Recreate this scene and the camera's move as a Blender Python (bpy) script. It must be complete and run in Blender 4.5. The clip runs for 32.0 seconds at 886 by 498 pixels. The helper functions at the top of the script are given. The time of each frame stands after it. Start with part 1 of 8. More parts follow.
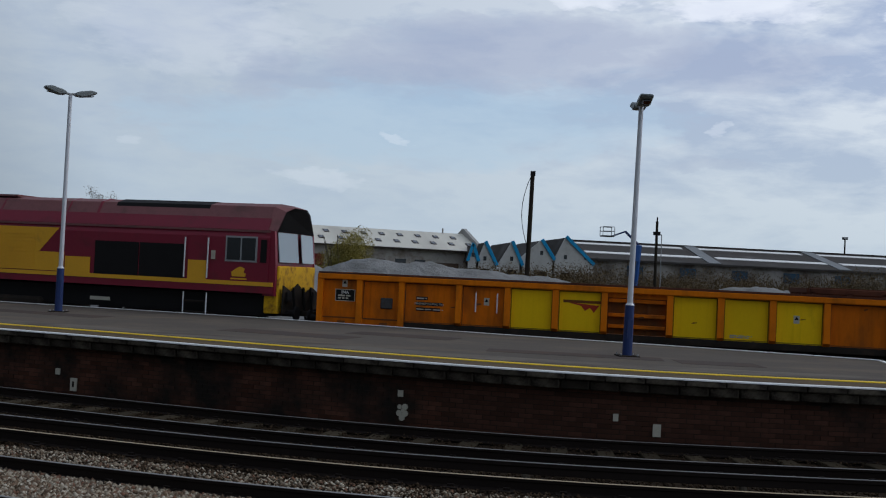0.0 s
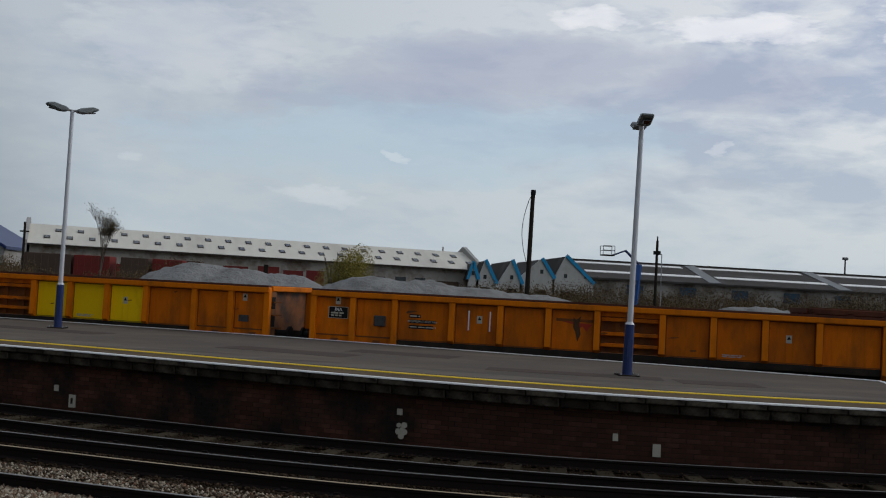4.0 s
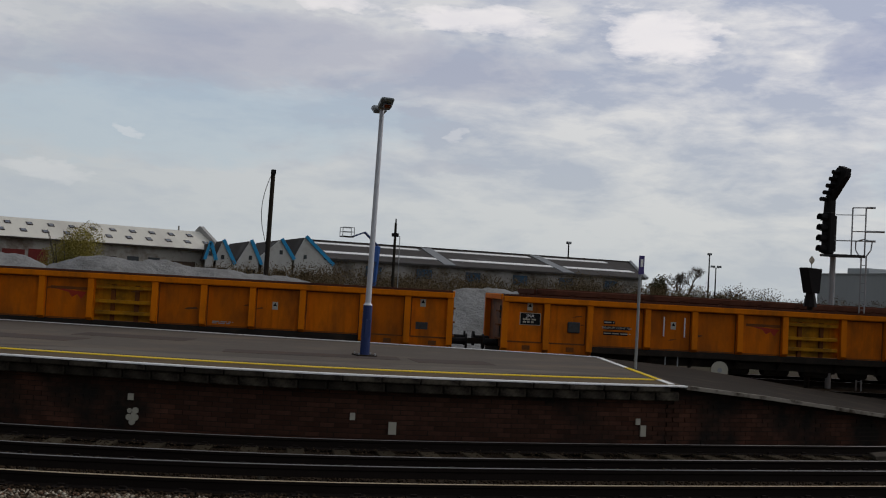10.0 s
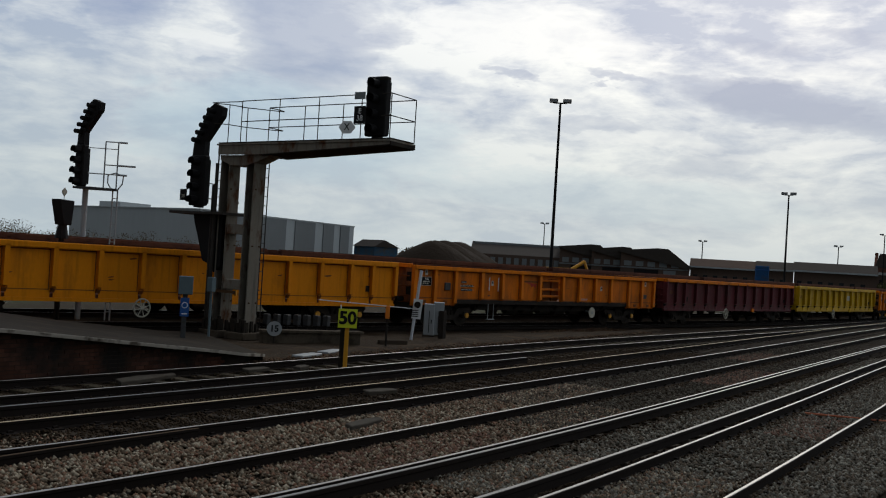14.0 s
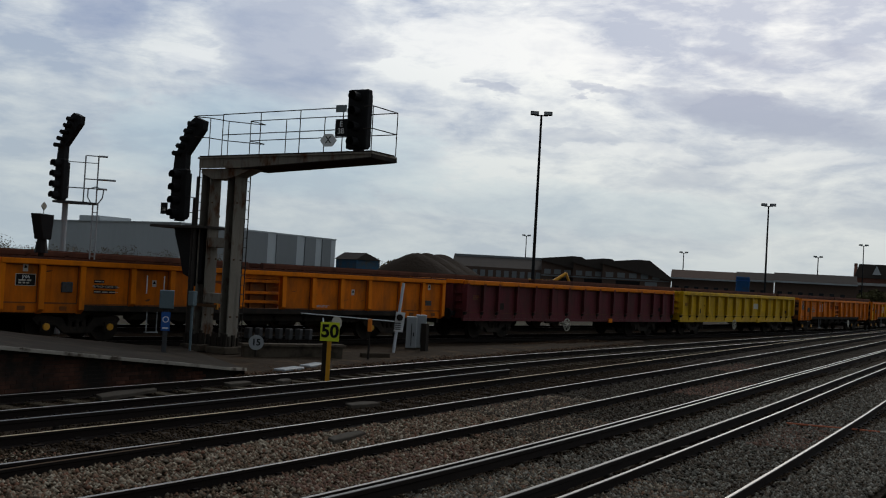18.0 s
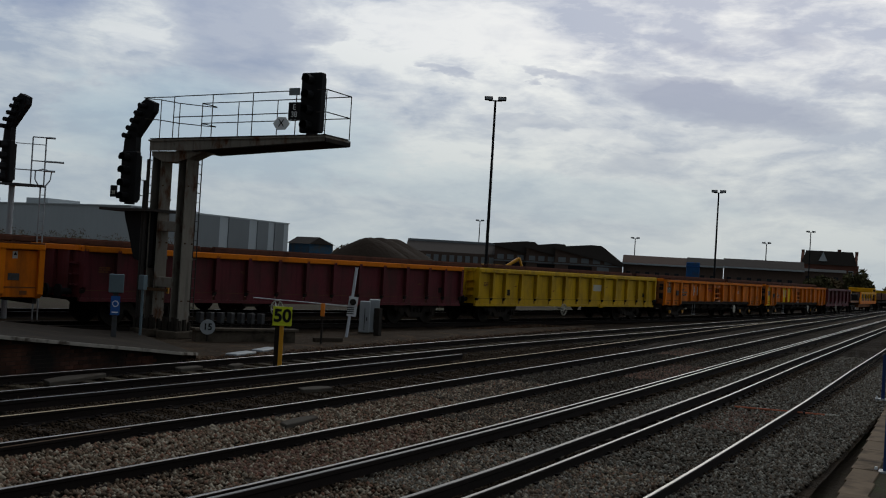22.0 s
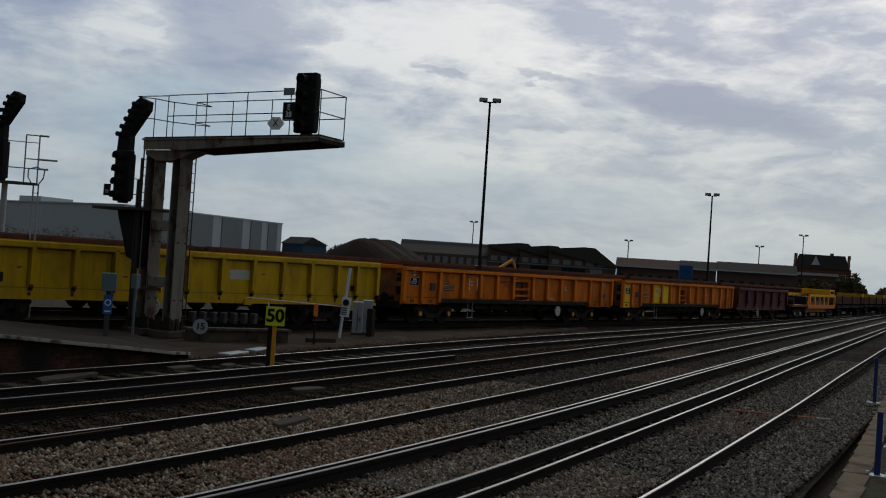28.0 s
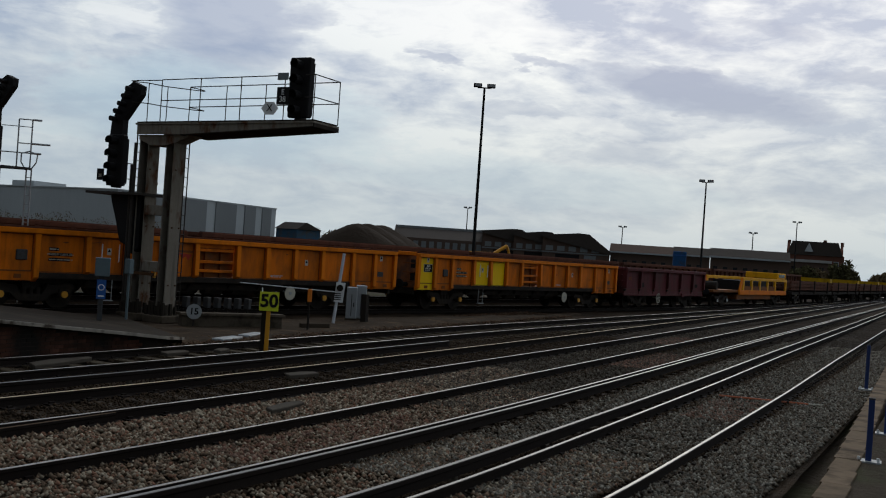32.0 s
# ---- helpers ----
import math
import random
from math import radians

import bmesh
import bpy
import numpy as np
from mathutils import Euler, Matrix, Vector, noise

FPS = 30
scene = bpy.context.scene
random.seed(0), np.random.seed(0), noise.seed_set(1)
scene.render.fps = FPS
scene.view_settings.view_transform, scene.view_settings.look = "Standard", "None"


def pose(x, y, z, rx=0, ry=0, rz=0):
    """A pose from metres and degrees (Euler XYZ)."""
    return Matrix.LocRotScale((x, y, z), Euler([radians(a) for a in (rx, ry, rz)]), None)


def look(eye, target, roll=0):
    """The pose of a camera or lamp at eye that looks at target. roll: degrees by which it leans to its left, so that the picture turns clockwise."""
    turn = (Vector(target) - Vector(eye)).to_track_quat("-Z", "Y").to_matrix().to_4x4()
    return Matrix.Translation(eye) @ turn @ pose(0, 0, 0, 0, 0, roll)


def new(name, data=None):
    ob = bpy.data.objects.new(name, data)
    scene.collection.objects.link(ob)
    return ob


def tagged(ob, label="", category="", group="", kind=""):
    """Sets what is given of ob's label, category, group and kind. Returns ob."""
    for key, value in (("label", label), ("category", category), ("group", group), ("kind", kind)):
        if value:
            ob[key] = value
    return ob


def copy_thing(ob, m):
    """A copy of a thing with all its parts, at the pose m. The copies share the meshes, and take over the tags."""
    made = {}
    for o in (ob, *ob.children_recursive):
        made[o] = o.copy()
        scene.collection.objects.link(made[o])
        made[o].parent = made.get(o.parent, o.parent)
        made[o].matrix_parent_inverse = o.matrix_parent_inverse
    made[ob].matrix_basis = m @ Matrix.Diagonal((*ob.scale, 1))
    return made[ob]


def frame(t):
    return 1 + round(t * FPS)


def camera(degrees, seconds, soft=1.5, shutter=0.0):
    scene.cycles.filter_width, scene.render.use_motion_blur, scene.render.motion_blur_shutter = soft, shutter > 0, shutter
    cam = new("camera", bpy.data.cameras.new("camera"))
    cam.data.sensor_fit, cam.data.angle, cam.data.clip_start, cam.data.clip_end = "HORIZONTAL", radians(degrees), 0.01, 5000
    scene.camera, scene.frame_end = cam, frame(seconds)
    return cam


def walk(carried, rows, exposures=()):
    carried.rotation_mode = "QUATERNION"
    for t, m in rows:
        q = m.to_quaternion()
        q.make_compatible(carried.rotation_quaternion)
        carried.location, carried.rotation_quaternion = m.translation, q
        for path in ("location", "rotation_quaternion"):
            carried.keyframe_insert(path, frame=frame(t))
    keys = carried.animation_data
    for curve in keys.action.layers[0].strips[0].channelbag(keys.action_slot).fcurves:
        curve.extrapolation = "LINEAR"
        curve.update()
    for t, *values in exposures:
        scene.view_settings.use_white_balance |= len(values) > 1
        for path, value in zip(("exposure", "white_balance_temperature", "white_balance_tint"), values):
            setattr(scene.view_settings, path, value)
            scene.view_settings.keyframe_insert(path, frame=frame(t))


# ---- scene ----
# camera: one standing spot on the near platform, panning from left to right
cam = camera(45.74, 32.0, 1.1)
EXPOSURES = [(0.0, 0.07, 6000, 10), (3.0, 0.05, 6300, 10), (6.0, -0.02, 6600, 11), (9.0, -0.10, 6750, 13), (10.0, -0.04, 6800, 13), (12.0, 0.06, 6750, 12), (13.0, 0.06, 6600, 10), (14.0, 0.0, 6450, 7), (17.0, -0.02, 6400, 7), (18.0, -0.1, 6350, 7), (20.0, -0.2, 6300, 7), (23.0, -0.26, 6300, 7), (25.0, -0.28, 6300, 7), (28.0, -0.34, 6300, 7), (30.0, -0.24, 6300, 7), (31.0, -0.15, 6300, 7), (32.0, -0.06, 6300, 7)]
PATH = [
    (0.0, pose(0, 0, 2.315, 91.362, -2.743, -5.675)),
    (0.5, pose(0, 0, 2.315, 91.247, -3.486, -3.134)),
    (1.0, pose(0, 0, 2.315, 91.520, -3.063, -2.887)),
    (1.5, pose(0, 0, 2.315, 91.453, -3.358, -3.950)),
    (2.0, pose(0, 0, 2.315, 91.717, -3.509, -5.004)),
    (2.5, pose(0, 0, 2.315, 91.978, -3.428, -5.522)),
    (3.0, pose(0, 0, 2.315, 92.177, -3.011, -4.663)),
    (3.5, pose(0, 0, 2.315, 92.247, -3.076, -5.095)),
    (5.5, pose(0, 0, 2.315, 92.839, -2.718, -7.333)),
    (6.0, pose(0, 0, 2.315, 92.917, -2.773, -7.870)),
    (6.5, pose(0, 0, 2.315, 92.863, -2.794, -8.068)),
    (7.0, pose(0, 0, 2.315, 92.933, -2.992, -8.672)),
    (7.5, pose(0, 0, 2.315, 92.979, -2.927, -9.089)),
    (8.0, pose(0, 0, 2.315, 93.047, -2.925, -10.102)),
    (8.5, pose(0, 0, 2.315, 93.003, -2.780, -10.098)),
    (9.0, pose(0, 0, 2.315, 92.987, -3.151, -9.986)),
    (9.5, pose(0, 0, 2.315, 92.133, -2.946, -13.168)),
    (10.0, pose(0, 0, 2.315, 92.093, -3.202, -19.837)),
    (10.5, pose(0, 0, 2.315, 91.290, -3.307, -26.524)),
    (11.0, pose(0, 0, 2.315, 91.209, -3.826, -33.610)),
    (11.5, pose(0, 0, 2.315, 90.957, -4.108, -39.340)),
    (12.0, pose(0, 0, 2.315, 90.486, -4.376, -46.375)),
    (12.5, pose(0, 0, 2.315, 90.409, -4.334, -51.329)),
    (13.0, pose(0, 0, 2.315, 90.485, -3.699, -54.297)),
    (13.5, pose(0, 0, 2.315, 90.460, -3.533, -57.254)),
    (14.0, pose(0, 0, 2.315, 90.765, -3.519, -59.101)),
    (14.5, pose(0, 0, 2.315, 90.458, -3.596, -59.773)),
    (16.5, pose(0, 0, 2.315, 90.530, -3.951, -59.561)),
    (17.0, pose(0, 0, 2.315, 90.631, -3.509, -60.027)),
    (17.5, pose(0, 0, 2.315, 90.789, -3.363, -60.097)),
    (18.0, pose(0, 0, 2.315, 91.506, -3.207, -60.078)),
    (18.5, pose(0, 0, 2.315, 91.348, -2.869, -60.598)),
    (19.0, pose(0, 0, 2.315, 91.792, -3.047, -61.230)),
    (19.5, pose(0, 0, 2.315, 91.698, -3.148, -62.205)),
    (20.0, pose(0, 0, 2.315, 91.341, -2.909, -62.024)),
    (20.5, pose(0, 0, 2.315, 91.258, -3.017, -62.048)),
    (21.0, pose(0, 0, 2.315, 90.952, -3.239, -62.096)),
    (21.5, pose(0, 0, 2.315, 90.906, -3.270, -62.450)),
    (22.0, pose(0, 0, 2.315, 90.818, -3.391, -62.622)),
    (22.5, pose(0, 0, 2.315, 90.900, -3.439, -62.696)),
    (23.0, pose(0, 0, 2.315, 91.005, -3.594, -62.934)),
    (23.5, pose(0, 0, 2.315, 90.941, -3.753, -62.756)),
    (24.0, pose(0, 0, 2.315, 90.924, -3.763, -62.852)),
    (24.5, pose(0, 0, 2.315, 91.007, -3.667, -62.730)),
    (25.0, pose(0, 0, 2.315, 91.289, -3.591, -62.981)),
    (25.5, pose(0, 0, 2.315, 91.233, -3.781, -63.020)),
    (27.5, pose(0, 0, 2.315, 90.952, -3.872, -62.856)),
    (28.0, pose(0, 0, 2.315, 90.901, -3.794, -62.980)),
    (28.5, pose(0, 0, 2.315, 91.020, -3.733, -63.313)),
    (29.0, pose(0, 0, 2.315, 90.841, -4.115, -63.168)),
    (29.5, pose(0, 0, 2.315, 90.960, -4.080, -63.116)),
    (30.0, pose(0, 0, 2.315, 90.857, -3.959, -63.384)),
    (30.5, pose(0, 0, 2.315, 90.469, -3.764, -63.347)),
    (31.0, pose(0, 0, 2.315, 90.115, -3.933, -63.382)),
    (31.5, pose(0, 0, 2.315, 89.974, -3.995, -63.600)),
    (32.0, pose(0, 0, 2.315, 90.143, -3.945, -63.307)),
]
walk(cam, PATH, EXPOSURES)

# ---- light: bright broken overcast, sun behind cloud ahead and to the right ----
SUN_AZ, SUN_EL = 78.0, 30.0     # degrees clockwise from +y, and above the horizon
world = bpy.data.worlds.new("sky")
scene.world = world
world.use_nodes = True
wn, wl = world.node_tree.nodes, world.node_tree.links
wn.clear()


def wnode(kind, **kw):
    n = wn.new(kind)
    for k, v in kw.items():
        n.inputs[k].default_value = v
    return n


def wmath(op, a, b=None):
    n = wn.new("ShaderNodeMath")
    n.operation = op
    for i, v in enumerate((a, b)):
        if v is None:
            continue
        if isinstance(v, (int, float)):
            n.inputs[i].default_value = v
        else:
            wl.new(v, n.inputs[i])
    return n.outputs[0]


def wmix(fac, a, b):
    n = wn.new("ShaderNodeMix")
    n.data_type = "RGBA"
    for i, v in ((0, fac), (6, a), (7, b)):
        if isinstance(v, (int, float)):
            n.inputs[i].default_value = v
        elif isinstance(v, tuple):
            n.inputs[i].default_value = (*v, 1)
        else:
            wl.new(v, n.inputs[i])
    return n.outputs[2]


def wramp(src, stops):
    n = wn.new("ShaderNodeValToRGB")
    e = n.color_ramp.elements
    while len(e) < len(stops):
        e.new(0.5)
    for el, (p, v) in zip(e, stops):
        el.position, el.color = p, (v, v, v, 1)
    wl.new(src, n.inputs[0])
    return n.outputs[0]


nishita = wn.new("ShaderNodeTexSky")
nishita.sky_type = "NISHITA"
nishita.sun_disc = False
nishita.sun_elevation, nishita.sun_rotation = radians(SUN_EL), radians(SUN_AZ)
nishita.air_density, nishita.dust_density = 1.2, 2.0
coord = wn.new("ShaderNodeTexCoord")
sep = wn.new("ShaderNodeSeparateXYZ")
wl.new(coord.outputs["Generated"], sep.inputs[0])
zz = wmath("MAXIMUM", sep.outputs[2], 0.0)
comb = wn.new("ShaderNodeCombineXYZ")
wl.new(sep.outputs[0], comb.inputs[0])
wl.new(sep.outputs[1], comb.inputs[1])
wl.new(wmath("MULTIPLY", zz, 2.6), comb.inputs[2])


def wnoise(scale, detail, rough, off=(0, 0, 0), stretch=(1, 1, 1), distort=0.0):
    mp = wn.new("ShaderNodeMapping")
    mp.inputs["Location"].default_value, mp.inputs["Scale"].default_value = off, stretch
    wl.new(comb.outputs[0], mp.inputs[0])
    n = wnode("ShaderNodeTexNoise", Scale=scale, Detail=detail, Roughness=rough, Distortion=distort)
    wl.new(mp.outputs[0], n.inputs["Vector"])
    return n.outputs[0]


big = wnoise(2.6, 4, 0.5, (3.1, 0.4, 0), (1, 1, 1), 0.3)
mid = wnoise(7.5, 8, 0.58, (1.7, 5.2, 0), (1.0, 1.0, 1.15), 0.35)
fleck = wnoise(22.0, 6, 0.6, (4.2, 1.1, 0), (1.0, 1.0, 1.3), 0.3)
# the cloud sheet thickens towards the veiled sun
toward = wn.new("ShaderNodeVectorMath")
toward.operation = "DOT_PRODUCT"
wl.new(coord.outputs["Generated"], toward.inputs[0])
toward.inputs[1].default_value = (math.sin(radians(SUN_AZ)) * math.cos(radians(SUN_EL)), math.cos(radians(SUN_AZ)) * math.cos(radians(SUN_EL)), math.sin(radians(SUN_EL)))
glow = wramp(toward.outputs["Value"], [(0.15, 0.0), (0.75, 0.55), (1.0, 1.0)])
away = wramp(wmath("ADD", wmath("MULTIPLY", toward.outputs["Value"], 0.5), 0.5), [(0.0, 0.22), (0.40, 0.38), (0.52, 1.0)])
cover = wramp(wmath("ADD", wmath("MULTIPLY", big, 0.34), wmath("ADD", wmath("MULTIPLY", mid, 0.42), wmath("MULTIPLY", fleck, 0.24))), [(0.435, 0.0), (0.49, 0.42), (0.565, 1.0)])
white = wmix(glow, (0.495, 0.54, 0.585), (1.0, 0.99, 0.99))
grey = wmix(glow, (0.405, 0.46, 0.55), (0.37, 0.43, 0.60))
clouds = wmix(cover, grey, white)

# single cloud bodies: bearing and height in degrees, half widths, slope, strength, colour
SLATE, LILAC, MILK, BLUE = (0.22, 0.28, 0.47), (0.36, 0.39, 0.51), (0.92, 0.91, 0.93), (0.38, 0.54, 0.68)
BODIES = [
    (4.0, 8.0, 15.0, 2.6, 0.04, 0.55, BLUE), (51.0, 6.5, 10.0, 3.0, -0.05, 0.55, BLUE), (68.0, 4.0, 12.0, 1.4, -0.03, 0.35, BLUE), (-9.0, 12.5, 6.0, 2.6, 0.0, 0.20, MILK),
    (9.0, 12.2, 11.0, 2.1, 0.03, 0.60, LILAC), (21.5, 11.6, 5.5, 1.7, 0.0, 0.45, LILAC), (19.4, 6.2, 2.4, 0.32, 0.0, 0.45, LILAC), (-4.5, 10.2, 2.2, 1.4, 0.2, 0.35, LILAC),
    (30.8, 13.9, 3.4, 1.5, -0.05, 0.85, MILK), (20.5, 14.4, 4.2, 0.8, -0.05, 0.75, MILK), (13.0, 14.9, 2.6, 0.6, 0.0, 0.65, MILK),
    (2.2, 7.35, 0.8, 0.30, -0.4, 0.30, MILK), (-11.2, 6.2, 0.7, 0.4, 0.1, 0.22, MILK), (-2.0, 5.0, 3.5, 0.35, -0.03, 0.30, MILK), (19.8, 8.5, 0.5, 0.5, 0.0, 0.30, MILK),
    (41.5, 12.8, 2.6, 2.0, 0.0, 0.55, SLATE), (51.6, 12.0, 4.6, 3.3, 0.0, 0.62, SLATE), (45.0, 10.5, 2.2, 0.7, 0.1, 0.40, MILK), (63.0, 12.6, 8.0, 1.6, -0.05, 0.60, MILK),
    (76.4, 9.2, 7.4, 1.15, -0.15, 0.95, SLATE), (84.6, 10.2, 3.2, 0.6, -0.08, 0.60, SLATE), (73.2, 6.4, 2.8, 1.0, 0.1, 0.50, SLATE), (84.0, 4.2, 3.6, 0.7, 0.0, 0.35, SLATE), (66.5, 8.0, 3.5, 0.4, -0.06, 0.40, SLATE),
    (62.0, 10.3, 1.6, 0.3, -0.2, 0.55, SLATE), (67.5, 10.4, 1.8, 0.25, -0.25, 0.55, SLATE), (80.0, 12.3, 3.0, 0.45, -0.1, 0.40, SLATE), (75.5, 12.0, 2.0, 0.5, -0.2, 0.40, SLATE), (78.5, 6.9, 4.5, 0.5, 0.05, 0.45, MILK), (70.0, 7.3, 5.0, 0.4, -0.03, 0.40, MILK),
]
warp_a, warp_b = wnoise(9.0, 5, 0.62, (7.7, 2.3, 1.0)), wnoise(9.0, 5, 0.62, (0.9, 8.1, 3.0))
bearing = wmath("ADD", wmath("MULTIPLY", wmath("ARCTAN2", sep.outputs[0], sep.outputs[1]), 57.2958), wmath("MULTIPLY", wmath("SUBTRACT", warp_a, 0.5), 7.0))
rise = wmath("ADD", wmath("MULTIPLY", wmath("ARCSINE", sep.outputs[2]), 57.2958), wmath("MULTIPLY", wmath("SUBTRACT", warp_b, 0.5), 2.6))
ragged = wmath("MULTIPLY", wmath("SUBTRACT", fleck, 0.5), 1.6)
for b_az, b_el, b_wide, b_high, b_tilt, b_amount, b_col in BODIES:
    da = wmath("SUBTRACT", bearing, b_az)
    de = wmath("SUBTRACT", wmath("SUBTRACT", rise, b_el), wmath("MULTIPLY", da, b_tilt))
    ua, ue = wmath("DIVIDE", da, b_wide), wmath("DIVIDE", de, b_high)
    inside = wmath("SUBTRACT", wmath("ADD", 1.0, ragged), wmath("ADD", wmath("MULTIPLY", ua, ua), wmath("MULTIPLY", ue, ue)))
    clouds = wmix(wramp(inside, [(0.0, 0.0), (0.25, b_amount * 0.5), (0.75, b_amount)]), clouds, b_col)
scaled = wn.new("ShaderNodeVectorMath")
scaled.operation = "SCALE"
wl.new(nishita.outputs[0], scaled.inputs[0])
scaled.inputs["Scale"].default_value = 0.10
veil = wmix(0.88, scaled.outputs[0], clouds)
haze = wramp(sep.outputs[2], [(0.0, 1.0), (0.20, 0.0)])
sky_col = wmix(wmath("MULTIPLY", haze, 0.75), veil, (0.48, 0.56, 0.60))
back = wnode("ShaderNodeBackground", Strength=1.0)
dimmed = wn.new("ShaderNodeVectorMath")
dimmed.operation = "MULTIPLY"
wl.new(sky_col, dimmed.inputs[0])
wl.new(away, dimmed.inputs[1])
wl.new(dimmed.outputs[0], back.inputs[0])
wout = wn.new("ShaderNodeOutputWorld")
wl.new(back.outputs[0], wout.inputs[0])

sun = new("sun", bpy.data.lights.new("sun", "SUN"))
sun.data.energy, sun.data.angle, sun.data.color = 0.5, radians(14), (1.0, 0.95, 0.87)
_a, _e = radians(SUN_AZ), radians(SUN_EL)
sun.matrix_world = look((0, 0, 60), (-math.sin(_a) * math.cos(_e) * 50, -math.cos(_a) * math.cos(_e) * 50, 60 - math.sin(_e) * 50))
scene.view_settings.exposure = 0.0

# ---- materials ----


def mat(name, col, rough=0.75, metal=0.0, var=0.18, scale=1.5, fine=28.0, bump=0.25, depth=0.01, dirt=None, dirt_at=(0.52, 0.75),
        stretch=(1, 1, 1), per_object=0.0, island=0.0, streak=0.0):
    m = bpy.data.materials.new(name)
    m.use_nodes = True
    n, l = m.node_tree.nodes, m.node_tree.links
    p = n["Principled BSDF"]
    p.inputs["Roughness"].default_value, p.inputs["Metallic"].default_value = rough, metal
    p.inputs["Specular IOR Level"].default_value = 0.06 if rough > 0.84 else 0.12 if rough > 0.5 else 0.4
    tc = n.new("ShaderNodeTexCoord")
    mp = n.new("ShaderNodeMapping")
    mp.inputs["Scale"].default_value = stretch
    l.new(tc.outputs["Object"], mp.inputs[0])

    def noise_tex(sc, det=4.0):
        t = n.new("ShaderNodeTexNoise")
        t.inputs["Scale"].default_value, t.inputs["Detail"].default_value, t.inputs["Roughness"].default_value = sc, det, 0.6
        l.new(mp.outputs[0], t.inputs["Vector"])
        return t.outputs[0]

    def mix(fac, a, b, mode="MIX"):
        x = n.new("ShaderNodeMix")
        x.data_type, x.blend_type = "RGBA", mode
        for i, v in ((0, fac), (6, a), (7, b)):
            if isinstance(v, (int, float)):
                x.inputs[i].default_value = v
            elif isinstance(v, tuple):
                x.inputs[i].default_value = (*v, 1)
            else:
                l.new(v, x.inputs[i])
        return x.outputs[2]

    lo, hi = tuple(c * (1 - var) for c in col), tuple(min(1, c * (1 + var)) for c in col)
    c1 = mix(noise_tex(scale), lo, hi)
    f = noise_tex(fine, 6.0)
    c1 = mix(0.35 * var / 0.18 if var < 0.18 else 0.45, c1, mix(f, tuple(c * 0.55 for c in col), tuple(min(1, c * 1.4) for c in col)))
    if per_object or island:
        g = n.new("ShaderNodeNewGeometry") if island else n.new("ShaderNodeObjectInfo")
        src = g.outputs["Random Per Island"] if island else g.outputs["Random"]
        mr = n.new("ShaderNodeMapRange")
        k = per_object or island
        mr.inputs[3].default_value, mr.inputs[4].default_value = 1 - k, 1 + k
        l.new(src, mr.inputs[0])
        hs = n.new("ShaderNodeHueSaturation")
        l.new(mr.outputs[0], hs.inputs["Value"])
        l.new(c1, hs.inputs["Color"])
        c1 = hs.outputs[0]
    if dirt:
        r = n.new("ShaderNodeValToRGB")
        r.color_ramp.elements[0].position, r.color_ramp.elements[1].position = dirt_at
        l.new(noise_tex(scale * 1.7, 7.0), r.inputs[0])
        c1 = mix(r.outputs[0], c1, dirt)
    if streak:
        # thin runs of rust and dirt down the sheet
        ms = n.new("ShaderNodeMapping")
        ms.inputs["Scale"].default_value = (9.0, 9.0, 0.55)
        l.new(tc.outputs["Object"], ms.inputs[0])
        ts = n.new("ShaderNodeTexNoise")
        ts.inputs["Scale"].default_value, ts.inputs["Detail"].default_value = 1.0, 5.0
        l.new(ms.outputs[0], ts.inputs["Vector"])
        rs_ = n.new("ShaderNodeValToRGB")
        rs_.color_ramp.elements[0].position, rs_.color_ramp.elements[1].position = 0.52, 0.72
        rs_.color_ramp.elements[1].color = (streak, streak, streak, 1)
        l.new(ts.outputs[0], rs_.inputs[0])
        c1 = mix(rs_.outputs[0], c1, tuple(c * 0.3 for c in col))
    l.new(c1, p.inputs["Base Color"])
    if bump:
        b = n.new("ShaderNodeBump")
        b.inputs["Strength"].default_value, b.inputs["Distance"].default_value = bump, depth
        l.new(f, b.inputs["Height"])
        l.new(b.outputs[0], p.inputs["Normal"])
    return m


M = {}
M["ballast"] = mat("ballast", (0.040, 0.0265, 0.0155), 0.95, var=0.35, scale=0.5, fine=9, bump=1.0, depth=0.06, dirt=(0.021, 0.0145, 0.009), dirt_at=(0.42, 0.62))
M["earth"] = mat("earth", (0.052, 0.040, 0.027), 0.97, var=0.35, scale=0.15, fine=5, bump=0.8, depth=0.08, dirt=(0.05, 0.06, 0.025), dirt_at=(0.5, 0.68))
M["rail_head"] = mat("rail_head", (0.25, 0.235, 0.215), 0.36, 1.0, var=0.08, scale=3, fine=60, bump=0.05)
M["rail_rust"] = mat("rail_rust", (0.016, 0.012, 0.010), 0.85, 0.0, var=0.3, scale=3, fine=40)
# pale tan rail top: grazing sky sheen put into the colour, over light rust
M["rail_tan"] = mat("rail_tan", (0.42, 0.33, 0.21), 0.55, 0.3, var=0.2, scale=0.6, fine=20, bump=0.05)
M["sleeper"] = mat("sleeper", (0.040, 0.030, 0.021), 0.9, var=0.3, scale=2, fine=25, stretch=(1, 0.25, 1), per_object=0.35)
# paler copy of the sleeper colour: light on the sleeper tops is painted in
M["sleeper_lit"] = mat("sleeper_lit", (0.048, 0.038, 0.024), 0.9, var=0.3, scale=2, fine=25, stretch=(1, 0.25, 1), per_object=0.3)
M["contact_steel"] = mat("contact_steel", (0.17, 0.16, 0.15), 0.5, 0.8, var=0.15, scale=3, fine=60, bump=0.05)
M["blade_rust"] = mat("blade_rust", (0.085, 0.055, 0.034), 0.85, var=0.3, scale=3, fine=30)
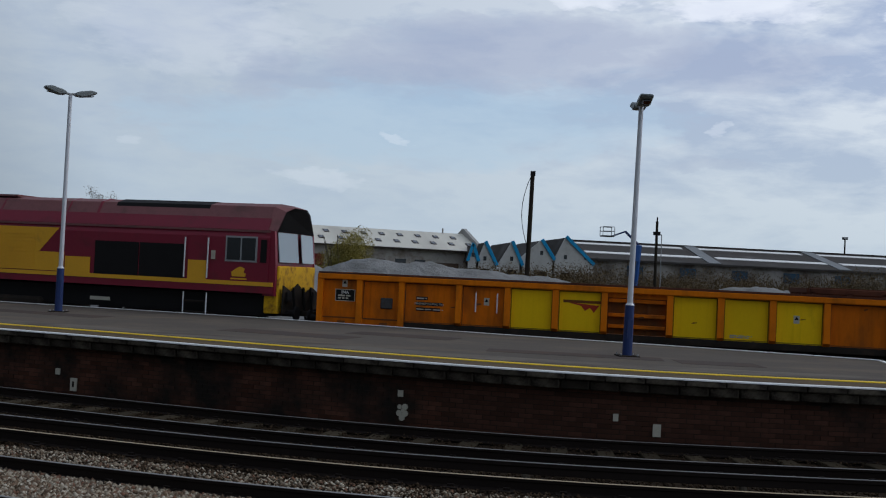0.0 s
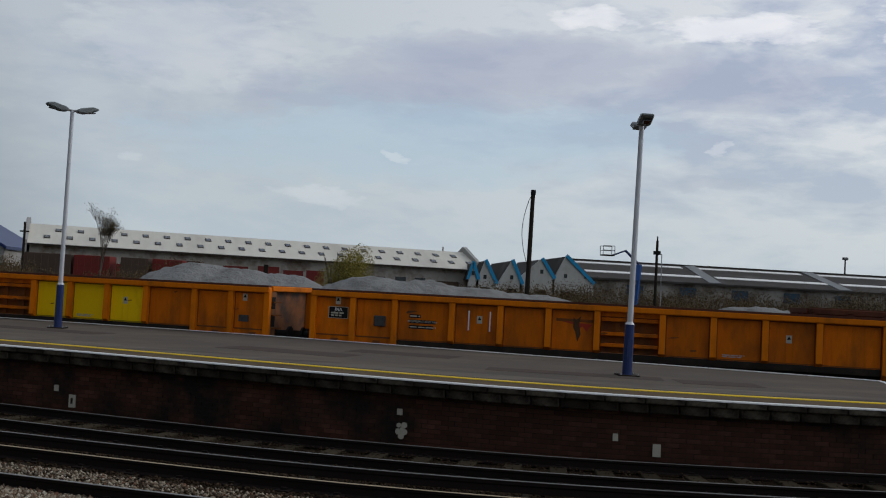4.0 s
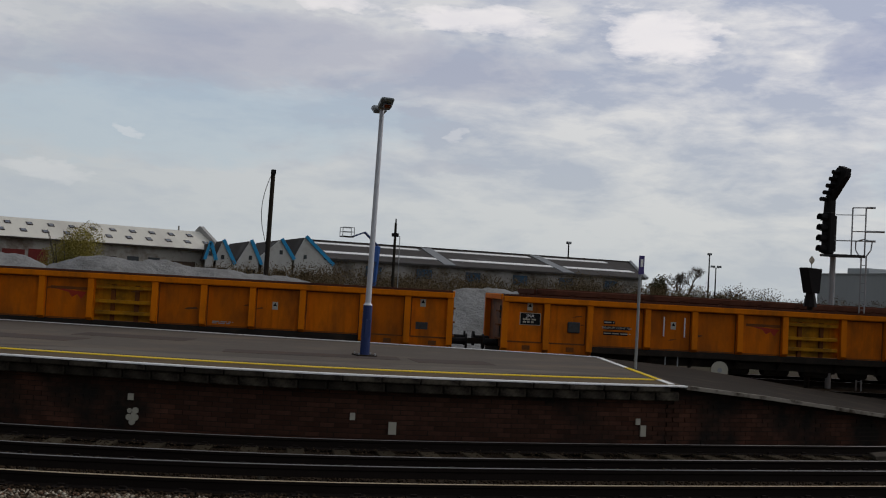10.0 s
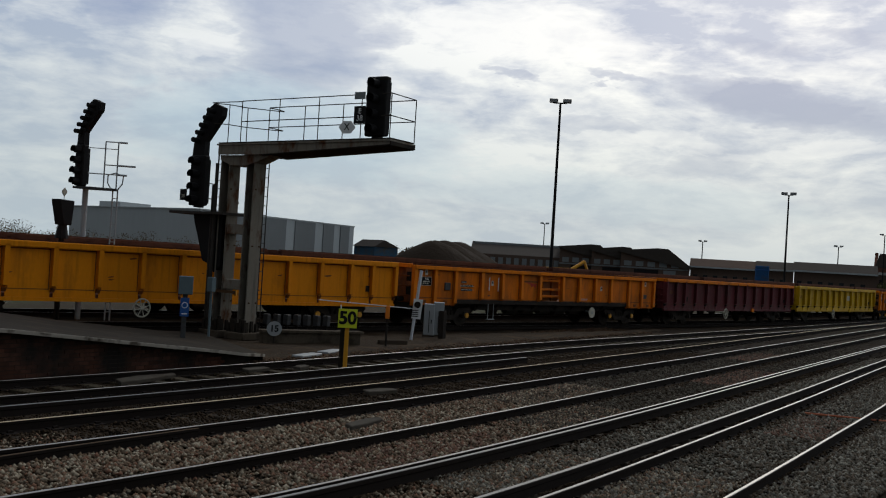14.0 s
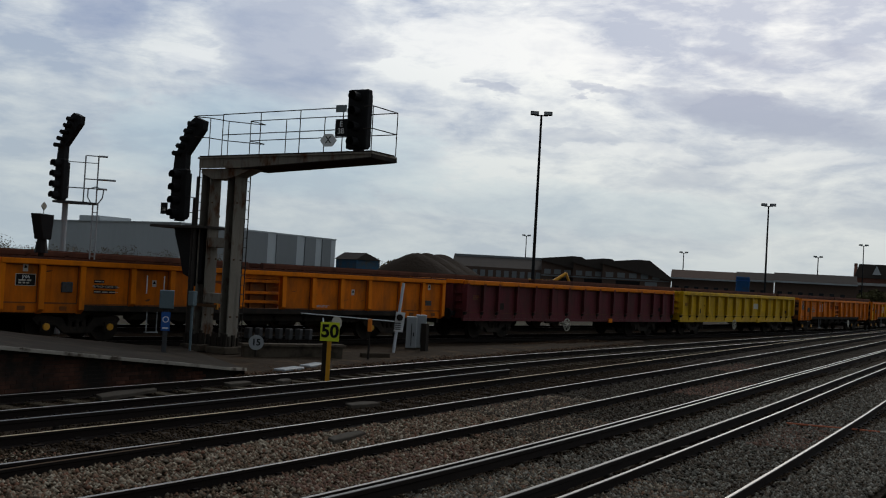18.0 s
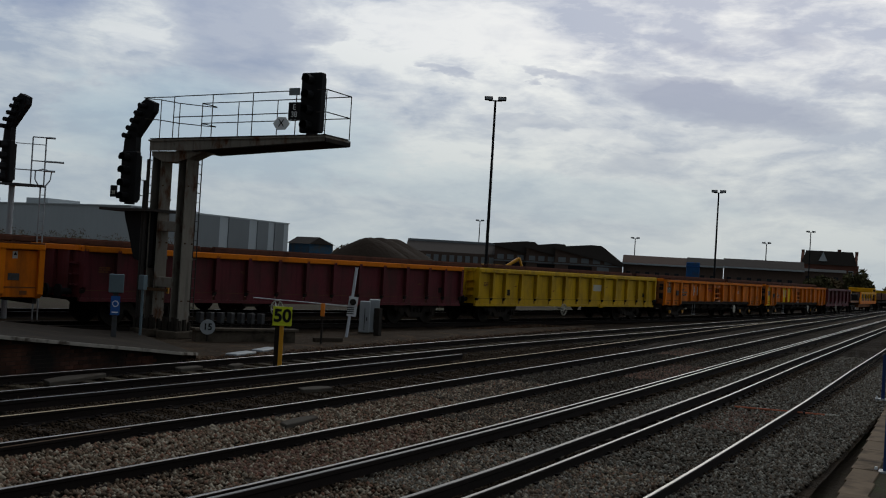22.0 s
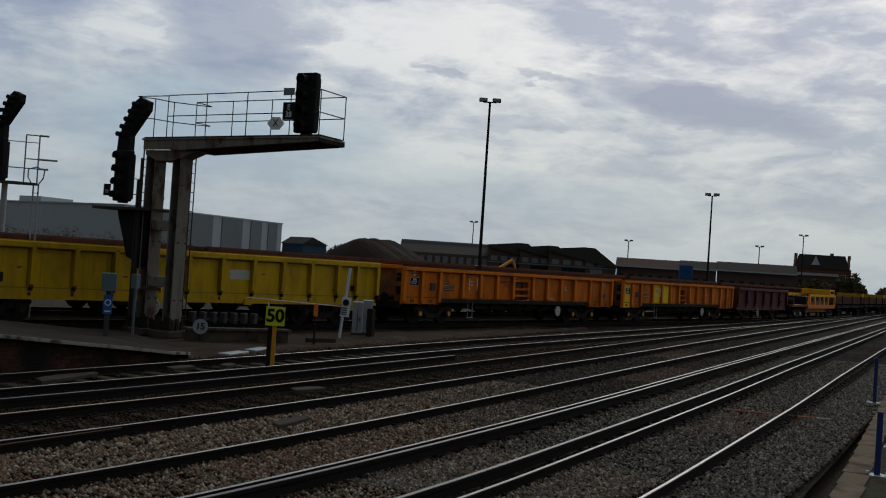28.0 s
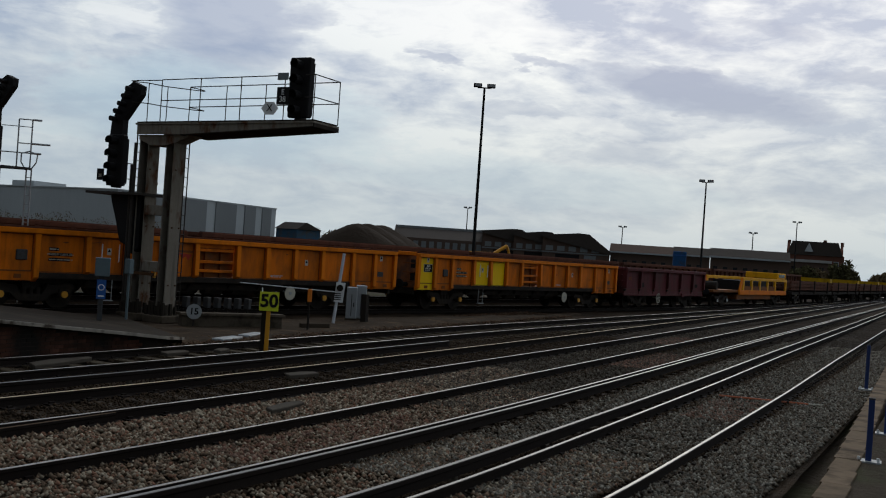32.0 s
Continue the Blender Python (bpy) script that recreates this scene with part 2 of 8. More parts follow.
M["asphalt"] = mat("asphalt", (0.108, 0.092, 0.076), 0.9, var=0.3, scale=0.5, fine=14, stretch=(0.6, 1, 1), dirt=(0.150, 0.118, 0.09), dirt_at=(0.48, 0.72))
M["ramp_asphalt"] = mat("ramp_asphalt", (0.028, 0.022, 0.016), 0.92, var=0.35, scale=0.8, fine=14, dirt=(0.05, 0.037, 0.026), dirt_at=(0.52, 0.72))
M["paving_band"] = mat("paving_band", (0.150, 0.130, 0.106), 0.9, var=0.3, scale=0.7, fine=14, stretch=(0.4, 1, 1), dirt=(0.08, 0.065, 0.052), dirt_at=(0.45, 0.7))
M["repair"] = mat("repair", (0.080, 0.064, 0.055), 0.92, var=0.3, scale=0.8, fine=14, dirt=(0.10, 0.068, 0.05), dirt_at=(0.5, 0.7))
M["edge_paving"] = mat("edge_paving", (0.115, 0.082, 0.045), 0.9, var=0.3, scale=0.9, fine=16, dirt=(0.07, 0.05, 0.035), dirt_at=(0.5, 0.75))
M["white_line"] = mat("white_line", (0.82, 0.81, 0.77), 0.7, var=0.12, scale=2, fine=9, dirt=(0.35, 0.32, 0.27), dirt_at=(0.62, 0.8))
M["yellow_line"] = mat("yellow_line", (0.76, 0.52, 0.015), 0.7, var=0.15, scale=1.2, fine=9, dirt=(0.30, 0.21, 0.06), dirt_at=(0.58, 0.8))
M["coping"] = mat("coping", (0.082, 0.069, 0.052), 0.9, var=0.45, scale=1.6, fine=12, per_object=0.6, dirt=(0.020, 0.016, 0.013), dirt_at=(0.46, 0.62))
M["brick"] = mat("brick", (0.082, 0.036, 0.023), 0.92, var=0.6, scale=0.55, fine=9, per_object=0.3, dirt=(0.020, 0.0165, 0.014), dirt_at=(0.40, 0.60))
M["mortar"] = mat("mortar", (0.030, 0.023, 0.018), 0.95, var=0.35, scale=1.0, fine=15, dirt=(0.012, 0.012, 0.012))
M["concrete"] = mat("concrete", (0.085, 0.067, 0.048), 0.9, var=0.3, scale=1.5, fine=12, dirt=(0.035, 0.028, 0.020), dirt_at=(0.45, 0.65))
M["ramp_stone"] = mat("ramp_stone", (0.26, 0.23, 0.19), 0.9, var=0.3, scale=1.5, fine=12, dirt=(0.07, 0.055, 0.042), dirt_at=(0.5, 0.62))
M["kerb_stone"] = mat("kerb_stone", (0.165, 0.118, 0.076), 0.9, var=0.4, scale=1.1, fine=10, per_object=0.12, dirt=(0.06, 0.043, 0.028), dirt_at=(0.45, 0.65))
M["sign_green"] = mat("sign_green", (0.05, 0.25, 0.09), 0.6, var=0.1)
M["brick_rest"] = mat("brick_rest", (0.082, 0.036, 0.023), 0.92, var=0.6, scale=0.55, fine=9, island=0.3, dirt=(0.020, 0.0165, 0.014), dirt_at=(0.40, 0.60))
M["orange"] = mat("orange", (0.70, 0.178, 0.001), 0.62, var=0.12, scale=0.8, fine=18, bump=0.08, stretch=(1, 1, 0.45), dirt=(0.25, 0.08, 0.010), dirt_at=(0.52, 0.8), per_object=0.05, streak=0.15)
M["orange_bright"] = mat("orange_bright", (0.70, 0.225, 0.002), 0.6, var=0.12, scale=0.8, fine=18, bump=0.08, stretch=(1, 1, 0.45), dirt=(0.38, 0.12, 0.006), dirt_at=(0.55, 0.8), per_object=0.06, streak=0.3)
M["plant_yellow"] = mat("plant_yellow", (0.75, 0.36, 0.006), 0.6, var=0.14, scale=0.8, fine=18, bump=0.08, dirt=(0.34, 0.15, 0.01), dirt_at=(0.55, 0.8), streak=0.2)
M["marker_orange"] = mat("marker_orange", (0.75, 0.20, 0.01), 0.5, var=0.1, scale=3, fine=20)
M["orange_panel"] = mat("orange_panel", (0.60, 0.140, 0.001), 0.62, var=0.16, scale=0.9, fine=18, bump=0.08, stretch=(1, 1, 0.4), dirt=(0.20, 0.062, 0.010), dirt_at=(0.44, 0.70), per_object=0.12, streak=0.3)
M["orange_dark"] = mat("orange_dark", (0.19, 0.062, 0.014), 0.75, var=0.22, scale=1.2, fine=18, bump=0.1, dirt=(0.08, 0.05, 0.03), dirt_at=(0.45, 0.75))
M["yellow"] = mat("yellow", (0.52, 0.305, 0.004), 0.55, var=0.12, scale=0.9, fine=20, bump=0.06, stretch=(1, 1, 0.5), dirt=(0.29, 0.165, 0.012), dirt_at=(0.46, 0.74), per_object=0.08, streak=0.35)
M["yellow_fresh"] = mat("yellow_fresh", (0.86, 0.53, 0.001), 0.55, var=0.1, scale=0.9, fine=20, bump=0.06, stretch=(1, 1, 0.5), dirt=(0.55, 0.34, 0.008), dirt_at=(0.6, 0.85), per_object=0.05, streak=0.12)
M["end_brown"] = mat("end_brown", (0.24, 0.095, 0.036), 0.55, var=0.3, scale=1.0, fine=14, bump=0.1, dirt=(0.075, 0.05, 0.04), dirt_at=(0.42, 0.65))
# dark yellow for the painted shade and grime round yellow panels
M["yellow_grime"] = mat("yellow_grime", (0.20, 0.13, 0.012), 0.75, var=0.25, scale=1.2, fine=18, bump=0.05)
M["maroon"] = mat("maroon", (0.105, 0.021, 0.024), 0.65, var=0.25, scale=0.9, fine=18, bump=0.08, stretch=(1, 1, 0.5), dirt=(0.055, 0.025, 0.020), dirt_at=(0.45, 0.75), streak=0.4)
M["loco_red"] = mat("loco_red", (0.19, 0.012, 0.030), 0.35, var=0.15, scale=0.7, fine=20, bump=0.04, dirt=(0.06, 0.02, 0.022), dirt_at=(0.55, 0.85))
M["loco_roof"] = mat("loco_roof", (0.20, 0.085, 0.085), 0.6, var=0.2, scale=0.9, fine=16, bump=0.06, dirt=(0.10, 0.06, 0.055), dirt_at=(0.5, 0.8))
M["loco_gold"] = mat("loco_gold", (0.72, 0.37, 0.018), 0.45, var=0.12, scale=0.8, fine=20, bump=0.05, dirt=(0.3, 0.15, 0.03), dirt_at=(0.6, 0.9))
M["black"] = mat("black", (0.014, 0.013, 0.013), 0.75, var=0.3, scale=2, fine=20)
M["grime"] = mat("grime", (0.028, 0.023, 0.019), 0.85, var=0.35, scale=1.5, fine=16, dirt=(0.055, 0.04, 0.028), dirt_at=(0.5, 0.8))
M["rust"] = mat("rust", (0.11, 0.045, 0.028), 0.85, var=0.35, scale=0.8, fine=14, stretch=(1, 1, 0.5), dirt=(0.05, 0.024, 0.018))
M["galv"] = mat("galv", (0.33, 0.34, 0.34), 0.55, 0.3, var=0.15, scale=2, fine=25, dirt=(0.18, 0.12, 0.08), dirt_at=(0.62, 0.85))
M["pole_white"] = mat("pole_white", (0.60, 0.61, 0.64), 0.45, 0.2, var=0.08, scale=2, fine=30, bump=0.03)
M["navy"] = mat("navy", (0.012, 0.03, 0.12), 0.45, var=0.12, scale=2, fine=25, bump=0.05)
M["blue"] = mat("blue", (0.015, 0.085, 0.30), 0.5, var=0.1, scale=2, fine=25, bump=0.05)
M["sky_blue"] = mat("sky_blue", (0.03, 0.30, 0.55), 0.55, var=0.12, scale=0.6, fine=10, bump=0.05)
M["girder"] = mat("girder", (0.205, 0.178, 0.142), 0.85, 0.0, var=0.35, scale=1.4, fine=12, stretch=(1, 1, 0.5), dirt=(0.10, 0.045, 0.022), dirt_at=(0.54, 0.66), streak=0.5)
M["soot"] = mat("soot", (0.085, 0.045, 0.022), 0.8, var=0.35, scale=5, fine=20)
M["dark_rail"] = mat("dark_rail", (0.045, 0.038, 0.032), 0.8, 0.0, var=0.3, scale=3, fine=20)
M["teal_case"] = mat("teal_case", (0.12, 0.155, 0.165), 0.55, 0.1, var=0.15, scale=4, fine=20, dirt=(0.10, 0.10, 0.09), dirt_at=(0.55, 0.8))
M["dull_case"] = mat("dull_case", (0.06, 0.06, 0.06), 0.7, 0.0, var=0.25, scale=5, fine=20, dirt=(0.05, 0.04, 0.032), dirt_at=(0.5, 0.7))
M["worn_slab"] = mat("worn_slab", (0.065, 0.055, 0.043), 0.9, var=0.3, scale=2, fine=14, dirt=(0.05, 0.04, 0.03), dirt_at=(0.5, 0.7))
M["cess"] = mat("cess", (0.040, 0.028, 0.018), 0.97, var=0.4, scale=0.7, fine=7, bump=0.9, depth=0.05, dirt=(0.080, 0.052, 0.030), dirt_at=(0.52, 0.7))
M["bay_ochre"] = mat("bay_ochre", (0.50, 0.215, 0.008), 0.65, var=0.2, scale=1.5, fine=14, bump=0.1, dirt=(0.17, 0.085, 0.012), dirt_at=(0.45, 0.72), streak=0.4)
M["render_wall"] = mat("render_wall", (0.52, 0.51, 0.47), 0.85, var=0.15, scale=0.3, fine=3, dirt=(0.34, 0.31, 0.27))
M["wall_dull"] = mat("wall_dull", (0.33, 0.31, 0.28), 0.85, var=0.35, scale=0.25, fine=3, dirt=(0.09, 0.075, 0.06), dirt_at=(0.42, 0.66))
M["wall_stained"] = mat("wall_stained", (0.42, 0.39, 0.34), 0.85, var=0.35, scale=0.35, fine=3, dirt=(0.16, 0.115, 0.085), dirt_at=(0.48, 0.66))
M["steel_blue"] = mat("steel_blue", (0.02, 0.08, 0.20), 0.6, var=0.25, scale=0.6, fine=6, bump=0.05, dirt=(0.05, 0.055, 0.06), dirt_at=(0.5, 0.75))
M["white"] = mat("white", (0.74, 0.74, 0.72), 0.5, var=0.08, scale=2, fine=25, bump=0.04)
M["sign_yellow"] = mat("sign_yellow", (0.62, 0.66, 0.02), 0.45, var=0.06, scale=3, fine=30, bump=0.02)
M["ochre"] = mat("ochre", (0.60, 0.27, 0.01), 0.5, var=0.12, scale=3, fine=25, bump=0.05)
M["cabinet"] = mat("cabinet", (0.20, 0.22, 0.22), 0.55, 0.1, var=0.12, scale=2, fine=20, dirt=(0.18, 0.17, 0.14), dirt_at=(0.6, 0.85))
M["wood"] = mat("wood", (0.032, 0.026, 0.02), 0.85, var=0.3, scale=2, fine=25, stretch=(3, 3, 0.3))
M["bark"] = mat("bark", (0.10, 0.084, 0.066), 0.9, var=0.3, scale=3, fine=25)
M["bush"] = mat("bush", (0.075, 0.068, 0.03), 0.9, var=0.35, scale=0.6, fine=6, bump=0, island=0.4)
M["scrub"] = mat("scrub", (0.125, 0.090, 0.048), 0.95, var=0.3, scale=0.25, fine=4, bump=0, island=0.2)
M["willow"] = mat("willow", (0.28, 0.235, 0.062), 0.9, var=0.3, scale=0.6, fine=6, bump=0, island=0.35)
M["grit"] = mat("grit", (0.25, 0.25, 0.24), 0.95, var=0.3, scale=0.6, fine=5, bump=1.0, depth=0.12, dirt=(0.15, 0.147, 0.138), dirt_at=(0.48, 0.72))
M["spoil"] = mat("spoil", (0.040, 0.029, 0.021), 0.97, var=0.35, scale=0.3, fine=3, bump=0.8, depth=0.1)
M["roof_white"] = mat("roof_white", (0.64, 0.615, 0.53), 0.8, var=0.1, scale=0.15, fine=2.5, bump=0.1, stretch=(1, 0.2, 0.2), dirt=(0.46, 0.43, 0.375), dirt_at=(0.5, 0.8))
M["roof_grey"] = mat("roof_grey", (0.062, 0.056, 0.051), 0.85, var=0.2, scale=0.12, fine=2, bump=0.1, dirt=(0.13, 0.125, 0.12), dirt_at=(0.55, 0.85))
M["wall_pale"] = mat("wall_pale", (0.40, 0.39, 0.37), 0.85, var=0.15, scale=0.2, fine=3, dirt=(0.25, 0.23, 0.2))
M["clad_light"] = mat("clad_light", (0.40, 0.42, 0.42), 0.6, var=0.1, scale=0.1, fine=2, bump=0.05, stretch=(1, 1, 0.2))
M["clad_dark"] = mat("clad_dark", (0.19, 0.20, 0.20), 0.6, var=0.1, scale=0.1, fine=2, bump=0.05, stretch=(1, 1, 0.2))
M["works_brick"] = mat("works_brick", (0.105, 0.072, 0.056), 0.9, var=0.2, scale=0.2, fine=3)
M["house_brick"] = mat("house_brick", (0.16, 0.072, 0.05), 0.9, var=0.3, scale=0.4, fine=6, dirt=(0.06, 0.04, 0.03), dirt_at=(0.5, 0.7))
M["panel_blue"] = mat("panel_blue", (0.035, 0.085, 0.14), 0.7, var=0.3, scale=0.6, fine=6, dirt=(0.07, 0.07, 0.065), dirt_at=(0.45, 0.7))
M["works_roof"] = mat("works_roof", (0.058, 0.048, 0.041), 0.85, var=0.2, scale=0.1, fine=2)
M["red_wall"] = mat("red_wall", (0.20, 0.035, 0.03), 0.8, var=0.2, scale=0.2, fine=3, dirt=(0.08, 0.04, 0.03))
M["plaque"] = mat("plaque", (0.44, 0.41, 0.33), 0.7, var=0.15, scale=8, fine=60)
M["purple"] = mat("purple", (0.06, 0.04, 0.17), 0.5, var=0.08, scale=4, fine=30, bump=0.02)
M["red"] = mat("red", (0.36, 0.042, 0.02), 0.55, var=0.15, scale=4, fine=30, bump=0.03)
M["tie_orange"] = mat("tie_orange", (0.42, 0.12, 0.06), 0.7, var=0.2, scale=5, fine=30)


def glass_mat():
    m = bpy.data.materials.new("window_glass")
    m.use_nodes = True
    p = m.node_tree.nodes["Principled BSDF"]
    p.inputs["Base Color"].default_value = (0.012, 0.014, 0.016, 1)
    p.inputs["Roughness"].default_value = 0.08
    p.inputs["IOR"].default_value = 1.5
    return m


M["glass"] = glass_mat()


def stone_mat(name, cols):
    """Mixed crushed stone: each stone takes one of the colours."""
    m = mat(name, cols[0], 0.92, var=0.25, scale=6, fine=40, bump=0.3)
    n, l = m.node_tree.nodes, m.node_tree.links
    geo = n.new("ShaderNodeNewGeometry")
    r = n.new("ShaderNodeValToRGB")
    r.color_ramp.interpolation = "CONSTANT"
    e = r.color_ramp.elements
    while len(e) < len(cols):
        e.new(0.5)
    for k, (el, c) in enumerate(zip(e, cols)):
        el.position, el.color = k / len(cols), (*c, 1)
    l.new(geo.outputs["Random Per Island"], r.inputs[0])
    p = n["Principled BSDF"]
    old = p.inputs["Base Color"].links[0].from_socket
    x = n.new("ShaderNodeMix")
    x.data_type, x.inputs[0].default_value = "RGBA", 0.25
    l.new(r.outputs[0], x.inputs[6])
    l.new(old, x.inputs[7])
    l.new(x.outputs[2], p.inputs["Base Color"])
    return m


M["stone"] = stone_mat("stone", [(0.1057, 0.0906, 0.0695), (0.0544, 0.0422, 0.0317), (0.1812, 0.1661, 0.1359), (0.1027, 0.0755, 0.0513), (0.1359, 0.1284, 0.1057), (0.0422, 0.0333, 0.0242), (0.3021, 0.2794, 0.2266), (0.1178, 0.0876, 0.0635)])
M["stone_warm"] = stone_mat("stone_warm", [(0.153, 0.104, 0.066), (0.070, 0.046, 0.031), (0.268, 0.229, 0.166), (0.191, 0.092, 0.059), (0.140, 0.107, 0.076), (0.054, 0.039, 0.026), (0.395, 0.338, 0.248), (0.184, 0.121, 0.082)])
M["stone_dark"] = stone_mat("stone_dark", [(0.034, 0.022, 0.013), (0.054, 0.036, 0.022), (0.020, 0.0135, 0.009), (0.082, 0.057, 0.036)])
M["stone_red"] = stone_mat("stone_red", [(0.16, 0.085, 0.06), (0.10, 0.05, 0.034), (0.20, 0.14, 0.105), (0.07, 0.045, 0.033)])
M["stone_pale"] = stone_mat("stone_pale", [(0.396, 0.348, 0.27), (0.24, 0.198, 0.144), (0.528, 0.48, 0.384), (0.18, 0.138, 0.096), (0.102, 0.078, 0.0552), (0.336, 0.282, 0.204)])
M["stone_brown"] = stone_mat("stone_brown", [(0.092, 0.050, 0.028), (0.04, 0.028, 0.018), (0.12, 0.085, 0.055), (0.06, 0.037, 0.024)])
M["stone_mid"] = stone_mat("stone_mid", [(0.052, 0.0416, 0.03), (0.03, 0.0219, 0.0151), (0.0924, 0.0785, 0.0601), (0.0554, 0.037, 0.0243), (0.0636, 0.0554, 0.0439), (0.0231, 0.0174, 0.0127), (0.1386, 0.1213, 0.0947)])

# ---- mesh helpers ----


def box(bm, x0, x1, y0, y1, z0, z1):
    v = [bm.verts.new(c) for c in ((x0, y0, z0), (x1, y0, z0), (x1, y1, z0), (x0, y1, z0), (x0, y0, z1), (x1, y0, z1), (x1, y1, z1), (x0, y1, z1))]
    for f in ((3, 2, 1, 0), (4, 5, 6, 7), (0, 1, 5, 4), (1, 2, 6, 5), (2, 3, 7, 6), (3, 0, 4, 7)):
        bm.faces.new([v[i] for i in f])
    return bm


def tube(bm, p, q, r, n=8, r2=None):
    p, q = Vector(p), Vector(q)
    r2 = r if r2 is None else r2
    t = (q - p).to_track_quat("Z", "Y").to_matrix()
    a = [bm.verts.new(p + t @ Vector((math.cos(k * math.tau / n) * r, math.sin(k * math.tau / n) * r, 0))) for k in range(n)]
    b = [bm.verts.new(q + t @ Vector((math.cos(k * math.tau / n) * r2, math.sin(k * math.tau / n) * r2, 0))) for k in range(n)]
    for k in range(n):
        bm.faces.new((a[k], a[(k + 1) % n], b[(k + 1) % n], b[k]))
    bm.faces.new(a[::-1])
    bm.faces.new(b)
    return bm


def prism(bm, pts, axis, a, b):
    """A polygon (u, v) pushed from a to b along axis x (u=y, v=z), y (u=x, v=z) or z (u=x, v=y)."""
    def at(u, v, w):
        return {"x": (w, u, v), "y": (u, w, v), "z": (u, v, w)}[axis]
    lo, hi = [bm.verts.new(at(u, v, a)) for u, v in pts], [bm.verts.new(at(u, v, b)) for u, v in pts]
    n = len(pts)
    bm.faces.new(lo)
    bm.faces.new(hi[::-1])
    for k in range(n):
        bm.faces.new((lo[k], hi[k], hi[(k + 1) % n], lo[(k + 1) % n]))
    bmesh.ops.recalc_face_normals(bm, faces=bm.faces)
    return bm


def bm_new():
    return bmesh.new()


def part(name, bm, material, parent=None, label="", bevel=0.0, m=None):
    if bevel:
        bmesh.ops.bevel(bm, geom=list(bm.edges), offset=bevel, segments=1, affect="EDGES", clamp_overlap=True)
    me = bpy.data.meshes.new(name)
    bm.to_mesh(me)
    bm.free()
    for mm in (material if isinstance(material, (list, tuple)) else [material]):
        me.materials.append(M[mm] if isinstance(mm, str) else mm)
    ob = new(name, me)
    if parent:
        ob.parent = parent
    if m is not None:
        ob.matrix_basis = m
    if label:
        ob["label"] = label
    return ob


def thing(name, m, label, category, group="", kind=""):
    ob = new(name)
    ob.empty_display_size = 0.2
    ob.matrix_basis = m
    return tagged(ob, label, category, group, kind)


def boxpart(name, b, material, parent, label="", bevel=0.0):
    return part(name, box(bm_new(), *b), material, parent, label, bevel)


def text_bm(s, size, depth=0.003, bold=0.0):
    cu = bpy.data.curves.new("lettering", "FONT")
    cu.body, cu.size, cu.extrude, cu.align_x, cu.align_y = s, size, depth, "CENTER", "CENTER"
    cu.offset = bold
    ob = bpy.data.objects.new("lettering", cu)
    me = ob.to_mesh()
    bm = bmesh.new()
    bm.from_mesh(me)
    ob.to_mesh_clear()
    bpy.data.objects.remove(ob)
    return bm


def lettering(s, size, material, parent, m, name="lettering", label="", bold=0.0):
    """Raised letters that read from the -y side at the pose m."""
    bm = text_bm(s, size, bold=bold)
    bm.transform(m @ pose(0, 0, 0, 90, 0, 0))
    ob = part(name, bm, material, parent, label)
    if name == "stencil":
        ob["kind"] = "stuff"
    return ob


# ---- the plan: lines of rails, platform and train ----
def smooth_line(xs, ys):
    """A function y(x) through a few points of the plan, rounded at the corners and straight beyond the ends."""
    gx = np.arange(-80.0, 440.0, 0.5)
    gy = np.interp(gx, xs, ys)
    a, b = (ys[1] - ys[0]) / (xs[1] - xs[0]), (ys[-1] - ys[-2]) / (xs[-1] - xs[-2])
    gy = np.where(gx < xs[0], ys[0] + a * (gx - xs[0]), np.where(gx > xs[-1], ys[-1] + b * (gx - xs[-1]), gy))
    for _ in range(2):
        gy = np.convolve(np.pad(gy, 2, mode="reflect", reflect_type="odd"), np.ones(5) / 5, "valid")
    return lambda x: np.interp(x, gx, gy)


# centre lines of the four tracks beside the platform
LINE_3 = smooth_line([-6, -4, -2, -0.5, 1, 3, 5, 7, 10, 13, 17, 22, 30, 60, 120], [14.33, 13.45, 12.57, 11.97, 11.5, 11.07, 10.82, 10.66, 10.48, 10.33, 10.24, 10.22, 10.22, 10.5, 10.5])
LINE_2 = smooth_line([-6, -4, -2, -0.5, 1, 3, 5.5, 8, 11, 15, 20, 30, 60, 120], [10.93, 10.05, 9.17, 8.57, 8.1, 7.68, 7.38, 7.19, 7.07, 7.02, 7.04, 7.17, 7.45, 7.9])
LINE_1 = smooth_line([-6, -4, -2, -0.5, 1, 3, 5.5, 8, 11, 16, 22, 32, 60, 120], [7.6, 6.75, 5.87, 5.27, 4.8, 4.4, 4.05, 3.84, 3.77, 3.79, 3.83, 4.0, 4.3, 5.0])
LINE_4 = smooth_line([-6, -4, -2.5, -1, 0.5, 2, 3.2, 5.5, 8, 10, 13, 17, 22, 30, 44, 70, 120], [18.2, 17.2, 16.45, 15.78, 15.25, 14.8, 14.45, 14.18, 14.02, 13.93, 13.82, 13.72, 13.7, 13.6, 12.95, 11.9, 10.6])


def veer(x):
    """How far the lines swing away from the viewer west of the straight."""
    return LINE_3(x) - 10.22


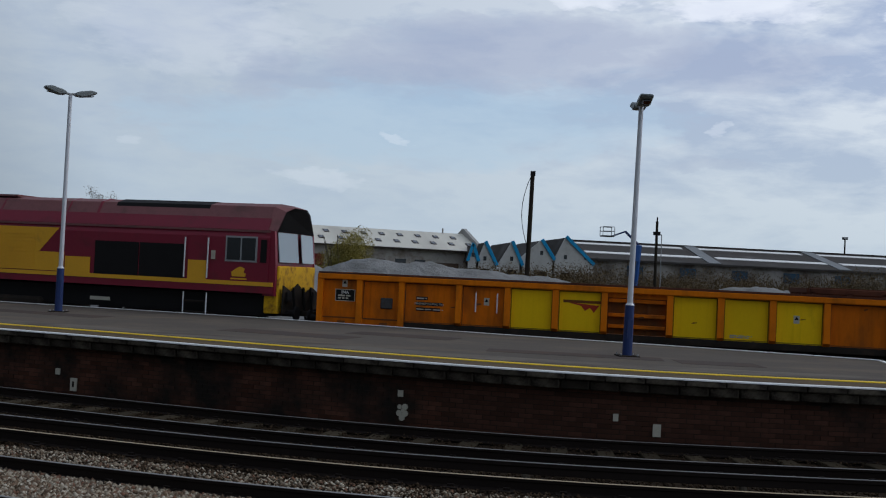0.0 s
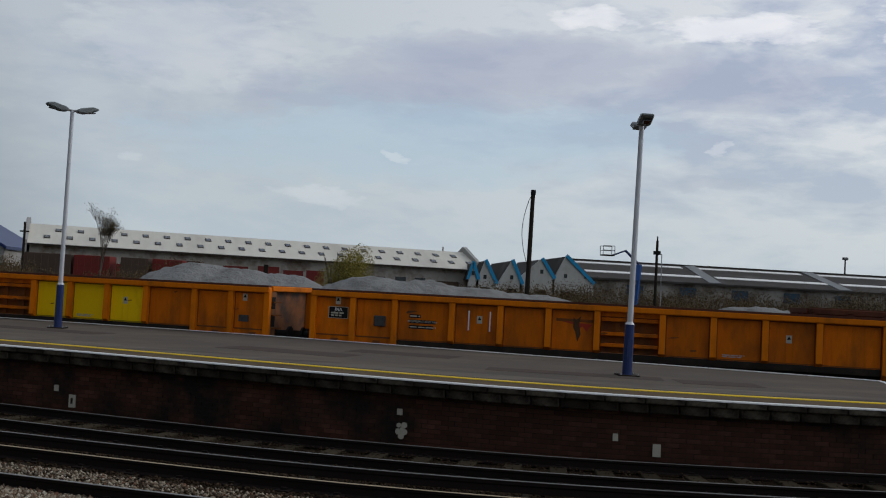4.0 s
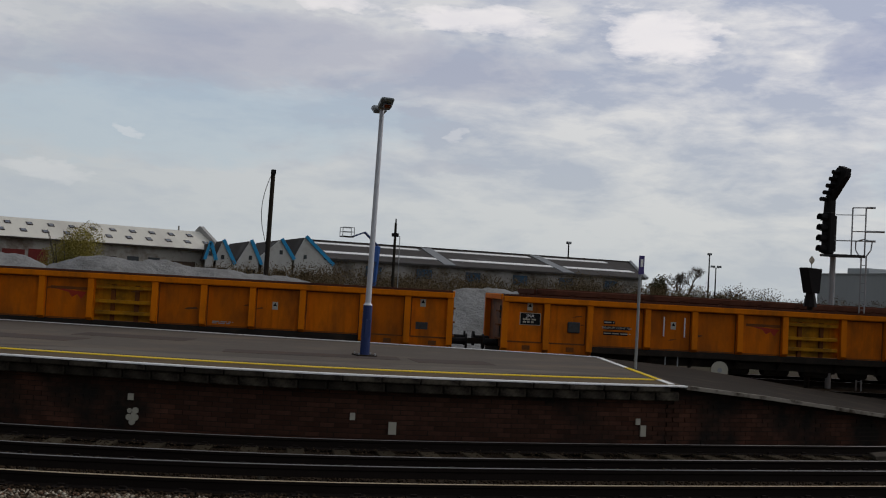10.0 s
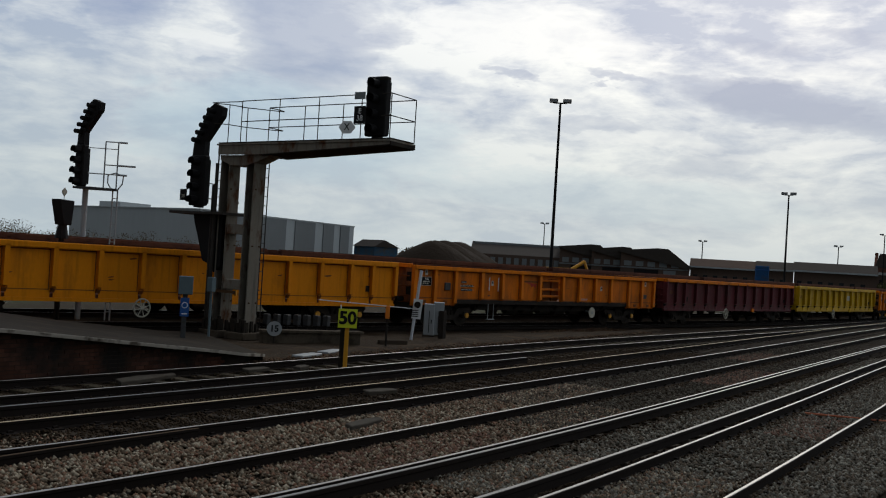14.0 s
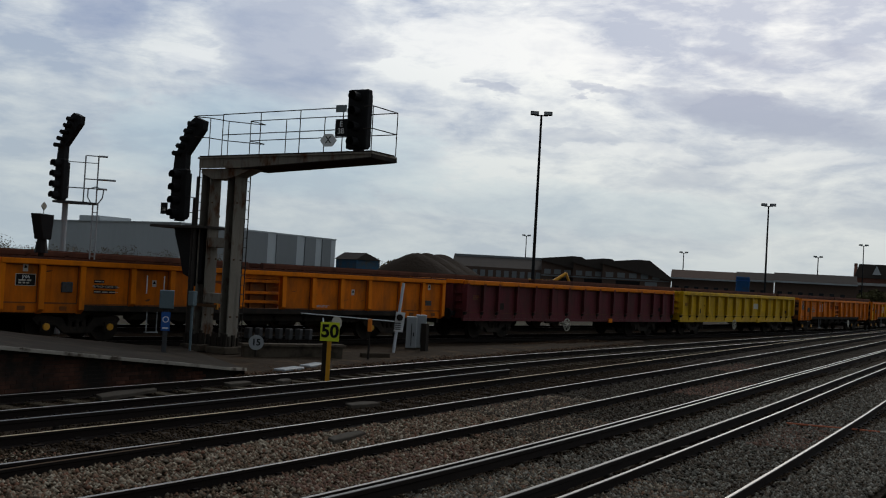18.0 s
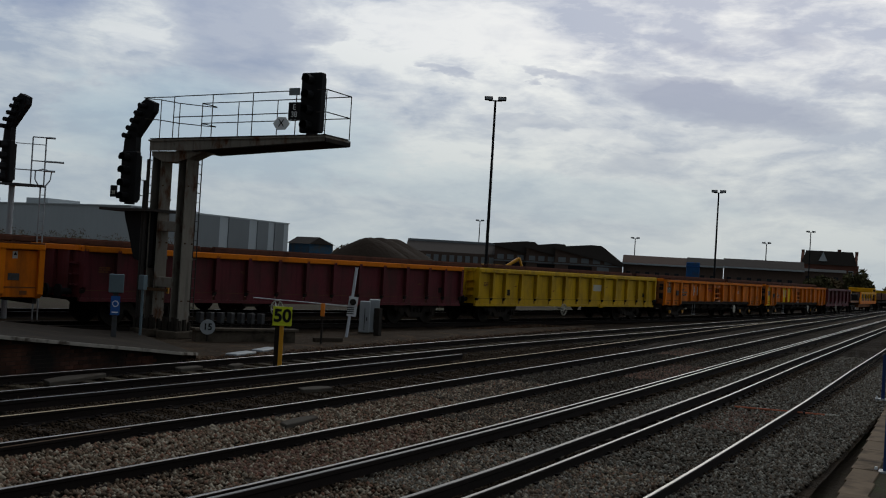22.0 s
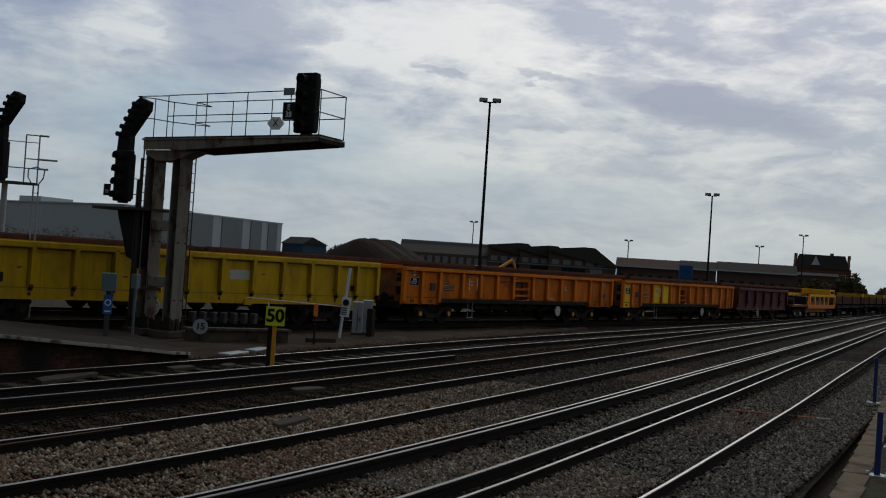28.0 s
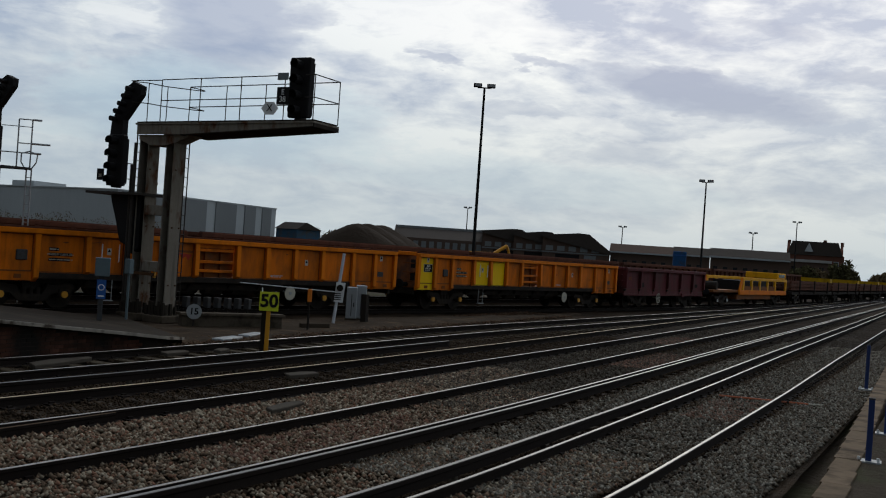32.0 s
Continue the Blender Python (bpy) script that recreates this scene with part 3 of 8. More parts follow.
TRAIN_X = [-190, -60, -30, -10, -7, -2, 1, 4.5, 7, 11.6, 18, 21.5, 26.8, 42.5, 60, 88, 140, 240, 520]
TRAIN_Y = [98, 51, 40.2, 31.75, 30.36, 28.53, 27.26, 25.92, 25.08, 23.91, 22.73, 22.05, 20.39, 17.31, 14.78, 11.61, 9.6, 8.5, 7.5]
LX = np.arange(-180, 500, 0.5)
LY = np.interp(LX, TRAIN_X, TRAIN_Y)
for _k in range(3):
    LY = np.convolve(np.pad(LY, 12, mode="reflect", reflect_type="odd"), np.ones(25) / 25, "valid")
LS = np.concatenate([[0], np.cumsum(np.hypot(np.diff(LX), np.diff(LY)))])
LS -= np.interp(0, LX, LS)
HALF = 1.42                      # half the width of a wagon: the line above is its near side


def on_line(s, off=HALF):
    x, y = float(np.interp(s, LS, LX)), float(np.interp(s, LS, LY))
    x2, y2 = float(np.interp(s + 0.5, LS, LX)), float(np.interp(s + 0.5, LS, LY))
    n = Vector((-(y2 - y), x2 - x)).normalized()
    return Vector((x + n.x * off, y + n.y * off, 0))


def train_at(t):
    u = t / 10
    return -1.1173 - 47.2562 * u + 6.4122 * u ** 2 - 0.8718 * u ** 3 - 0.0836 * u ** 4


def vehicle_pose(s, bogie):
    a, b = on_line(s - bogie), on_line(s + bogie)
    c = (a + b) / 2
    return pose(c.x, c.y, 0, 0, 0, math.degrees(math.atan2(b.y - a.y, b.x - a.x)))


def sweep(bm, line, profile, close=True):
    """Push a profile (offset to the left of the way, height) along a line of (x, y[, z])."""
    rings = []
    for i, p in enumerate(line):
        q, o = line[min(i + 1, len(line) - 1)], line[max(i - 1, 0)]
        d = Vector((q[0] - o[0], q[1] - o[1])).normalized()
        z = p[2] if len(p) > 2 else 0
        rings.append([bm.verts.new((p[0] - d.y * u, p[1] + d.x * u, z + v)) for u, v in profile])
    n = len(profile)
    for a, b in zip(rings, rings[1:]):
        for k in range(n if close else n - 1):
            bm.faces.new((a[k], b[k], b[(k + 1) % n], a[(k + 1) % n]))
    if close:
        bm.faces.new(rings[0])
        bm.faces.new(rings[-1][::-1])
    bmesh.ops.recalc_face_normals(bm, faces=bm.faces)
    return bm

# ---- ground ----
bm = bm_new()
g = bmesh.ops.create_grid(bm, x_segments=2, y_segments=2, size=3000)
ground = part("ground", bm, "earth", m=pose(0, 0, -0.36))
tagged(ground, "dark bare earth and cinders around the railway", "ground", kind="structure")

bm = bm_new()
XS = [x * 1.0 for x in range(-60, 80)] + [x * 6.0 for x in range(14, 60)]
rings = []
for x in XS:
    far = float(np.interp(x, LX, LY)) + 8.0
    ys = np.linspace(1.75, far, 60)
    rings.append([bm.verts.new((x, y, -0.195 + 0.035 * noise.noise(Vector((x * 0.9, y * 1.3, 0))) + 0.02 * noise.noise(Vector((x * 3.1, y * 3.3, 4))))) for y in ys])
for a, b in zip(rings, rings[1:]):
    for k in range(59):
        bm.faces.new((a[k], b[k], b[k + 1], a[k + 1]))
ballast = part("ballast_bed", bm, "ballast")
tagged(ballast, "grey and brown stone ballast bed under the tracks", "ballast", kind="structure")

# ---- tracks ----
HEAD = [(-0.021, -0.004), (-0.016, 0.0), (0.016, 0.0), (0.021, -0.004), (0.019, -0.011), (-0.019, -0.011)]
FOOT = [(-0.034, -0.005), (0.034, -0.005), (0.033, -0.034), (0.011, -0.05), (0.011, -0.13), (0.07, -0.15), (0.07, -0.158), (-0.07, -0.158), (-0.07, -0.15), (-0.011, -0.13), (-0.011, -0.05), (-0.033, -0.034)]
RX = np.concatenate([np.arange(-70, 60, 1.0), np.arange(60, 420, 8.0)])


def rail(line_y, off, parent, head="rail_head", label="bright worn running surface", x0=-70, x1=420):
    xs = RX[(RX >= x0) & (RX <= x1)]
    line = list(zip(xs.tolist(), line_y(xs).tolist()))
    line = [(a[0] - (b[1] - a[1]) / math.hypot(b[0] - a[0], b[1] - a[1]) * off, a[1] + (b[0] - a[0]) / math.hypot(b[0] - a[0], b[1] - a[1]) * off) for a, b in zip(line, line[1:])]
    r = part("rail", sweep(bm_new(), line, FOOT), "rail_rust", parent)
    part("rail_head", sweep(bm_new(), line, HEAD), head, r, label)


sl_bm = box(bm_new(), -0.125, 0.125, -1.3, 1.3, -0.27, -0.15)
bmesh.ops.bevel(sl_bm, geom=list(sl_bm.edges), offset=0.012, segments=1, affect="EDGES")
sl_me = bpy.data.meshes.new("sleeper")
sl_bm.to_mesh(sl_me)
sl_bm.free()
sl_me.materials.append(M["sleeper"])
sl_pale_me = sl_me.copy()
sl_pale_me.transform(Matrix.Translation((0, 0, 0.012)))
sl_pale_me.materials[0] = M["sleeper_lit"]
chair_bm = bm_new()
for yy in (-0.7525, 0.7525):
    box(chair_bm, -0.09, 0.09, yy - 0.17, yy + 0.17, -0.15, -0.128)
    box(chair_bm, -0.04, 0.04, yy - 0.11, yy - 0.07, -0.13, -0.10)
    box(chair_bm, -0.04, 0.04, yy + 0.07, yy + 0.11, -0.13, -0.10)
chair_me = bpy.data.meshes.new("rail_chairs")
chair_bm.to_mesh(chair_me)
chair_bm.free()
chair_me.materials.append(M["rail_rust"])
SLEEPERS = []


def track(name, line_y, x0, x1, label, gauge=1.47, far_head="rail_head"):
    t = thing(name, pose(0, 0, 0), label, "railway track", "parallel tracks", "structure")
    rail(line_y, -gauge / 2, t)
    rail(line_y, gauge / 2, t, far_head, "bright worn running surface" if far_head == "rail_head" else "tan running surface with sky sheen put into its colour")
    SLEEPERS.append((t, line_y, x0, x1))
    return t


track("track_1", LINE_1, -2, 70, "railway track with bright worn rails in grey ballast", 1.43)
track("track_2", LINE_2, -4, 75, "railway track with bright worn rails in grey ballast", 1.43)
track("track_3", LINE_3, -8, 70, "railway track with dark oily ballast and one bright rail", 1.55, "rail_tan")
track("track_4", LINE_4, -10, 70, "railway track close to the platform wall, with sleepers coloured paler as if lit", 1.47)

# conductor rails on insulators beside the running rails
COND = [(-0.04, 0.02), (-0.04, 0.06), (0.04, 0.06), (0.04, 0.02), (0.02, 0.0), (0.03, -0.08), (-0.03, -0.08), (-0.02, 0.0)]


def conductor(line_y, off, x0, x1):
    th = thing("conductor_rail", pose(0, 0, 0), "dark rusty conductor rail on white insulator pots", "conductor rail", "conductor rails", "structure")
    xs = RX[(RX >= x0) & (RX <= x1)]
    line = [(float(x), float(line_y(x)) + off) for x in xs]
    part("rail", sweep(bm_new(), line, COND), "rail_rust", th)
    part("contact_face", sweep(bm_new(), line, [(-0.026, 0.058), (-0.026, 0.064), (0.026, 0.064), (0.026, 0.058)]), "contact_steel", th, "dull worn top of the rail")
    bmp = bm_new()
    for x in np.arange(max(x0, -8), min(x1, 60), 2.6):
        y = float(line_y(x)) + off
        tube(bmp, (x, y, -0.17), (x, y, -0.08), 0.06, 8, 0.045)
    part("insulators", bmp, "coping", th)


conductor(LINE_1, 1.02, -60, 200)
conductor(LINE_2, -1.05, -60, 200)
conductor(LINE_3, 1.52, -60, 24)
# closed switch blade lying against the platform-side track
blade = thing("switch_blade", pose(0, 0, 0), "rusty brown switch blade lying against the stock rail", "switch blade", kind="structure")
BLADE = [(6.4, 9.66), (8.0, 9.69), (10.2, 9.66)]
part("blade", sweep(bm_new(), BLADE, [(u * 0.8, z - 0.022) for u, z in FOOT]), "rail_rust", blade)
part("blade_top", sweep(bm_new(), BLADE, [(u * 0.8, z - 0.022) for u, z in HEAD]), "blade_rust", blade, "rusty brown top of the blade")

# rails of the train's own line and of the siding beyond it
def line_track(name, off, label):
    t = thing(name, pose(0, 0, 0), label, "railway track", "parallel tracks", "structure")
    for o in (off - 0.7525, off + 0.7525):
        pts = [tuple(on_line(float(s), o)[:2]) for s in np.concatenate([np.arange(-120, 70, 1.5), np.arange(70, 420, 8.0)])]
        r = part("rail", sweep(bm_new(), pts, FOOT), "rail_rust", t)
        part("rail_head", sweep(bm_new(), pts, HEAD), "rail_head", r, "bright worn running surface")
    return t


line_track("track_5", HALF, "railway track that the ballast train runs on")
line_track("track_6", HALF + 5.2, "siding track behind the ballast train")

# ---- island platform with a ramp at its end ----
PZ = 0.915
EX = [-70, -40, -20, -10, -6, -3, 0, 2, 4, 6, 7.5, 9.0, 9.7]


EDGE = smooth_line([-8, -6.2, -3.9, -1.8, 0.1, 1.7, 3.5, 5.1, 6.7, 8.1, 9.4, 11], [20.85, 20.05, 18.98, 17.85, 16.93, 16.2, 15.56, 15.24, 15.02, 14.90, 14.84, 14.84])


def edge_y(x):
    return float(EDGE(x))


FAR = [(-70, 54.5), (-40, 43), (-20, 35.6), (-10, 31.4), (-7, 30.2), (-2, 28.3), (1, 26.8), (4.5, 24.95), (7, 23.8), (9.5, 22.55), (10.6, 22.0), (11.6, 21.4)]
FARX, FARY = [p[0] for p in FAR], [p[1] for p in FAR]
near = [(x, edge_y(x)) for x in EX]
platform = thing("platform", pose(0, 0, 0), "long island platform with worn asphalt top, white edge and yellow line", "platform", kind="structure")
bm = bm_new()
a = [bm.verts.new((x, y + 0.05, PZ)) for x, y in near]
far_line = [(float(np.interp(i / 12, np.linspace(0, 1, len(FAR)), FARX)), float(np.interp(i / 12, np.linspace(0, 1, len(FAR)), FARY))) for i in range(13)]
b = [bm.verts.new((x, y, PZ)) for x, y in far_line]
for k in range(12):
    bm.faces.new((a[k], a[k + 1], b[k + 1], b[k]))
bmesh.ops.subdivide_edges(bm, edges=bm.edges, cuts=2, use_grid_fill=True)
part("surface", bm, "asphalt", platform)
off_line = [(float(x), edge_y(float(x)), 0) for x in np.append(np.arange(-70, 9.5, 0.5), 9.7)]


def strip(name, material, u0, u1, z, line, parent, label=""):
    return part(name, sweep(bm_new(), line, [(u0, z - 0.012), (u1, z - 0.012), (u1, z), (u0, z)]), material, parent, label)


part("edge_line", sweep(bm_new(), off_line, [(-0.012, PZ - 0.012), (0.11, PZ - 0.012), (0.11, PZ + 0.012), (-0.004, PZ + 0.012), (-0.012, PZ + 0.004)]), "white_line", platform, "white painted edge")
strip("edge_paving", "edge_paving", 0.125, 0.98, PZ + 0.004, off_line, platform, "brown worn paving beside the edge")
strip("warning_line", "yellow_line", 1.03, 1.23, PZ + 0.010, off_line, platform, "faded yellow line")
strip("paving_band", "paving_band", 1.5, 2.35, PZ + 0.004, off_line, platform, "paler worn band along the platform")
for x_, u_, l_, w_ in ((-9.0, 5.2, 3.4, 0.9), (-2.5, 4.1, 2.6, 1.1), (2.8, 3.6, 3.2, 0.8), (6.2, 3.2, 1.5, 0.9), (-14.0, 4.5, 3.0, 1.2), (0.2, 6.2, 2.2, 1.0)):
    part("repair_patch", sweep(bm_new(), [(x_, edge_y(x_) + u_), (x_ + l_, edge_y(x_ + l_) + u_)], [(0, PZ - 0.01), (w_, PZ - 0.01), (w_, PZ + 0.004), (0, PZ + 0.004)]), "repair", platform, "darker asphalt repair")
strip("end_line", "yellow_line", -0.02, 0.08, PZ + 0.014, [(9.87, 15.95, 0), (10.66, 18.45, 0)], platform, "yellow line across the platform end")
strip("end_line", "white_line", -0.02, 0.08, PZ + 0.014, [(10.67, 18.48, 0), (11.55, 21.25, 0)], platform, "white line across the platform end")
strip("end_line", "white_line", -0.02, 0.08, PZ + 0.014, [(9.60, 15.1, 0), (9.86, 15.92, 0)], platform, "white line across the platform end")
strip("back_edge_line", "white_line", -0.14, -0.02, PZ + 0.02, [(x, y, 0) for x, y in FAR], platform, "white painted back edge")
# back wall down to the far track
part("back_wall", sweep(bm_new(), [(x, y, 0) for x, y in FAR], [(-0.5, -0.4), (-0.02, -0.4), (-0.02, PZ - 0.005), (-0.5, PZ - 0.005)]), "mortar", platform)
# ramp
bm = bm_new()
rn = [(9.7, 14.9, PZ), (11.4, 14.95, 0.76), (13.0, 14.98, 0.585), (14.5, 15.0, 0.42), (16.1, 15.0, 0.25), (17.2, 15.05, 0.12), (18.4, 15.6, 0.0)]
rf = [(11.6, 21.4, PZ), (13.4, 21.0, 0.80), (15.2, 20.9, 0.60), (16.8, 20.8, 0.40), (18.6, 20.7, 0.22), (20.0, 20.6, 0.08), (21.5, 20.5, 0.0)]
a, b = [bm.verts.new(p) for p in rn], [bm.verts.new(p) for p in rf]
a2, b2 = [bm.verts.new((p[0], p[1], -0.4)) for p in rn], [bm.verts.new((p[0], p[1], -0.4)) for p in rf]
for k in range(6):
    bm.faces.new((a[k], a[k + 1], b[k + 1], b[k]))
    bm.faces.new((b[k], b[k + 1], b2[k + 1], b2[k]))
bm.faces.new((a[6], a2[6], b2[6], b[6]))
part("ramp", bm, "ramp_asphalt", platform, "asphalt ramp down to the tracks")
part("ramp_edge", sweep(bm_new(), rn, [(-0.05, -0.05), (0.16, -0.05), (0.16, 0.012), (-0.05, 0.012)]), "ramp_stone", platform, "pale worn stone edge of the ramp")
bm = bm_new()
for (p, q) in zip(rn, rn[1:]):
    v = [bm.verts.new(c) for c in ((p[0], p[1] + 0.209, -0.4), (q[0], q[1] + 0.209, -0.4), (q[0], q[1] + 0.209, q[2] - 0.02), (p[0], p[1] + 0.209, p[2] - 0.02))]
    bm.faces.new(v)
part("ramp_wall", bm, "mortar", platform, "dark ramp side wall")
# wall face and base behind the bricks
part("wall", sweep(bm_new(), off_line, [(0.281, -0.4), (0.6, -0.4), (0.6, PZ - 0.10), (0.281, PZ - 0.10)]), "mortar", platform, "soot-dark brick wall under the platform edge")


# ---- wagons ----
TRAIN = []

def wheelset(parent, x, y_half=0.7525, r=0.42):
    bm = bm_new()
    tube(bm, (0, -1.0, 0), (0, 1.0, 0), 0.08, 8)
    for s in (-1, 1):
        tube(bm, (0, s * (y_half - 0.06), 0), (0, s * (y_half + 0.06), 0), r, 20)
        tube(bm, (0, s * (y_half - 0.09), 0), (0, s * (y_half - 0.05), 0), r + 0.03, 20)
        for k in range(4):
            a_ = k * math.tau / 4
            tube(bm, (math.cos(a_) * r * 0.6, s * y_half, math.sin(a_) * r * 0.6), (math.cos(a_) * r * 0.6, s * (y_half + 0.075), math.sin(a_) * r * 0.6), 0.05, 6)
    ob = part("wheelset", bm, "grime", parent, m=pose(x, 0, r))
    return ob


def bogie(parent, xc, wb=0.95, cap="grime"):
    bm = bm_new()
    for s in (-1, 1):
        prism(bm, [(xc - wb - 0.35, 0.62), (xc - wb - 0.25, 0.72), (xc - 0.45, 0.66), (xc - 0.3, 0.42), (xc + 0.3, 0.42), (xc + 0.45, 0.66), (xc + wb + 0.25, 0.72), (xc + wb + 0.35, 0.62),
                   (xc + wb + 0.2, 0.45), (xc + 0.6, 0.45), (xc + 0.38, 0.24), (xc - 0.38, 0.24), (xc - 0.6, 0.45), (xc - wb - 0.2, 0.45)], "y", s * 1.0 - 0.06, s * 1.0 + 0.06)
        for k in (-0.2, 0, 0.2):
            tube(bm, (xc + k, s * 1.0, 0.3), (xc + k, s * 1.0, 0.6), 0.07, 8)
    box(bm, xc - 0.25, xc + 0.25, -1.0, 1.0, 0.55, 0.78)
    b = part("bogie_frame", bm, "grime", parent)
    for dx in (-wb, wb):
        wheelset(parent, xc + dx)
        for s in (-1, 1):
            bmc = bm_new()
            box(bmc, xc + dx - 0.14, xc + dx + 0.14, s * 1.06 - 0.06, s * 1.06 + 0.06, 0.3, 0.56)
            part("axle_box", bmc, "grime", parent)
            bmc = tube(bm_new(), (xc + dx, s * 1.1, 0.42), (xc + dx, s * 1.17, 0.42), 0.095, 12)
            part("axle_cap", bmc, cap, parent, "orange axle cap" if cap != "grime" else "")
    return b


def buffers(parent, half, z=1.02):
    for e in (-1, 1):
        for s in (-0.86, 0.86):
            bm = tube(bm_new(), (e * (half - 0.05), s, z), (e * (half + 0.35), s, z), 0.09, 10)
            tube(bm, (e * (half + 0.35), s, z), (e * (half + 0.40), s, z), 0.2, 14)
            part("buffer", bm, "black", parent)
        bm = box(bm_new(), min(e * half, e * (half + 0.55)), max(e * half, e * (half + 0.55)), -0.06, 0.06, z - 0.1, z + 0.05)
        part("coupling", bm, "grime", parent)


def hand_wheel(parent, x, z, r=0.2, y=-1.36):
    bm = bm_new()
    n = 20
    for k in range(n):
        a0, a1 = k * math.tau / n, (k + 1) * math.tau / n
        tube(bm, (x + r * math.cos(a0), y, z + r * math.sin(a0)), (x + r * math.cos(a1), y, z + r * math.sin(a1)), 0.022, 6)
    for k in range(4):
        a0 = k * math.pi / 4 + 0.3
        tube(bm, (x - r * math.cos(a0), y, z - r * math.sin(a0)), (x + r * math.cos(a0), y, z + r * math.sin(a0)), 0.014, 5)
    tube(bm, (x, y, z), (x, y + 0.35, z + 0.05), 0.03, 8)
    return part("hand_wheel", bm, "plaque", parent, "white spoked brake hand wheel")


def bars(parent, x0, x1, z0, z1, rows, material, y=-1.352, name="stencil"):
    bm = bm_new()
    h = (z1 - z0) / (rows * 1.6)
    rnd = random.Random(int(x0 * 100) + rows)
    for k in range(rows):
        z = z1 - (k + 0.5) * (z1 - z0) / rows
        x, end = x0, x1 - rnd.random() * (x1 - x0) * 0.3
        while x < end:
            w = rnd.uniform(0.06, 0.2)
            box(bm, x, min(x + w, end), y - 0.004, y + 0.004, z - h / 2, z + h / 2)
            x += w + 0.035
    ob = part(name, bm, material, parent)
    ob["kind"] = "stuff"
    return ob


def scuffs(parent, seed, count, half, y, material="orange_dark"):
    rnd = random.Random(seed)
    for _k in range(count):
        x, z = rnd.uniform(-half, half), rnd.uniform(1.15, 1.95)
        lx, lz = rnd.uniform(0.05, 0.22), rnd.uniform(0.015, 0.05)
        pts = [(x + math.cos(a) * lx * rnd.uniform(0.4, 1.0), z + math.sin(a) * lz * rnd.uniform(0.4, 1.0) + (math.cos(a) * lx) * 0.1) for a in [j * math.tau / 9 for j in range(9)]]
        part("scuff", prism(bm_new(), pts, "y", y - 0.003, y + 0.002), material, parent, "brown scuff where paint is worn off")


def seam(parent, x0, x1, z0, z1, y, material):
    """A narrow line of painted shade and grime where a side panel meets its ribs and rails."""
    bm = bm_new()
    # dark strips paint in the shade that rail and ribs throw on the panel
    e = 0.03
    for b in ((x0, x1, z1 - e, z1), (x0, x1, z0, z0 + e * 0.7), (x0, x0 + e * 0.8, z0, z1), (x1 - e * 0.8, x1, z0, z1)):
        box(bm, b[0], b[1], y - 0.003, y + 0.003, b[2], b[3])
    return part("seam", bm, material, parent, "dark line of painted shade and grime round the panel")


FALCON = [-8.26, -7.12, -6.0, -4.49, -3.24, -2.02, -0.80, 0.80, 2.02, 3.24, 4.49, 6.0, 7.12, 8.26]
ZT, ZB, ZE = 2.24, 1.02, 0.80


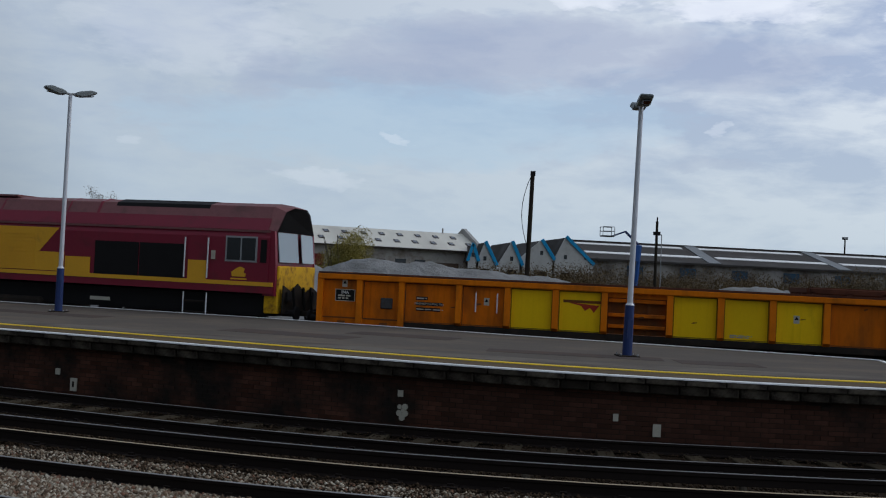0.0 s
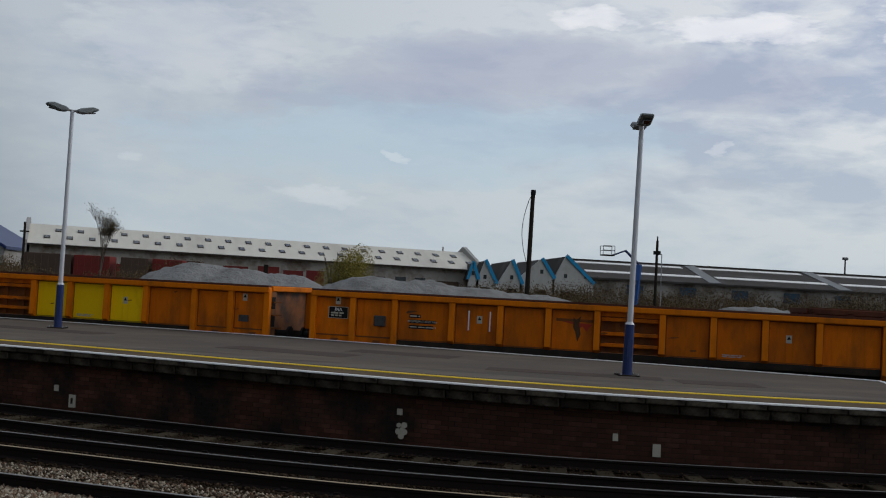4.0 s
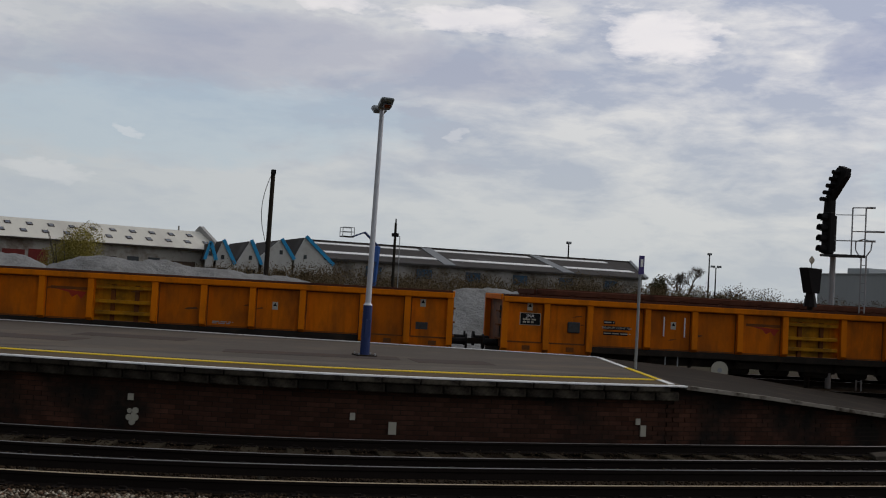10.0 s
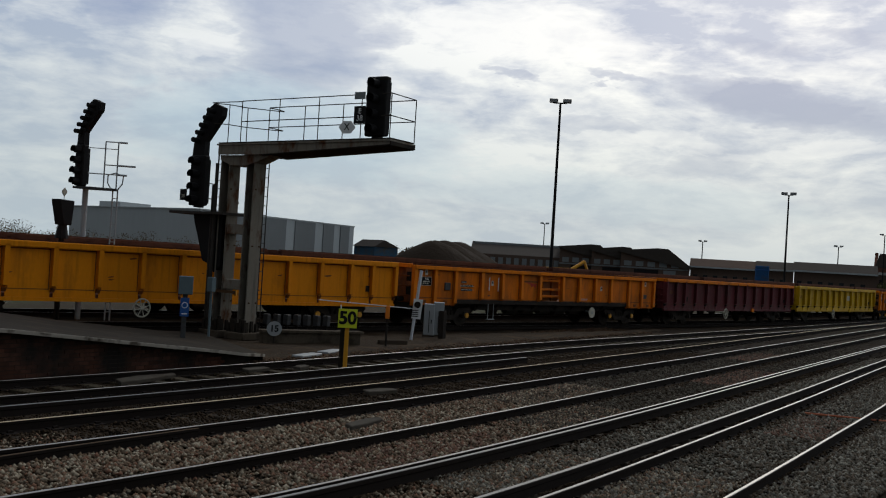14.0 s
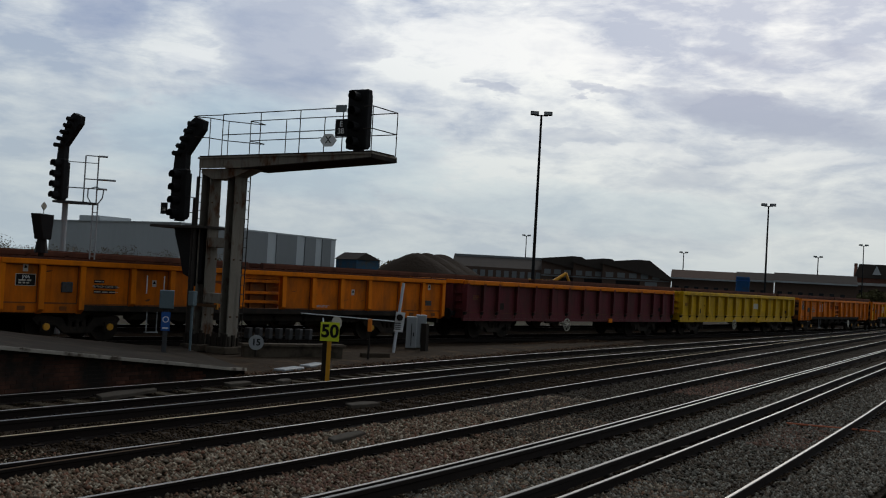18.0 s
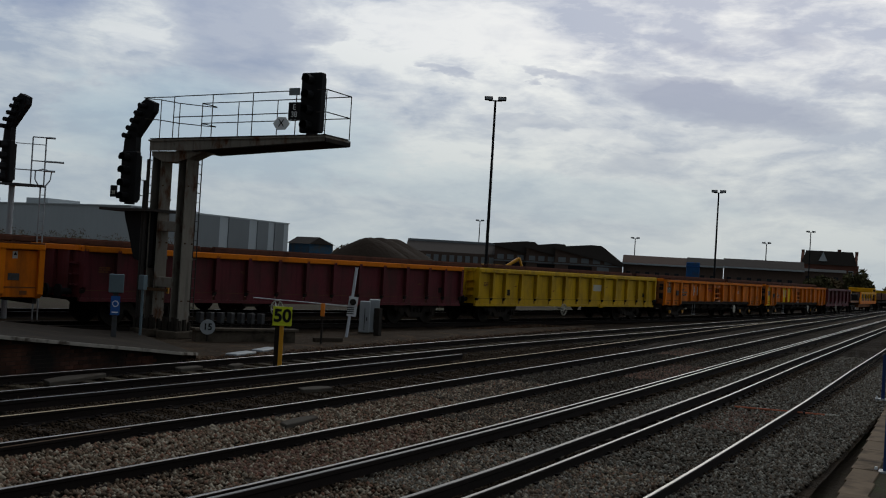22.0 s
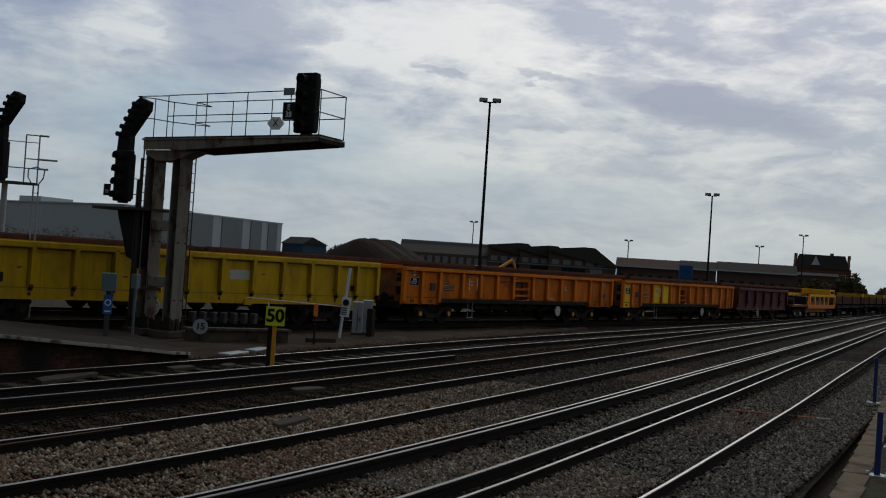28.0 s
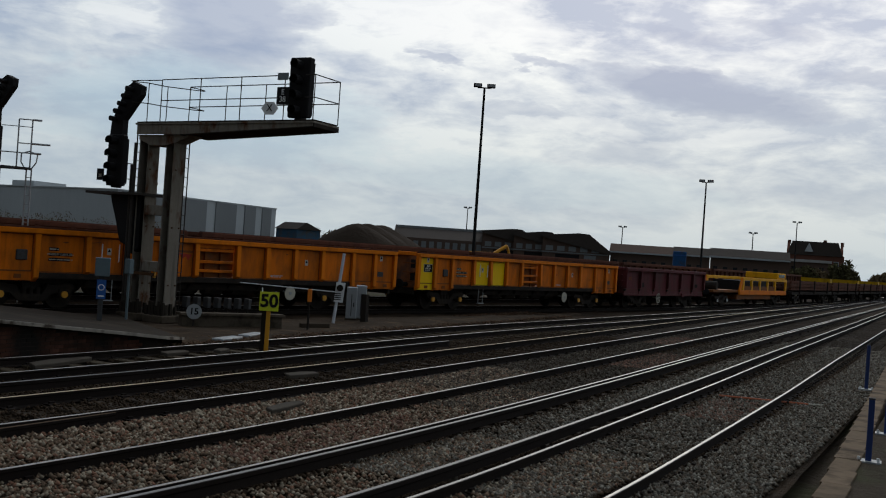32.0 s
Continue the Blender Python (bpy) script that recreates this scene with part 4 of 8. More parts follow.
def falcon(name, label, yellows=(), logo="faded", box_yellow=False, patch=None, wheel_x=-2.5):
    w = thing(name, pose(0, 0, 0), label, "freight wagon", "wagons of the ballast train")
    for s in (-1, 1):
        top = box(bm_new(), -8.26, 8.26, s * 1.395 - 0.10, s * 1.395 + 0.10, ZT - 0.19, ZT - 0.045)
        part("top_rail", top, "orange", w, bevel=0.02)
        part("rim", box(bm_new(), -8.24, 8.24, s * 1.395 - 0.09, s * 1.395 + 0.09, ZT - 0.045, ZT), "rust", w, "rusty dusted rim")
        for k in range(13):
            x0, x1 = FALCON[k], FALCON[k + 1]
            low = ZE if k in (0, 1, 11, 12) else ZB
            if k == 6:
                bx = bm_new()
                box(bx, x0, x1, s * 1.15 - 0.02, s * 1.15 + 0.02, ZB, ZT - 0.17)
                # dark orange back and struts: the recess's shade is put into their colour
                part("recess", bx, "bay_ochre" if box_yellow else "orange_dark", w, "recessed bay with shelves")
                for zz_ in (1.22, 1.50, 1.86):
                    bx = box(bm_new(), x0 + 0.1, x1 - 0.1, s * 1.26 - 0.09, s * 1.26 + 0.09, zz_ - 0.045, zz_ + 0.045)
                    part("shelf", bx, "bay_ochre" if box_yellow else "orange_panel", w, bevel=0.01)
                part("bay_head", box(bm_new(), x0 + 0.08, x1 - 0.08, s * 1.30 - 0.03, s * 1.30 + 0.03, 1.93, ZT - 0.19), "bay_ochre" if box_yellow else "orange_panel", w)
                for xx_ in (x0 + 0.5, x1 - 0.5):
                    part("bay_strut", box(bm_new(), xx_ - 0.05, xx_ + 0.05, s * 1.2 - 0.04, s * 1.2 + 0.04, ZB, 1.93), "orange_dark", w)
                continue
            m_ = "yellow_fresh" if (k in yellows and s < 0) else "orange_panel"
            part("panel", box(bm_new(), x0 + 0.06, x1 - 0.06, s * 1.335 - 0.015, s * 1.335 + 0.015, low, ZT - 0.16), m_, w)
            if s < 0:
                seam(w, x0 + 0.08, x1 - 0.08, 1.05 if low < 0.9 else low + 0.01, ZT - 0.195, -1.3525, "orange_dark" if m_ == "orange_panel" else "yellow_grime")
                if low < 0.9:
                    part("low_fold", box(bm_new(), x0 + 0.1, x1 - 0.1, -1.358, -1.35, 1.035, 1.05), "orange_dark", w)
                    part("lifting_lug", box(bm_new(), x0 + 0.55, x0 + 0.75, -1.365, -1.35, 0.86, 0.97), "orange_dark", w)
        for k, x in enumerate(FALCON):
            low = ZE - 0.03 if k in (0, 1, 2, 11, 12, 13) else ZB - 0.06
            dx = 0.07 if k in (0, 13) else 0
            sx = x + (dx if k == 0 else -dx)
            bx = bm_new()
            prism(bx, [(s * 1.30, low), (s * (1.49 if low > 0.9 else 1.46), low + 0.12), (s * 1.46, ZT - 0.1), (s * 1.30, ZT - 0.1)], "x", sx - 0.075, sx + 0.075)
            part("rib", bx, "orange", w)
        part("sill", box(bm_new(), -6.0, 6.0, s * 1.31 - 0.06, s * 1.31 + 0.06, ZB - 0.16, ZB - 0.003), "grime", w)
    for e in (-1, 1):
        part("end_wall", box(bm_new(), min(e * 8.05, e * 8.12), max(e * 8.05, e * 8.12), -1.28, 1.28, 0.86, ZT - 0.03), "end_brown", w, "brown-stained shiny end wall")
        for zz_ in (1.30, 1.78):
            part("corner_hole", box(bm_new(), min(e * 8.27, e * 8.275), max(e * 8.27, e * 8.275), -1.30, -1.08, zz_ - 0.16, zz_ + 0.16), "black", w, "dark opening in the corner post")
        part("corner_post", box(bm_new(), min(e * 8.12, e * 8.268), max(e * 8.12, e * 8.268), -1.32, -1.02, 0.9, ZT - 0.16), "end_brown", w)
        part("end_beam", box(bm_new(), min(e * 8.12, e * 8.24), max(e * 8.12, e * 8.24), -1.2, 1.2, 0.62, 0.86), "grime", w)
        part("end_rail", box(bm_new(), min(e * 8.08, e * 8.29), max(e * 8.08, e * 8.29), -1.28, 1.28, ZT - 0.15, ZT - 0.005), "orange", w, bevel=0.015)
        for zz_ in (1.1, 1.45, 1.8):
            part("end_rung", box(bm_new(), min(e * 8.22, e * 8.32), max(e * 8.22, e * 8.32), -1.25, -0.75, zz_ - 0.02, zz_ + 0.02), "orange_dark", w)
    part("floor", box(bm_new(), -8.14, 8.14, -1.28, 1.28, 0.86, 0.98), "orange_dark", w)
    part("underframe", box(bm_new(), -8.21, 8.21, -0.9, 0.9, 0.72, 0.86), "grime", w)
    for s in (-1, 1):
        part("sole_bar", box(bm_new(), -4.4, 4.4, s * 0.95 - 0.1, s * 0.95 + 0.1, 0.62, 0.8), "grime", w)
        for x in (-4.3, -3.18, -1.98, -0.78, 0.78, 1.98, 3.18, 4.3):
            part("bracket", prism(bm_new(), [(s * 0.95, 0.84), (s * 1.26, 0.84), (s * 1.0, 0.58), (s * 0.95, 0.58)], "x", x - 0.04, x + 0.04), "grime", w)
        for x in (-3.95, -3.62):
            part("step_bar", tube(bm_new(), (x, s * 1.34, 0.28), (x, s * 1.34, 0.95), 0.016, 5), "galv", w)
        part("step", box(bm_new(), -3.98, -3.59, s * 1.34 - 0.05, s * 1.34 + 0.05, 0.27, 0.30), "galv", w)
    for k in range(5):
        part("tank", tube(bm_new(), (-2.2 + k * 1.1, -0.75, 0.62), (-1.5 + k * 1.1, -0.75, 0.62), 0.16, 12), "grime", w)
    bogie(w, -5.87, 0.92, "ochre")
    bogie(w, 5.87, 0.92, "ochre")
    buffers(w, 8.26, 0.98)
    part("brake_disc", tube(bm_new(), (wheel_x, -1.36, 0.58), (wheel_x, -1.385, 0.58), 0.23, 24), "plaque", w, "dirty white brake wheel disc")
    part("brake_rim", tube(bm_new(), (wheel_x, -1.35, 0.58), (wheel_x, -1.40, 0.58), 0.06, 10), "galv", w)
    part("brake_shaft", tube(bm_new(), (wheel_x, -1.36, 0.58), (wheel_x, -0.95, 0.64), 0.03, 8), "galv", w)
    # plates and signs on the near side
    part("plate", box(bm_new(), -7.78, -7.28, -1.362, -1.348, 1.50, 1.78), "black", w, "black data plate")
    part("plate_border", box(bm_new(), -7.80, -7.26, -1.356, -1.347, 1.485, 1.795), "plaque", w)
    lettering("JNA", 0.12, "white", w, Matrix.Translation((-7.53, -1.366, 1.715)), "stencil")
    bars(w, -7.72, -7.34, 1.53, 1.66, 2, "plaque", -1.365)
    part("plate", box(bm_new(), -6.56, -6.24, -1.40, -1.345, 1.34, 1.62), "dull_case", w, "dark square plate", 0.02)
    for zz_, x1_ in ((1.66, -5.32), (1.52, -4.92), (1.38, -4.98)):
        part("stencil_ground", box(bm_new(), -5.62, x1_, -1.354, -1.348, zz_ - 0.045, zz_ + 0.045), "black", w)
    bars(w, -5.6, -5.34, 1.635, 1.685, 1, "plaque", -1.358)
    lettering("MINIMUM CURVE 70m", 0.08, "plaque", w, Matrix.Translation((-5.27, -1.357, 1.52)), "stencil")
    bars(w, -5.6, -4.9, 1.36, 1.40, 1, "plaque", -1.358)
    for x in (-4.05, -3.5):
        part("grab_rail", tube(bm_new(), (x, -1.42, 1.38), (x, -1.42, 1.88), 0.018, 6), "white", w, "white grab rail")
    for x, z in ((-3.78, 1.66), (-7.55, 1.95), (3.80, 1.62), (7.5, 1.9)):
        part("warning_sign", box(bm_new(), x - 0.068, x + 0.068, -1.356, -1.348, z - 0.095, z + 0.095), "plaque", w, "small white warning sign")
        part("warning_mark", prism(bm_new(), [(x - 0.05, z - 0.01), (x + 0.05, z - 0.01), (x, z + 0.075)], "y", -1.361, -1.355), "black", w)
    part("plate", box(bm_new(), 7.34, 7.64, -1.362, -1.348, 1.24, 1.42), "dull_case", w, "dark square plate")
    bars(w, 2.25, 2.85, 1.09, 1.17, 2, "galv")
    if logo:
        lz, lx = 1.72, -1.78
        part("emblem", prism(bm_new(), [(lx, lz + 0.05), (lx + 0.85, lz - 0.02), (lx + 0.72, lz - 0.20), (lx + 0.62, lz - 0.08), (lx + 0.50, lz - 0.16), (lx + 0.40, lz - 0.04)], "y", -1.356, -1.349), "red", w, "faded red wedge emblem")
        part("emblem_bar", box(bm_new(), lx - 0.05, lx + 0.9, -1.358, -1.350, lz + 0.03, lz + 0.10), "orange_dark", w)
    scuffs(w, len(TRAIN) * 7 + 3, 7, 7.6, -1.351)
    if patch is not None:
        part("soot_patch", prism(bm_new(), [(patch - 0.10, 1.86), (patch - 0.02, 1.80), (patch + 0.09, 1.9), (patch + 0.05, 1.7), (patch + 0.1, 1.45), (patch + 0.02, 1.25), (patch - 0.04, 1.5), (patch - 0.09, 1.6)], "y", -1.360, -1.349), "soot", w, "black scorch mark")
    return w


def box_wagon(name, label, colour, rail_colour, ribs=11, patch=False, half=8.3, top=2.24, low=0.80, cap="ochre"):
    w = thing(name, pose(0, 0, 0), label, "freight wagon", "wagons of the ballast train")
    if ribs == 11:
        at = [u * half / 8.3 for u in (-8.3, -7.2, -6.25, -5.0, -3.75, -2.5, -1.25, 0.0, 1.25, 2.5, 3.75, 5.0, 6.25, 7.2, 8.3)]
    else:
        at = [-half + k * 2 * half / ribs for k in range(ribs + 1)]
    panel_mat = "orange_panel" if colour == "orange" else colour
    for s in (-1, 1):
        part("top_rail", box(bm_new(), -half, half, s * 1.36 - 0.1, s * 1.36 + 0.1, top - 0.17, top), rail_colour, w, bevel=0.02)
        for x0, x1 in zip(at, at[1:]):
            part("panel", box(bm_new(), x0 + 0.05, x1 - 0.05, s * 1.30 - 0.015, s * 1.30 + 0.015, low, top - 0.14), panel_mat, w)
            if s < 0:
                seam(w, x0 + 0.08, x1 - 0.08, low + 0.2, top - 0.18, -1.317, "orange_dark" if "orange" in colour else "yellow_grime" if colour == "yellow" else "rust")
        for k, x in enumerate(at):
            x += 0.07 if k == 0 else -0.07 if k == len(at) - 1 else 0
            bx = bm_new()
            prism(bx, [(s * 1.28, low + 0.24), (s * 1.46, low + 0.30), (s * 1.46, top - 0.1), (s * 1.28, top - 0.1)], "x", x - 0.065, x + 0.065)
            part("rib", bx, colour, w)
            bx = bm_new()
            prism(bx, [(s * 1.28, low + 0.13), (s * 1.36, low + 0.13), (s * 1.42, low + 0.235), (s * 1.28, low + 0.235)], "x", x - 0.05, x + 0.05)
            part("rib_foot", bx, "orange_dark" if "orange" in colour else "grime", w)
        part("sill", box(bm_new(), -half, half, s * 1.29 - 0.05, s * 1.29 + 0.05, low - 0.1, low - 0.003), colour, w)
    for e in (-1, 1):
        part("end_wall", box(bm_new(), min(e * (half - 0.1), e * half), max(e * (half - 0.1), e * half), -1.28, 1.28, low, top - 0.05), colour, w)
        part("end_rail", box(bm_new(), min(e * (half - 0.12), e * (half + 0.06)), max(e * (half - 0.12), e * (half + 0.06)), -1.26, 1.26, top - 0.14, top - 0.005), rail_colour, w)
        for yy in (-0.8, 0.0, 0.8):
            part("end_rib", box(bm_new(), min(e * half, e * (half + 0.1)), max(e * half, e * (half + 0.1)), yy - 0.06, yy + 0.06, low, top - 0.15), colour, w)
        for zz_ in (1.15, 1.45, 1.75):
            part("end_rung", box(bm_new(), min(e * half, e * (half + 0.1)), max(e * half, e * (half + 0.1)), -1.22, -0.9, zz_ - 0.02, zz_ + 0.02), colour, w)
    part("floor", box(bm_new(), -half + 0.1, half - 0.1, -1.28, 1.28, low, low + 0.1), "rust", w)
    part("underframe", box(bm_new(), -half + 0.1, half - 0.1, -0.85, 0.85, 0.70, low - 0.01), "grime", w)
    bd = half - 2.3
    bogie(w, -bd, 0.9, cap)
    bogie(w, bd, 0.9, cap)
    buffers(w, half, 0.96)
    hand_wheel(w, -1.2, 0.56, 0.25)
    part("plate", box(bm_new(), -half + 2.15, -half + 2.55, -1.33, -1.315, 1.15, 1.4), "grime", w, "dark square plate", 0.01)
    part("plate", box(bm_new(), half - 1.35, half - 0.95, -1.33, -1.315, 1.2, 1.4), "grime", w, "dark square plate", 0.01)
    part("lever", box(bm_new(), 2.2, 2.5, -1.40, -1.34, 0.66, 0.84), rail_colour, w, "bracket under the side")
    scuffs(w, len(TRAIN) * 11 + 5, 14 if "orange" in colour else 6, half - 0.8, -1.316, "orange_dark" if colour != "maroon" else "rust")
    if patch:
        part("sheet", box(bm_new(), 1.6, 2.4, -1.325, -1.316, 1.45, 1.75), "plaque", w, "pale sheet on the side")
    bars(w, -half + 0.55, -half + 0.95, 1.5, 1.68, 3, "orange_dark", -1.318)
    part("rim", box(bm_new(), -half + 0.02, half - 0.02, -1.43, -1.29, top, top + 0.025), "rust" if "orange" in rail_colour else rail_colour, w, "scuffed rim")
    return w


# ---- the train ----


def couple(ob, s, bogies):
    TRAIN.append((ob, s, bogies))
    return ob


PITCH = 17.754
couple(falcon("ballast_wagon", "orange open ballast wagon with five bright yellow side panels", (4, 5, 7, 8, 9)), PITCH * 0.5, 5.87)
couple(falcon("ballast_wagon", "orange open ballast wagon with black scorch marks", (), patch=-1.3), PITCH * 1.5, 5.87)
couple(falcon("ballast_wagon", "orange open ballast wagon with a faded red emblem", (), box_yellow=True), PITCH * 2.5, 5.87)
couple(falcon("ballast_wagon", "grimy orange open ballast wagon with a yellowed centre bay", (), box_yellow=True), PITCH * 3.5, 5.87)
couple(box_wagon("box_wagon", "bright orange open box wagon with scratched sides", "orange_bright", "orange_bright", half=8.45), PITCH * 4.5 + 0.3, 5.8)
couple(falcon("ballast_wagon", "worn orange open ballast wagon", (), wheel_x=3.13), PITCH * 5.5, 5.87)
couple(box_wagon("box_wagon", "dull maroon open box wagon with an orange top rail", "maroon", "orange", cap="grime"), PITCH * 6.5, 5.8)
couple(box_wagon("box_wagon", "faded yellow open box wagon with a pale sheet", "yellow", "yellow", patch=True, cap="grime"), PITCH * 7.5 - 0.12, 5.8)
couple(falcon("ballast_wagon", "worn orange open ballast wagon", (), wheel_x=3.13), PITCH * 8.5, 5.87)
couple(falcon("ballast_wagon", "orange open ballast wagon with yellow end and middle panels", (0, 3, 4), logo="", wheel_x=3.13), PITCH * 9.5, 5.87)


def locomotive():
    w = thing("locomotive", pose(0, 0, 0), "maroon and gold diesel freight locomotive with a yellow cab front", "locomotive")
    hw, L = 1.32, 9.85

    def raked(bm):
        """The corners of the cab fronts fall back a little."""
        for v in bm.verts:
            if abs(v.co.x) > 9.75:
                v.co.x -= math.copysign(0.16 * max(0.0, abs(v.co.y) - 0.5), v.co.x)
        return bm

    part("body", prism(bm_new(), [(-hw, 1.72), (-hw, 3.05), (-1.22, 3.28), (1.22, 3.28), (hw, 3.05), (hw, 1.72)], "x", -L, L), "loco_red", w, "maroon body side")
    part("roof", prism(bm_new(), [(-1.225, 3.275), (-0.82, 3.93), (-0.45, 4.03), (0.45, 4.03), (0.82, 3.93), (1.225, 3.275)], "x", -L + 0.15, L - 0.15), "loco_roof", w, "dusty faded maroon roof")
    part("cant_panel", prism(bm_new(), [(-1.24, 3.27), (-1.05, 3.60), (-1.0, 3.5), (1.0, 3.5), (1.05, 3.60), (1.24, 3.27)], "x", -L + 0.1, L - 0.1), "loco_red", w, "maroon cove below the roof")
    for x in (-7.5, -4.8, -2.2, 0.9, 3.2):
        part("roof_seam", prism(bm_new(), [(-1.245, 3.275), (-0.825, 3.94), (-0.45, 4.04), (0.45, 4.04), (0.825, 3.94), (1.245, 3.275)], "x", x, x + 0.04), "loco_red", w)
    for s in (-1, 1):
        part("gutter", box(bm_new(), -L, L, s * 1.27 - 0.03, s * 1.27 + 0.03, 3.20, 3.26), "loco_roof", w)
        part("sole_stripe", box(bm_new(), -10.0, 10.0, s * 1.33 - 0.02, s * 1.33 + 0.02, 1.75, 1.86), "loco_gold", w, "gold stripe along the sole")
        part("valance", box(bm_new(), -10.0, 10.0, s * 1.31 - 0.02, s * 1.31 + 0.02, 1.56, 1.75), "loco_red", w)
        # zig-zag band with louvres
        yy = s * 1.325
        zig = prism(bm_new(), [(0.5, 3.12), (3.2, 3.12), (2.55, 2.42), (3.4, 2.42), (3.4, 1.88), (-0.4, 1.88), (0.45, 2.36), (-1.6, 2.36), (-1.6, 3.12)], "y", yy - 0.012, yy + 0.012)
        part("gold_band", zig, "loco_gold", w, "broad gold zigzag band")
        for k in range(11):
            part("louvre", box(bm_new(), 0.55, 2.42, s * 1.335 - 0.014, s * 1.335 + 0.014, 1.90 + k * 0.1, 1.94 + k * 0.1), "loco_gold", w)
        part("gold_door", box(bm_new(), 3.45, 4.28, yy - 0.02, yy + 0.02, 1.80, 2.32), "loco_gold", w)
        for k in (0, 1):
            part("grille", box(bm_new(), 4.43 + k * 1.45, 5.84 + k * 1.45, yy - 0.02, yy + 0.02, 1.82, 2.80), "black", w, "black radiator grille")
        part("door", box(bm_new(), 7.40, 8.01, yy - 0.014, yy + 0.014, 1.82, 3.06), "loco_red", w)
        part("door_panel", box(bm_new(), 7.42, 7.99, yy - 0.02, yy + 0.02, 1.82, 2.38), "loco_gold", w, "gold lower door panel")
        for x in (7.34, 8.05):
            part("handrail", tube(bm_new(), (x, s * 1.40, 1.9), (x, s * 1.40, 3.0), 0.022, 6), "white", w, "white handrail")
            part("step_rail", tube(bm_new(), (x, s * 1.36, 0.9), (x, s * 1.36, 1.5), 0.02, 6), "white", w)
        for z in (0.95, 1.25):
            part("step", box(bm_new(), 7.36, 8.03, s * 1.28 - 0.1, s * 1.28 + 0.1, z - 0.02, z + 0.02), "grime", w)
        f = part("side_window", box(bm_new(), 8.55, 9.5, yy - 0.02, yy + 0.02, 2.38, 3.08), "galv", w, "cab window in a light frame")
        for k in (0, 1):
            part("pane", box(bm_new(), 8.6 + k * 0.45, 9.0 + k * 0.45, yy - 0.028, yy + 0.028, 2.43, 3.03), "glass", f)
        part("emblem", prism(bm_new(), [(8.78, 1.98), (9.18, 1.98), (9.2, 2.06), (9.12, 2.1), (9.16, 2.2), (9.02, 2.25), (8.9, 2.2), (8.76, 2.1)], "y", yy - 0.016, yy + 0.016), "loco_gold", w, "small gold animal-shaped emblem")
        part("emblem_bar", box(bm_new(), 8.74, 9.22, yy - 0.016, yy + 0.016, 1.9, 1.94), "loco_gold", w)
        part("notice", box(bm_new(), 8.12, 8.24, yy - 0.018, yy + 0.018, 2.42, 2.66), "plaque", w)
        part("rear_shade", box(bm_new(), 9.6, 9.78, yy - 0.012, yy + 0.012, 2.38, 3.0), "black", w)
    part("roof_grille", prism(bm_new(), [(-1.02, 3.555), (-0.83, 3.935), (-0.45, 4.045), (0.45, 4.045), (0.83, 3.935), (1.02, 3.555)], "x", 4.75, 7.75), "black", w, "dark roof radiator grille")
    part("roof_seam", prism(bm_new(), [(-1.24, 3.27), (-0.83, 3.95), (-0.45, 4.05), (0.45, 4.05), (0.83, 3.95), (1.24, 3.27)], "x", 4.2, 4.28), "loco_red", w)
    part("roof_hatch", box(bm_new(), -1.5, 1.2, -0.7, 0.7, 4.02, 4.08), "loco_roof", w)
    for e in (-1, 1):
        part("cab_front", raked(prism(bm_new(), [(e * 9.80, 1.5), (e * 10.15, 1.5), (e * 10.15, 2.36), (e * 10.05, 3.25), (e * 9.80, 3.25)], "y", -1.26, 1.26)), "loco_red", w, "cab end")
        part("nose", raked(prism(bm_new(), [(e * 9.8, 1.02), (e * 10.22, 1.02), (e * 10.22, 2.32), (e * 9.8, 2.32)], "y", -1.2, 1.2)), "nose_yellow", w, "dirty yellow warning panel on the cab front", 0.03)
        bm = bm_new()
        lo_ = [bm.verts.new(c) for c in ((e * 9.70, -1.235, 3.262), (e * 9.70, -0.83, 3.94), (e * 9.70, -0.45, 4.035), (e * 9.70, 0.45, 4.035), (e * 9.70, 0.83, 3.94), (e * 9.70, 1.235, 3.262))]
        hi_ = [bm.verts.new(c) for c in ((e * 10.12, -1.2, 3.24), (e * 10.10, -0.8, 3.80), (e * 10.12, -0.42, 3.93), (e * 10.12, 0.42, 3.93), (e * 10.10, 0.8, 3.80), (e * 10.12, 1.2, 3.24))]
        for k in range(6):
            bm.faces.new((lo_[k], hi_[k], hi_[(k + 1) % 6], lo_[(k + 1) % 6]))
        bm.faces.new(lo_)
        part("hood", raked(bm), "loco_roof", w, "faded maroon roof end")
        bm = bm_new()
        bm.faces.new([bm.verts.new((v[0], v[1], v[2])) for v in ((e * 10.125, -1.18, 3.24), (e * 10.105, -0.79, 3.79), (e * 10.125, -0.42, 3.92), (e * 10.125, 0.42, 3.92), (e * 10.105, 0.79, 3.79), (e * 10.125, 1.18, 3.24))])
        bmesh.ops.solidify(bm, geom=bm.faces[:], thickness=0.03)
        part("soot_face", raked(bm), "black", w, "sooty face above the windscreens")
        for s in (-1, 1):
            pane = prism(bm_new(), [(e * 10.165, 2.42), (e * 10.185, 2.42), (e * 10.10, 3.22), (e * 10.08, 3.22)], "y", s * 0.62 - 0.5, s * 0.62 + 0.5)
            part("windscreen", raked(pane), "windscreen", w, "windscreen with a pale sky reflection put into its colour")
            part("corner_post", raked(prism(bm_new(), [(e * 9.9, 1.5), (e * 10.17, 1.5), (e * 10.17, 2.36), (e * 10.10, 3.25), (e * 9.7, 3.25)], "y", s * 1.24 - 0.05, s * 1.24 + 0.05)), "loco_red", w)
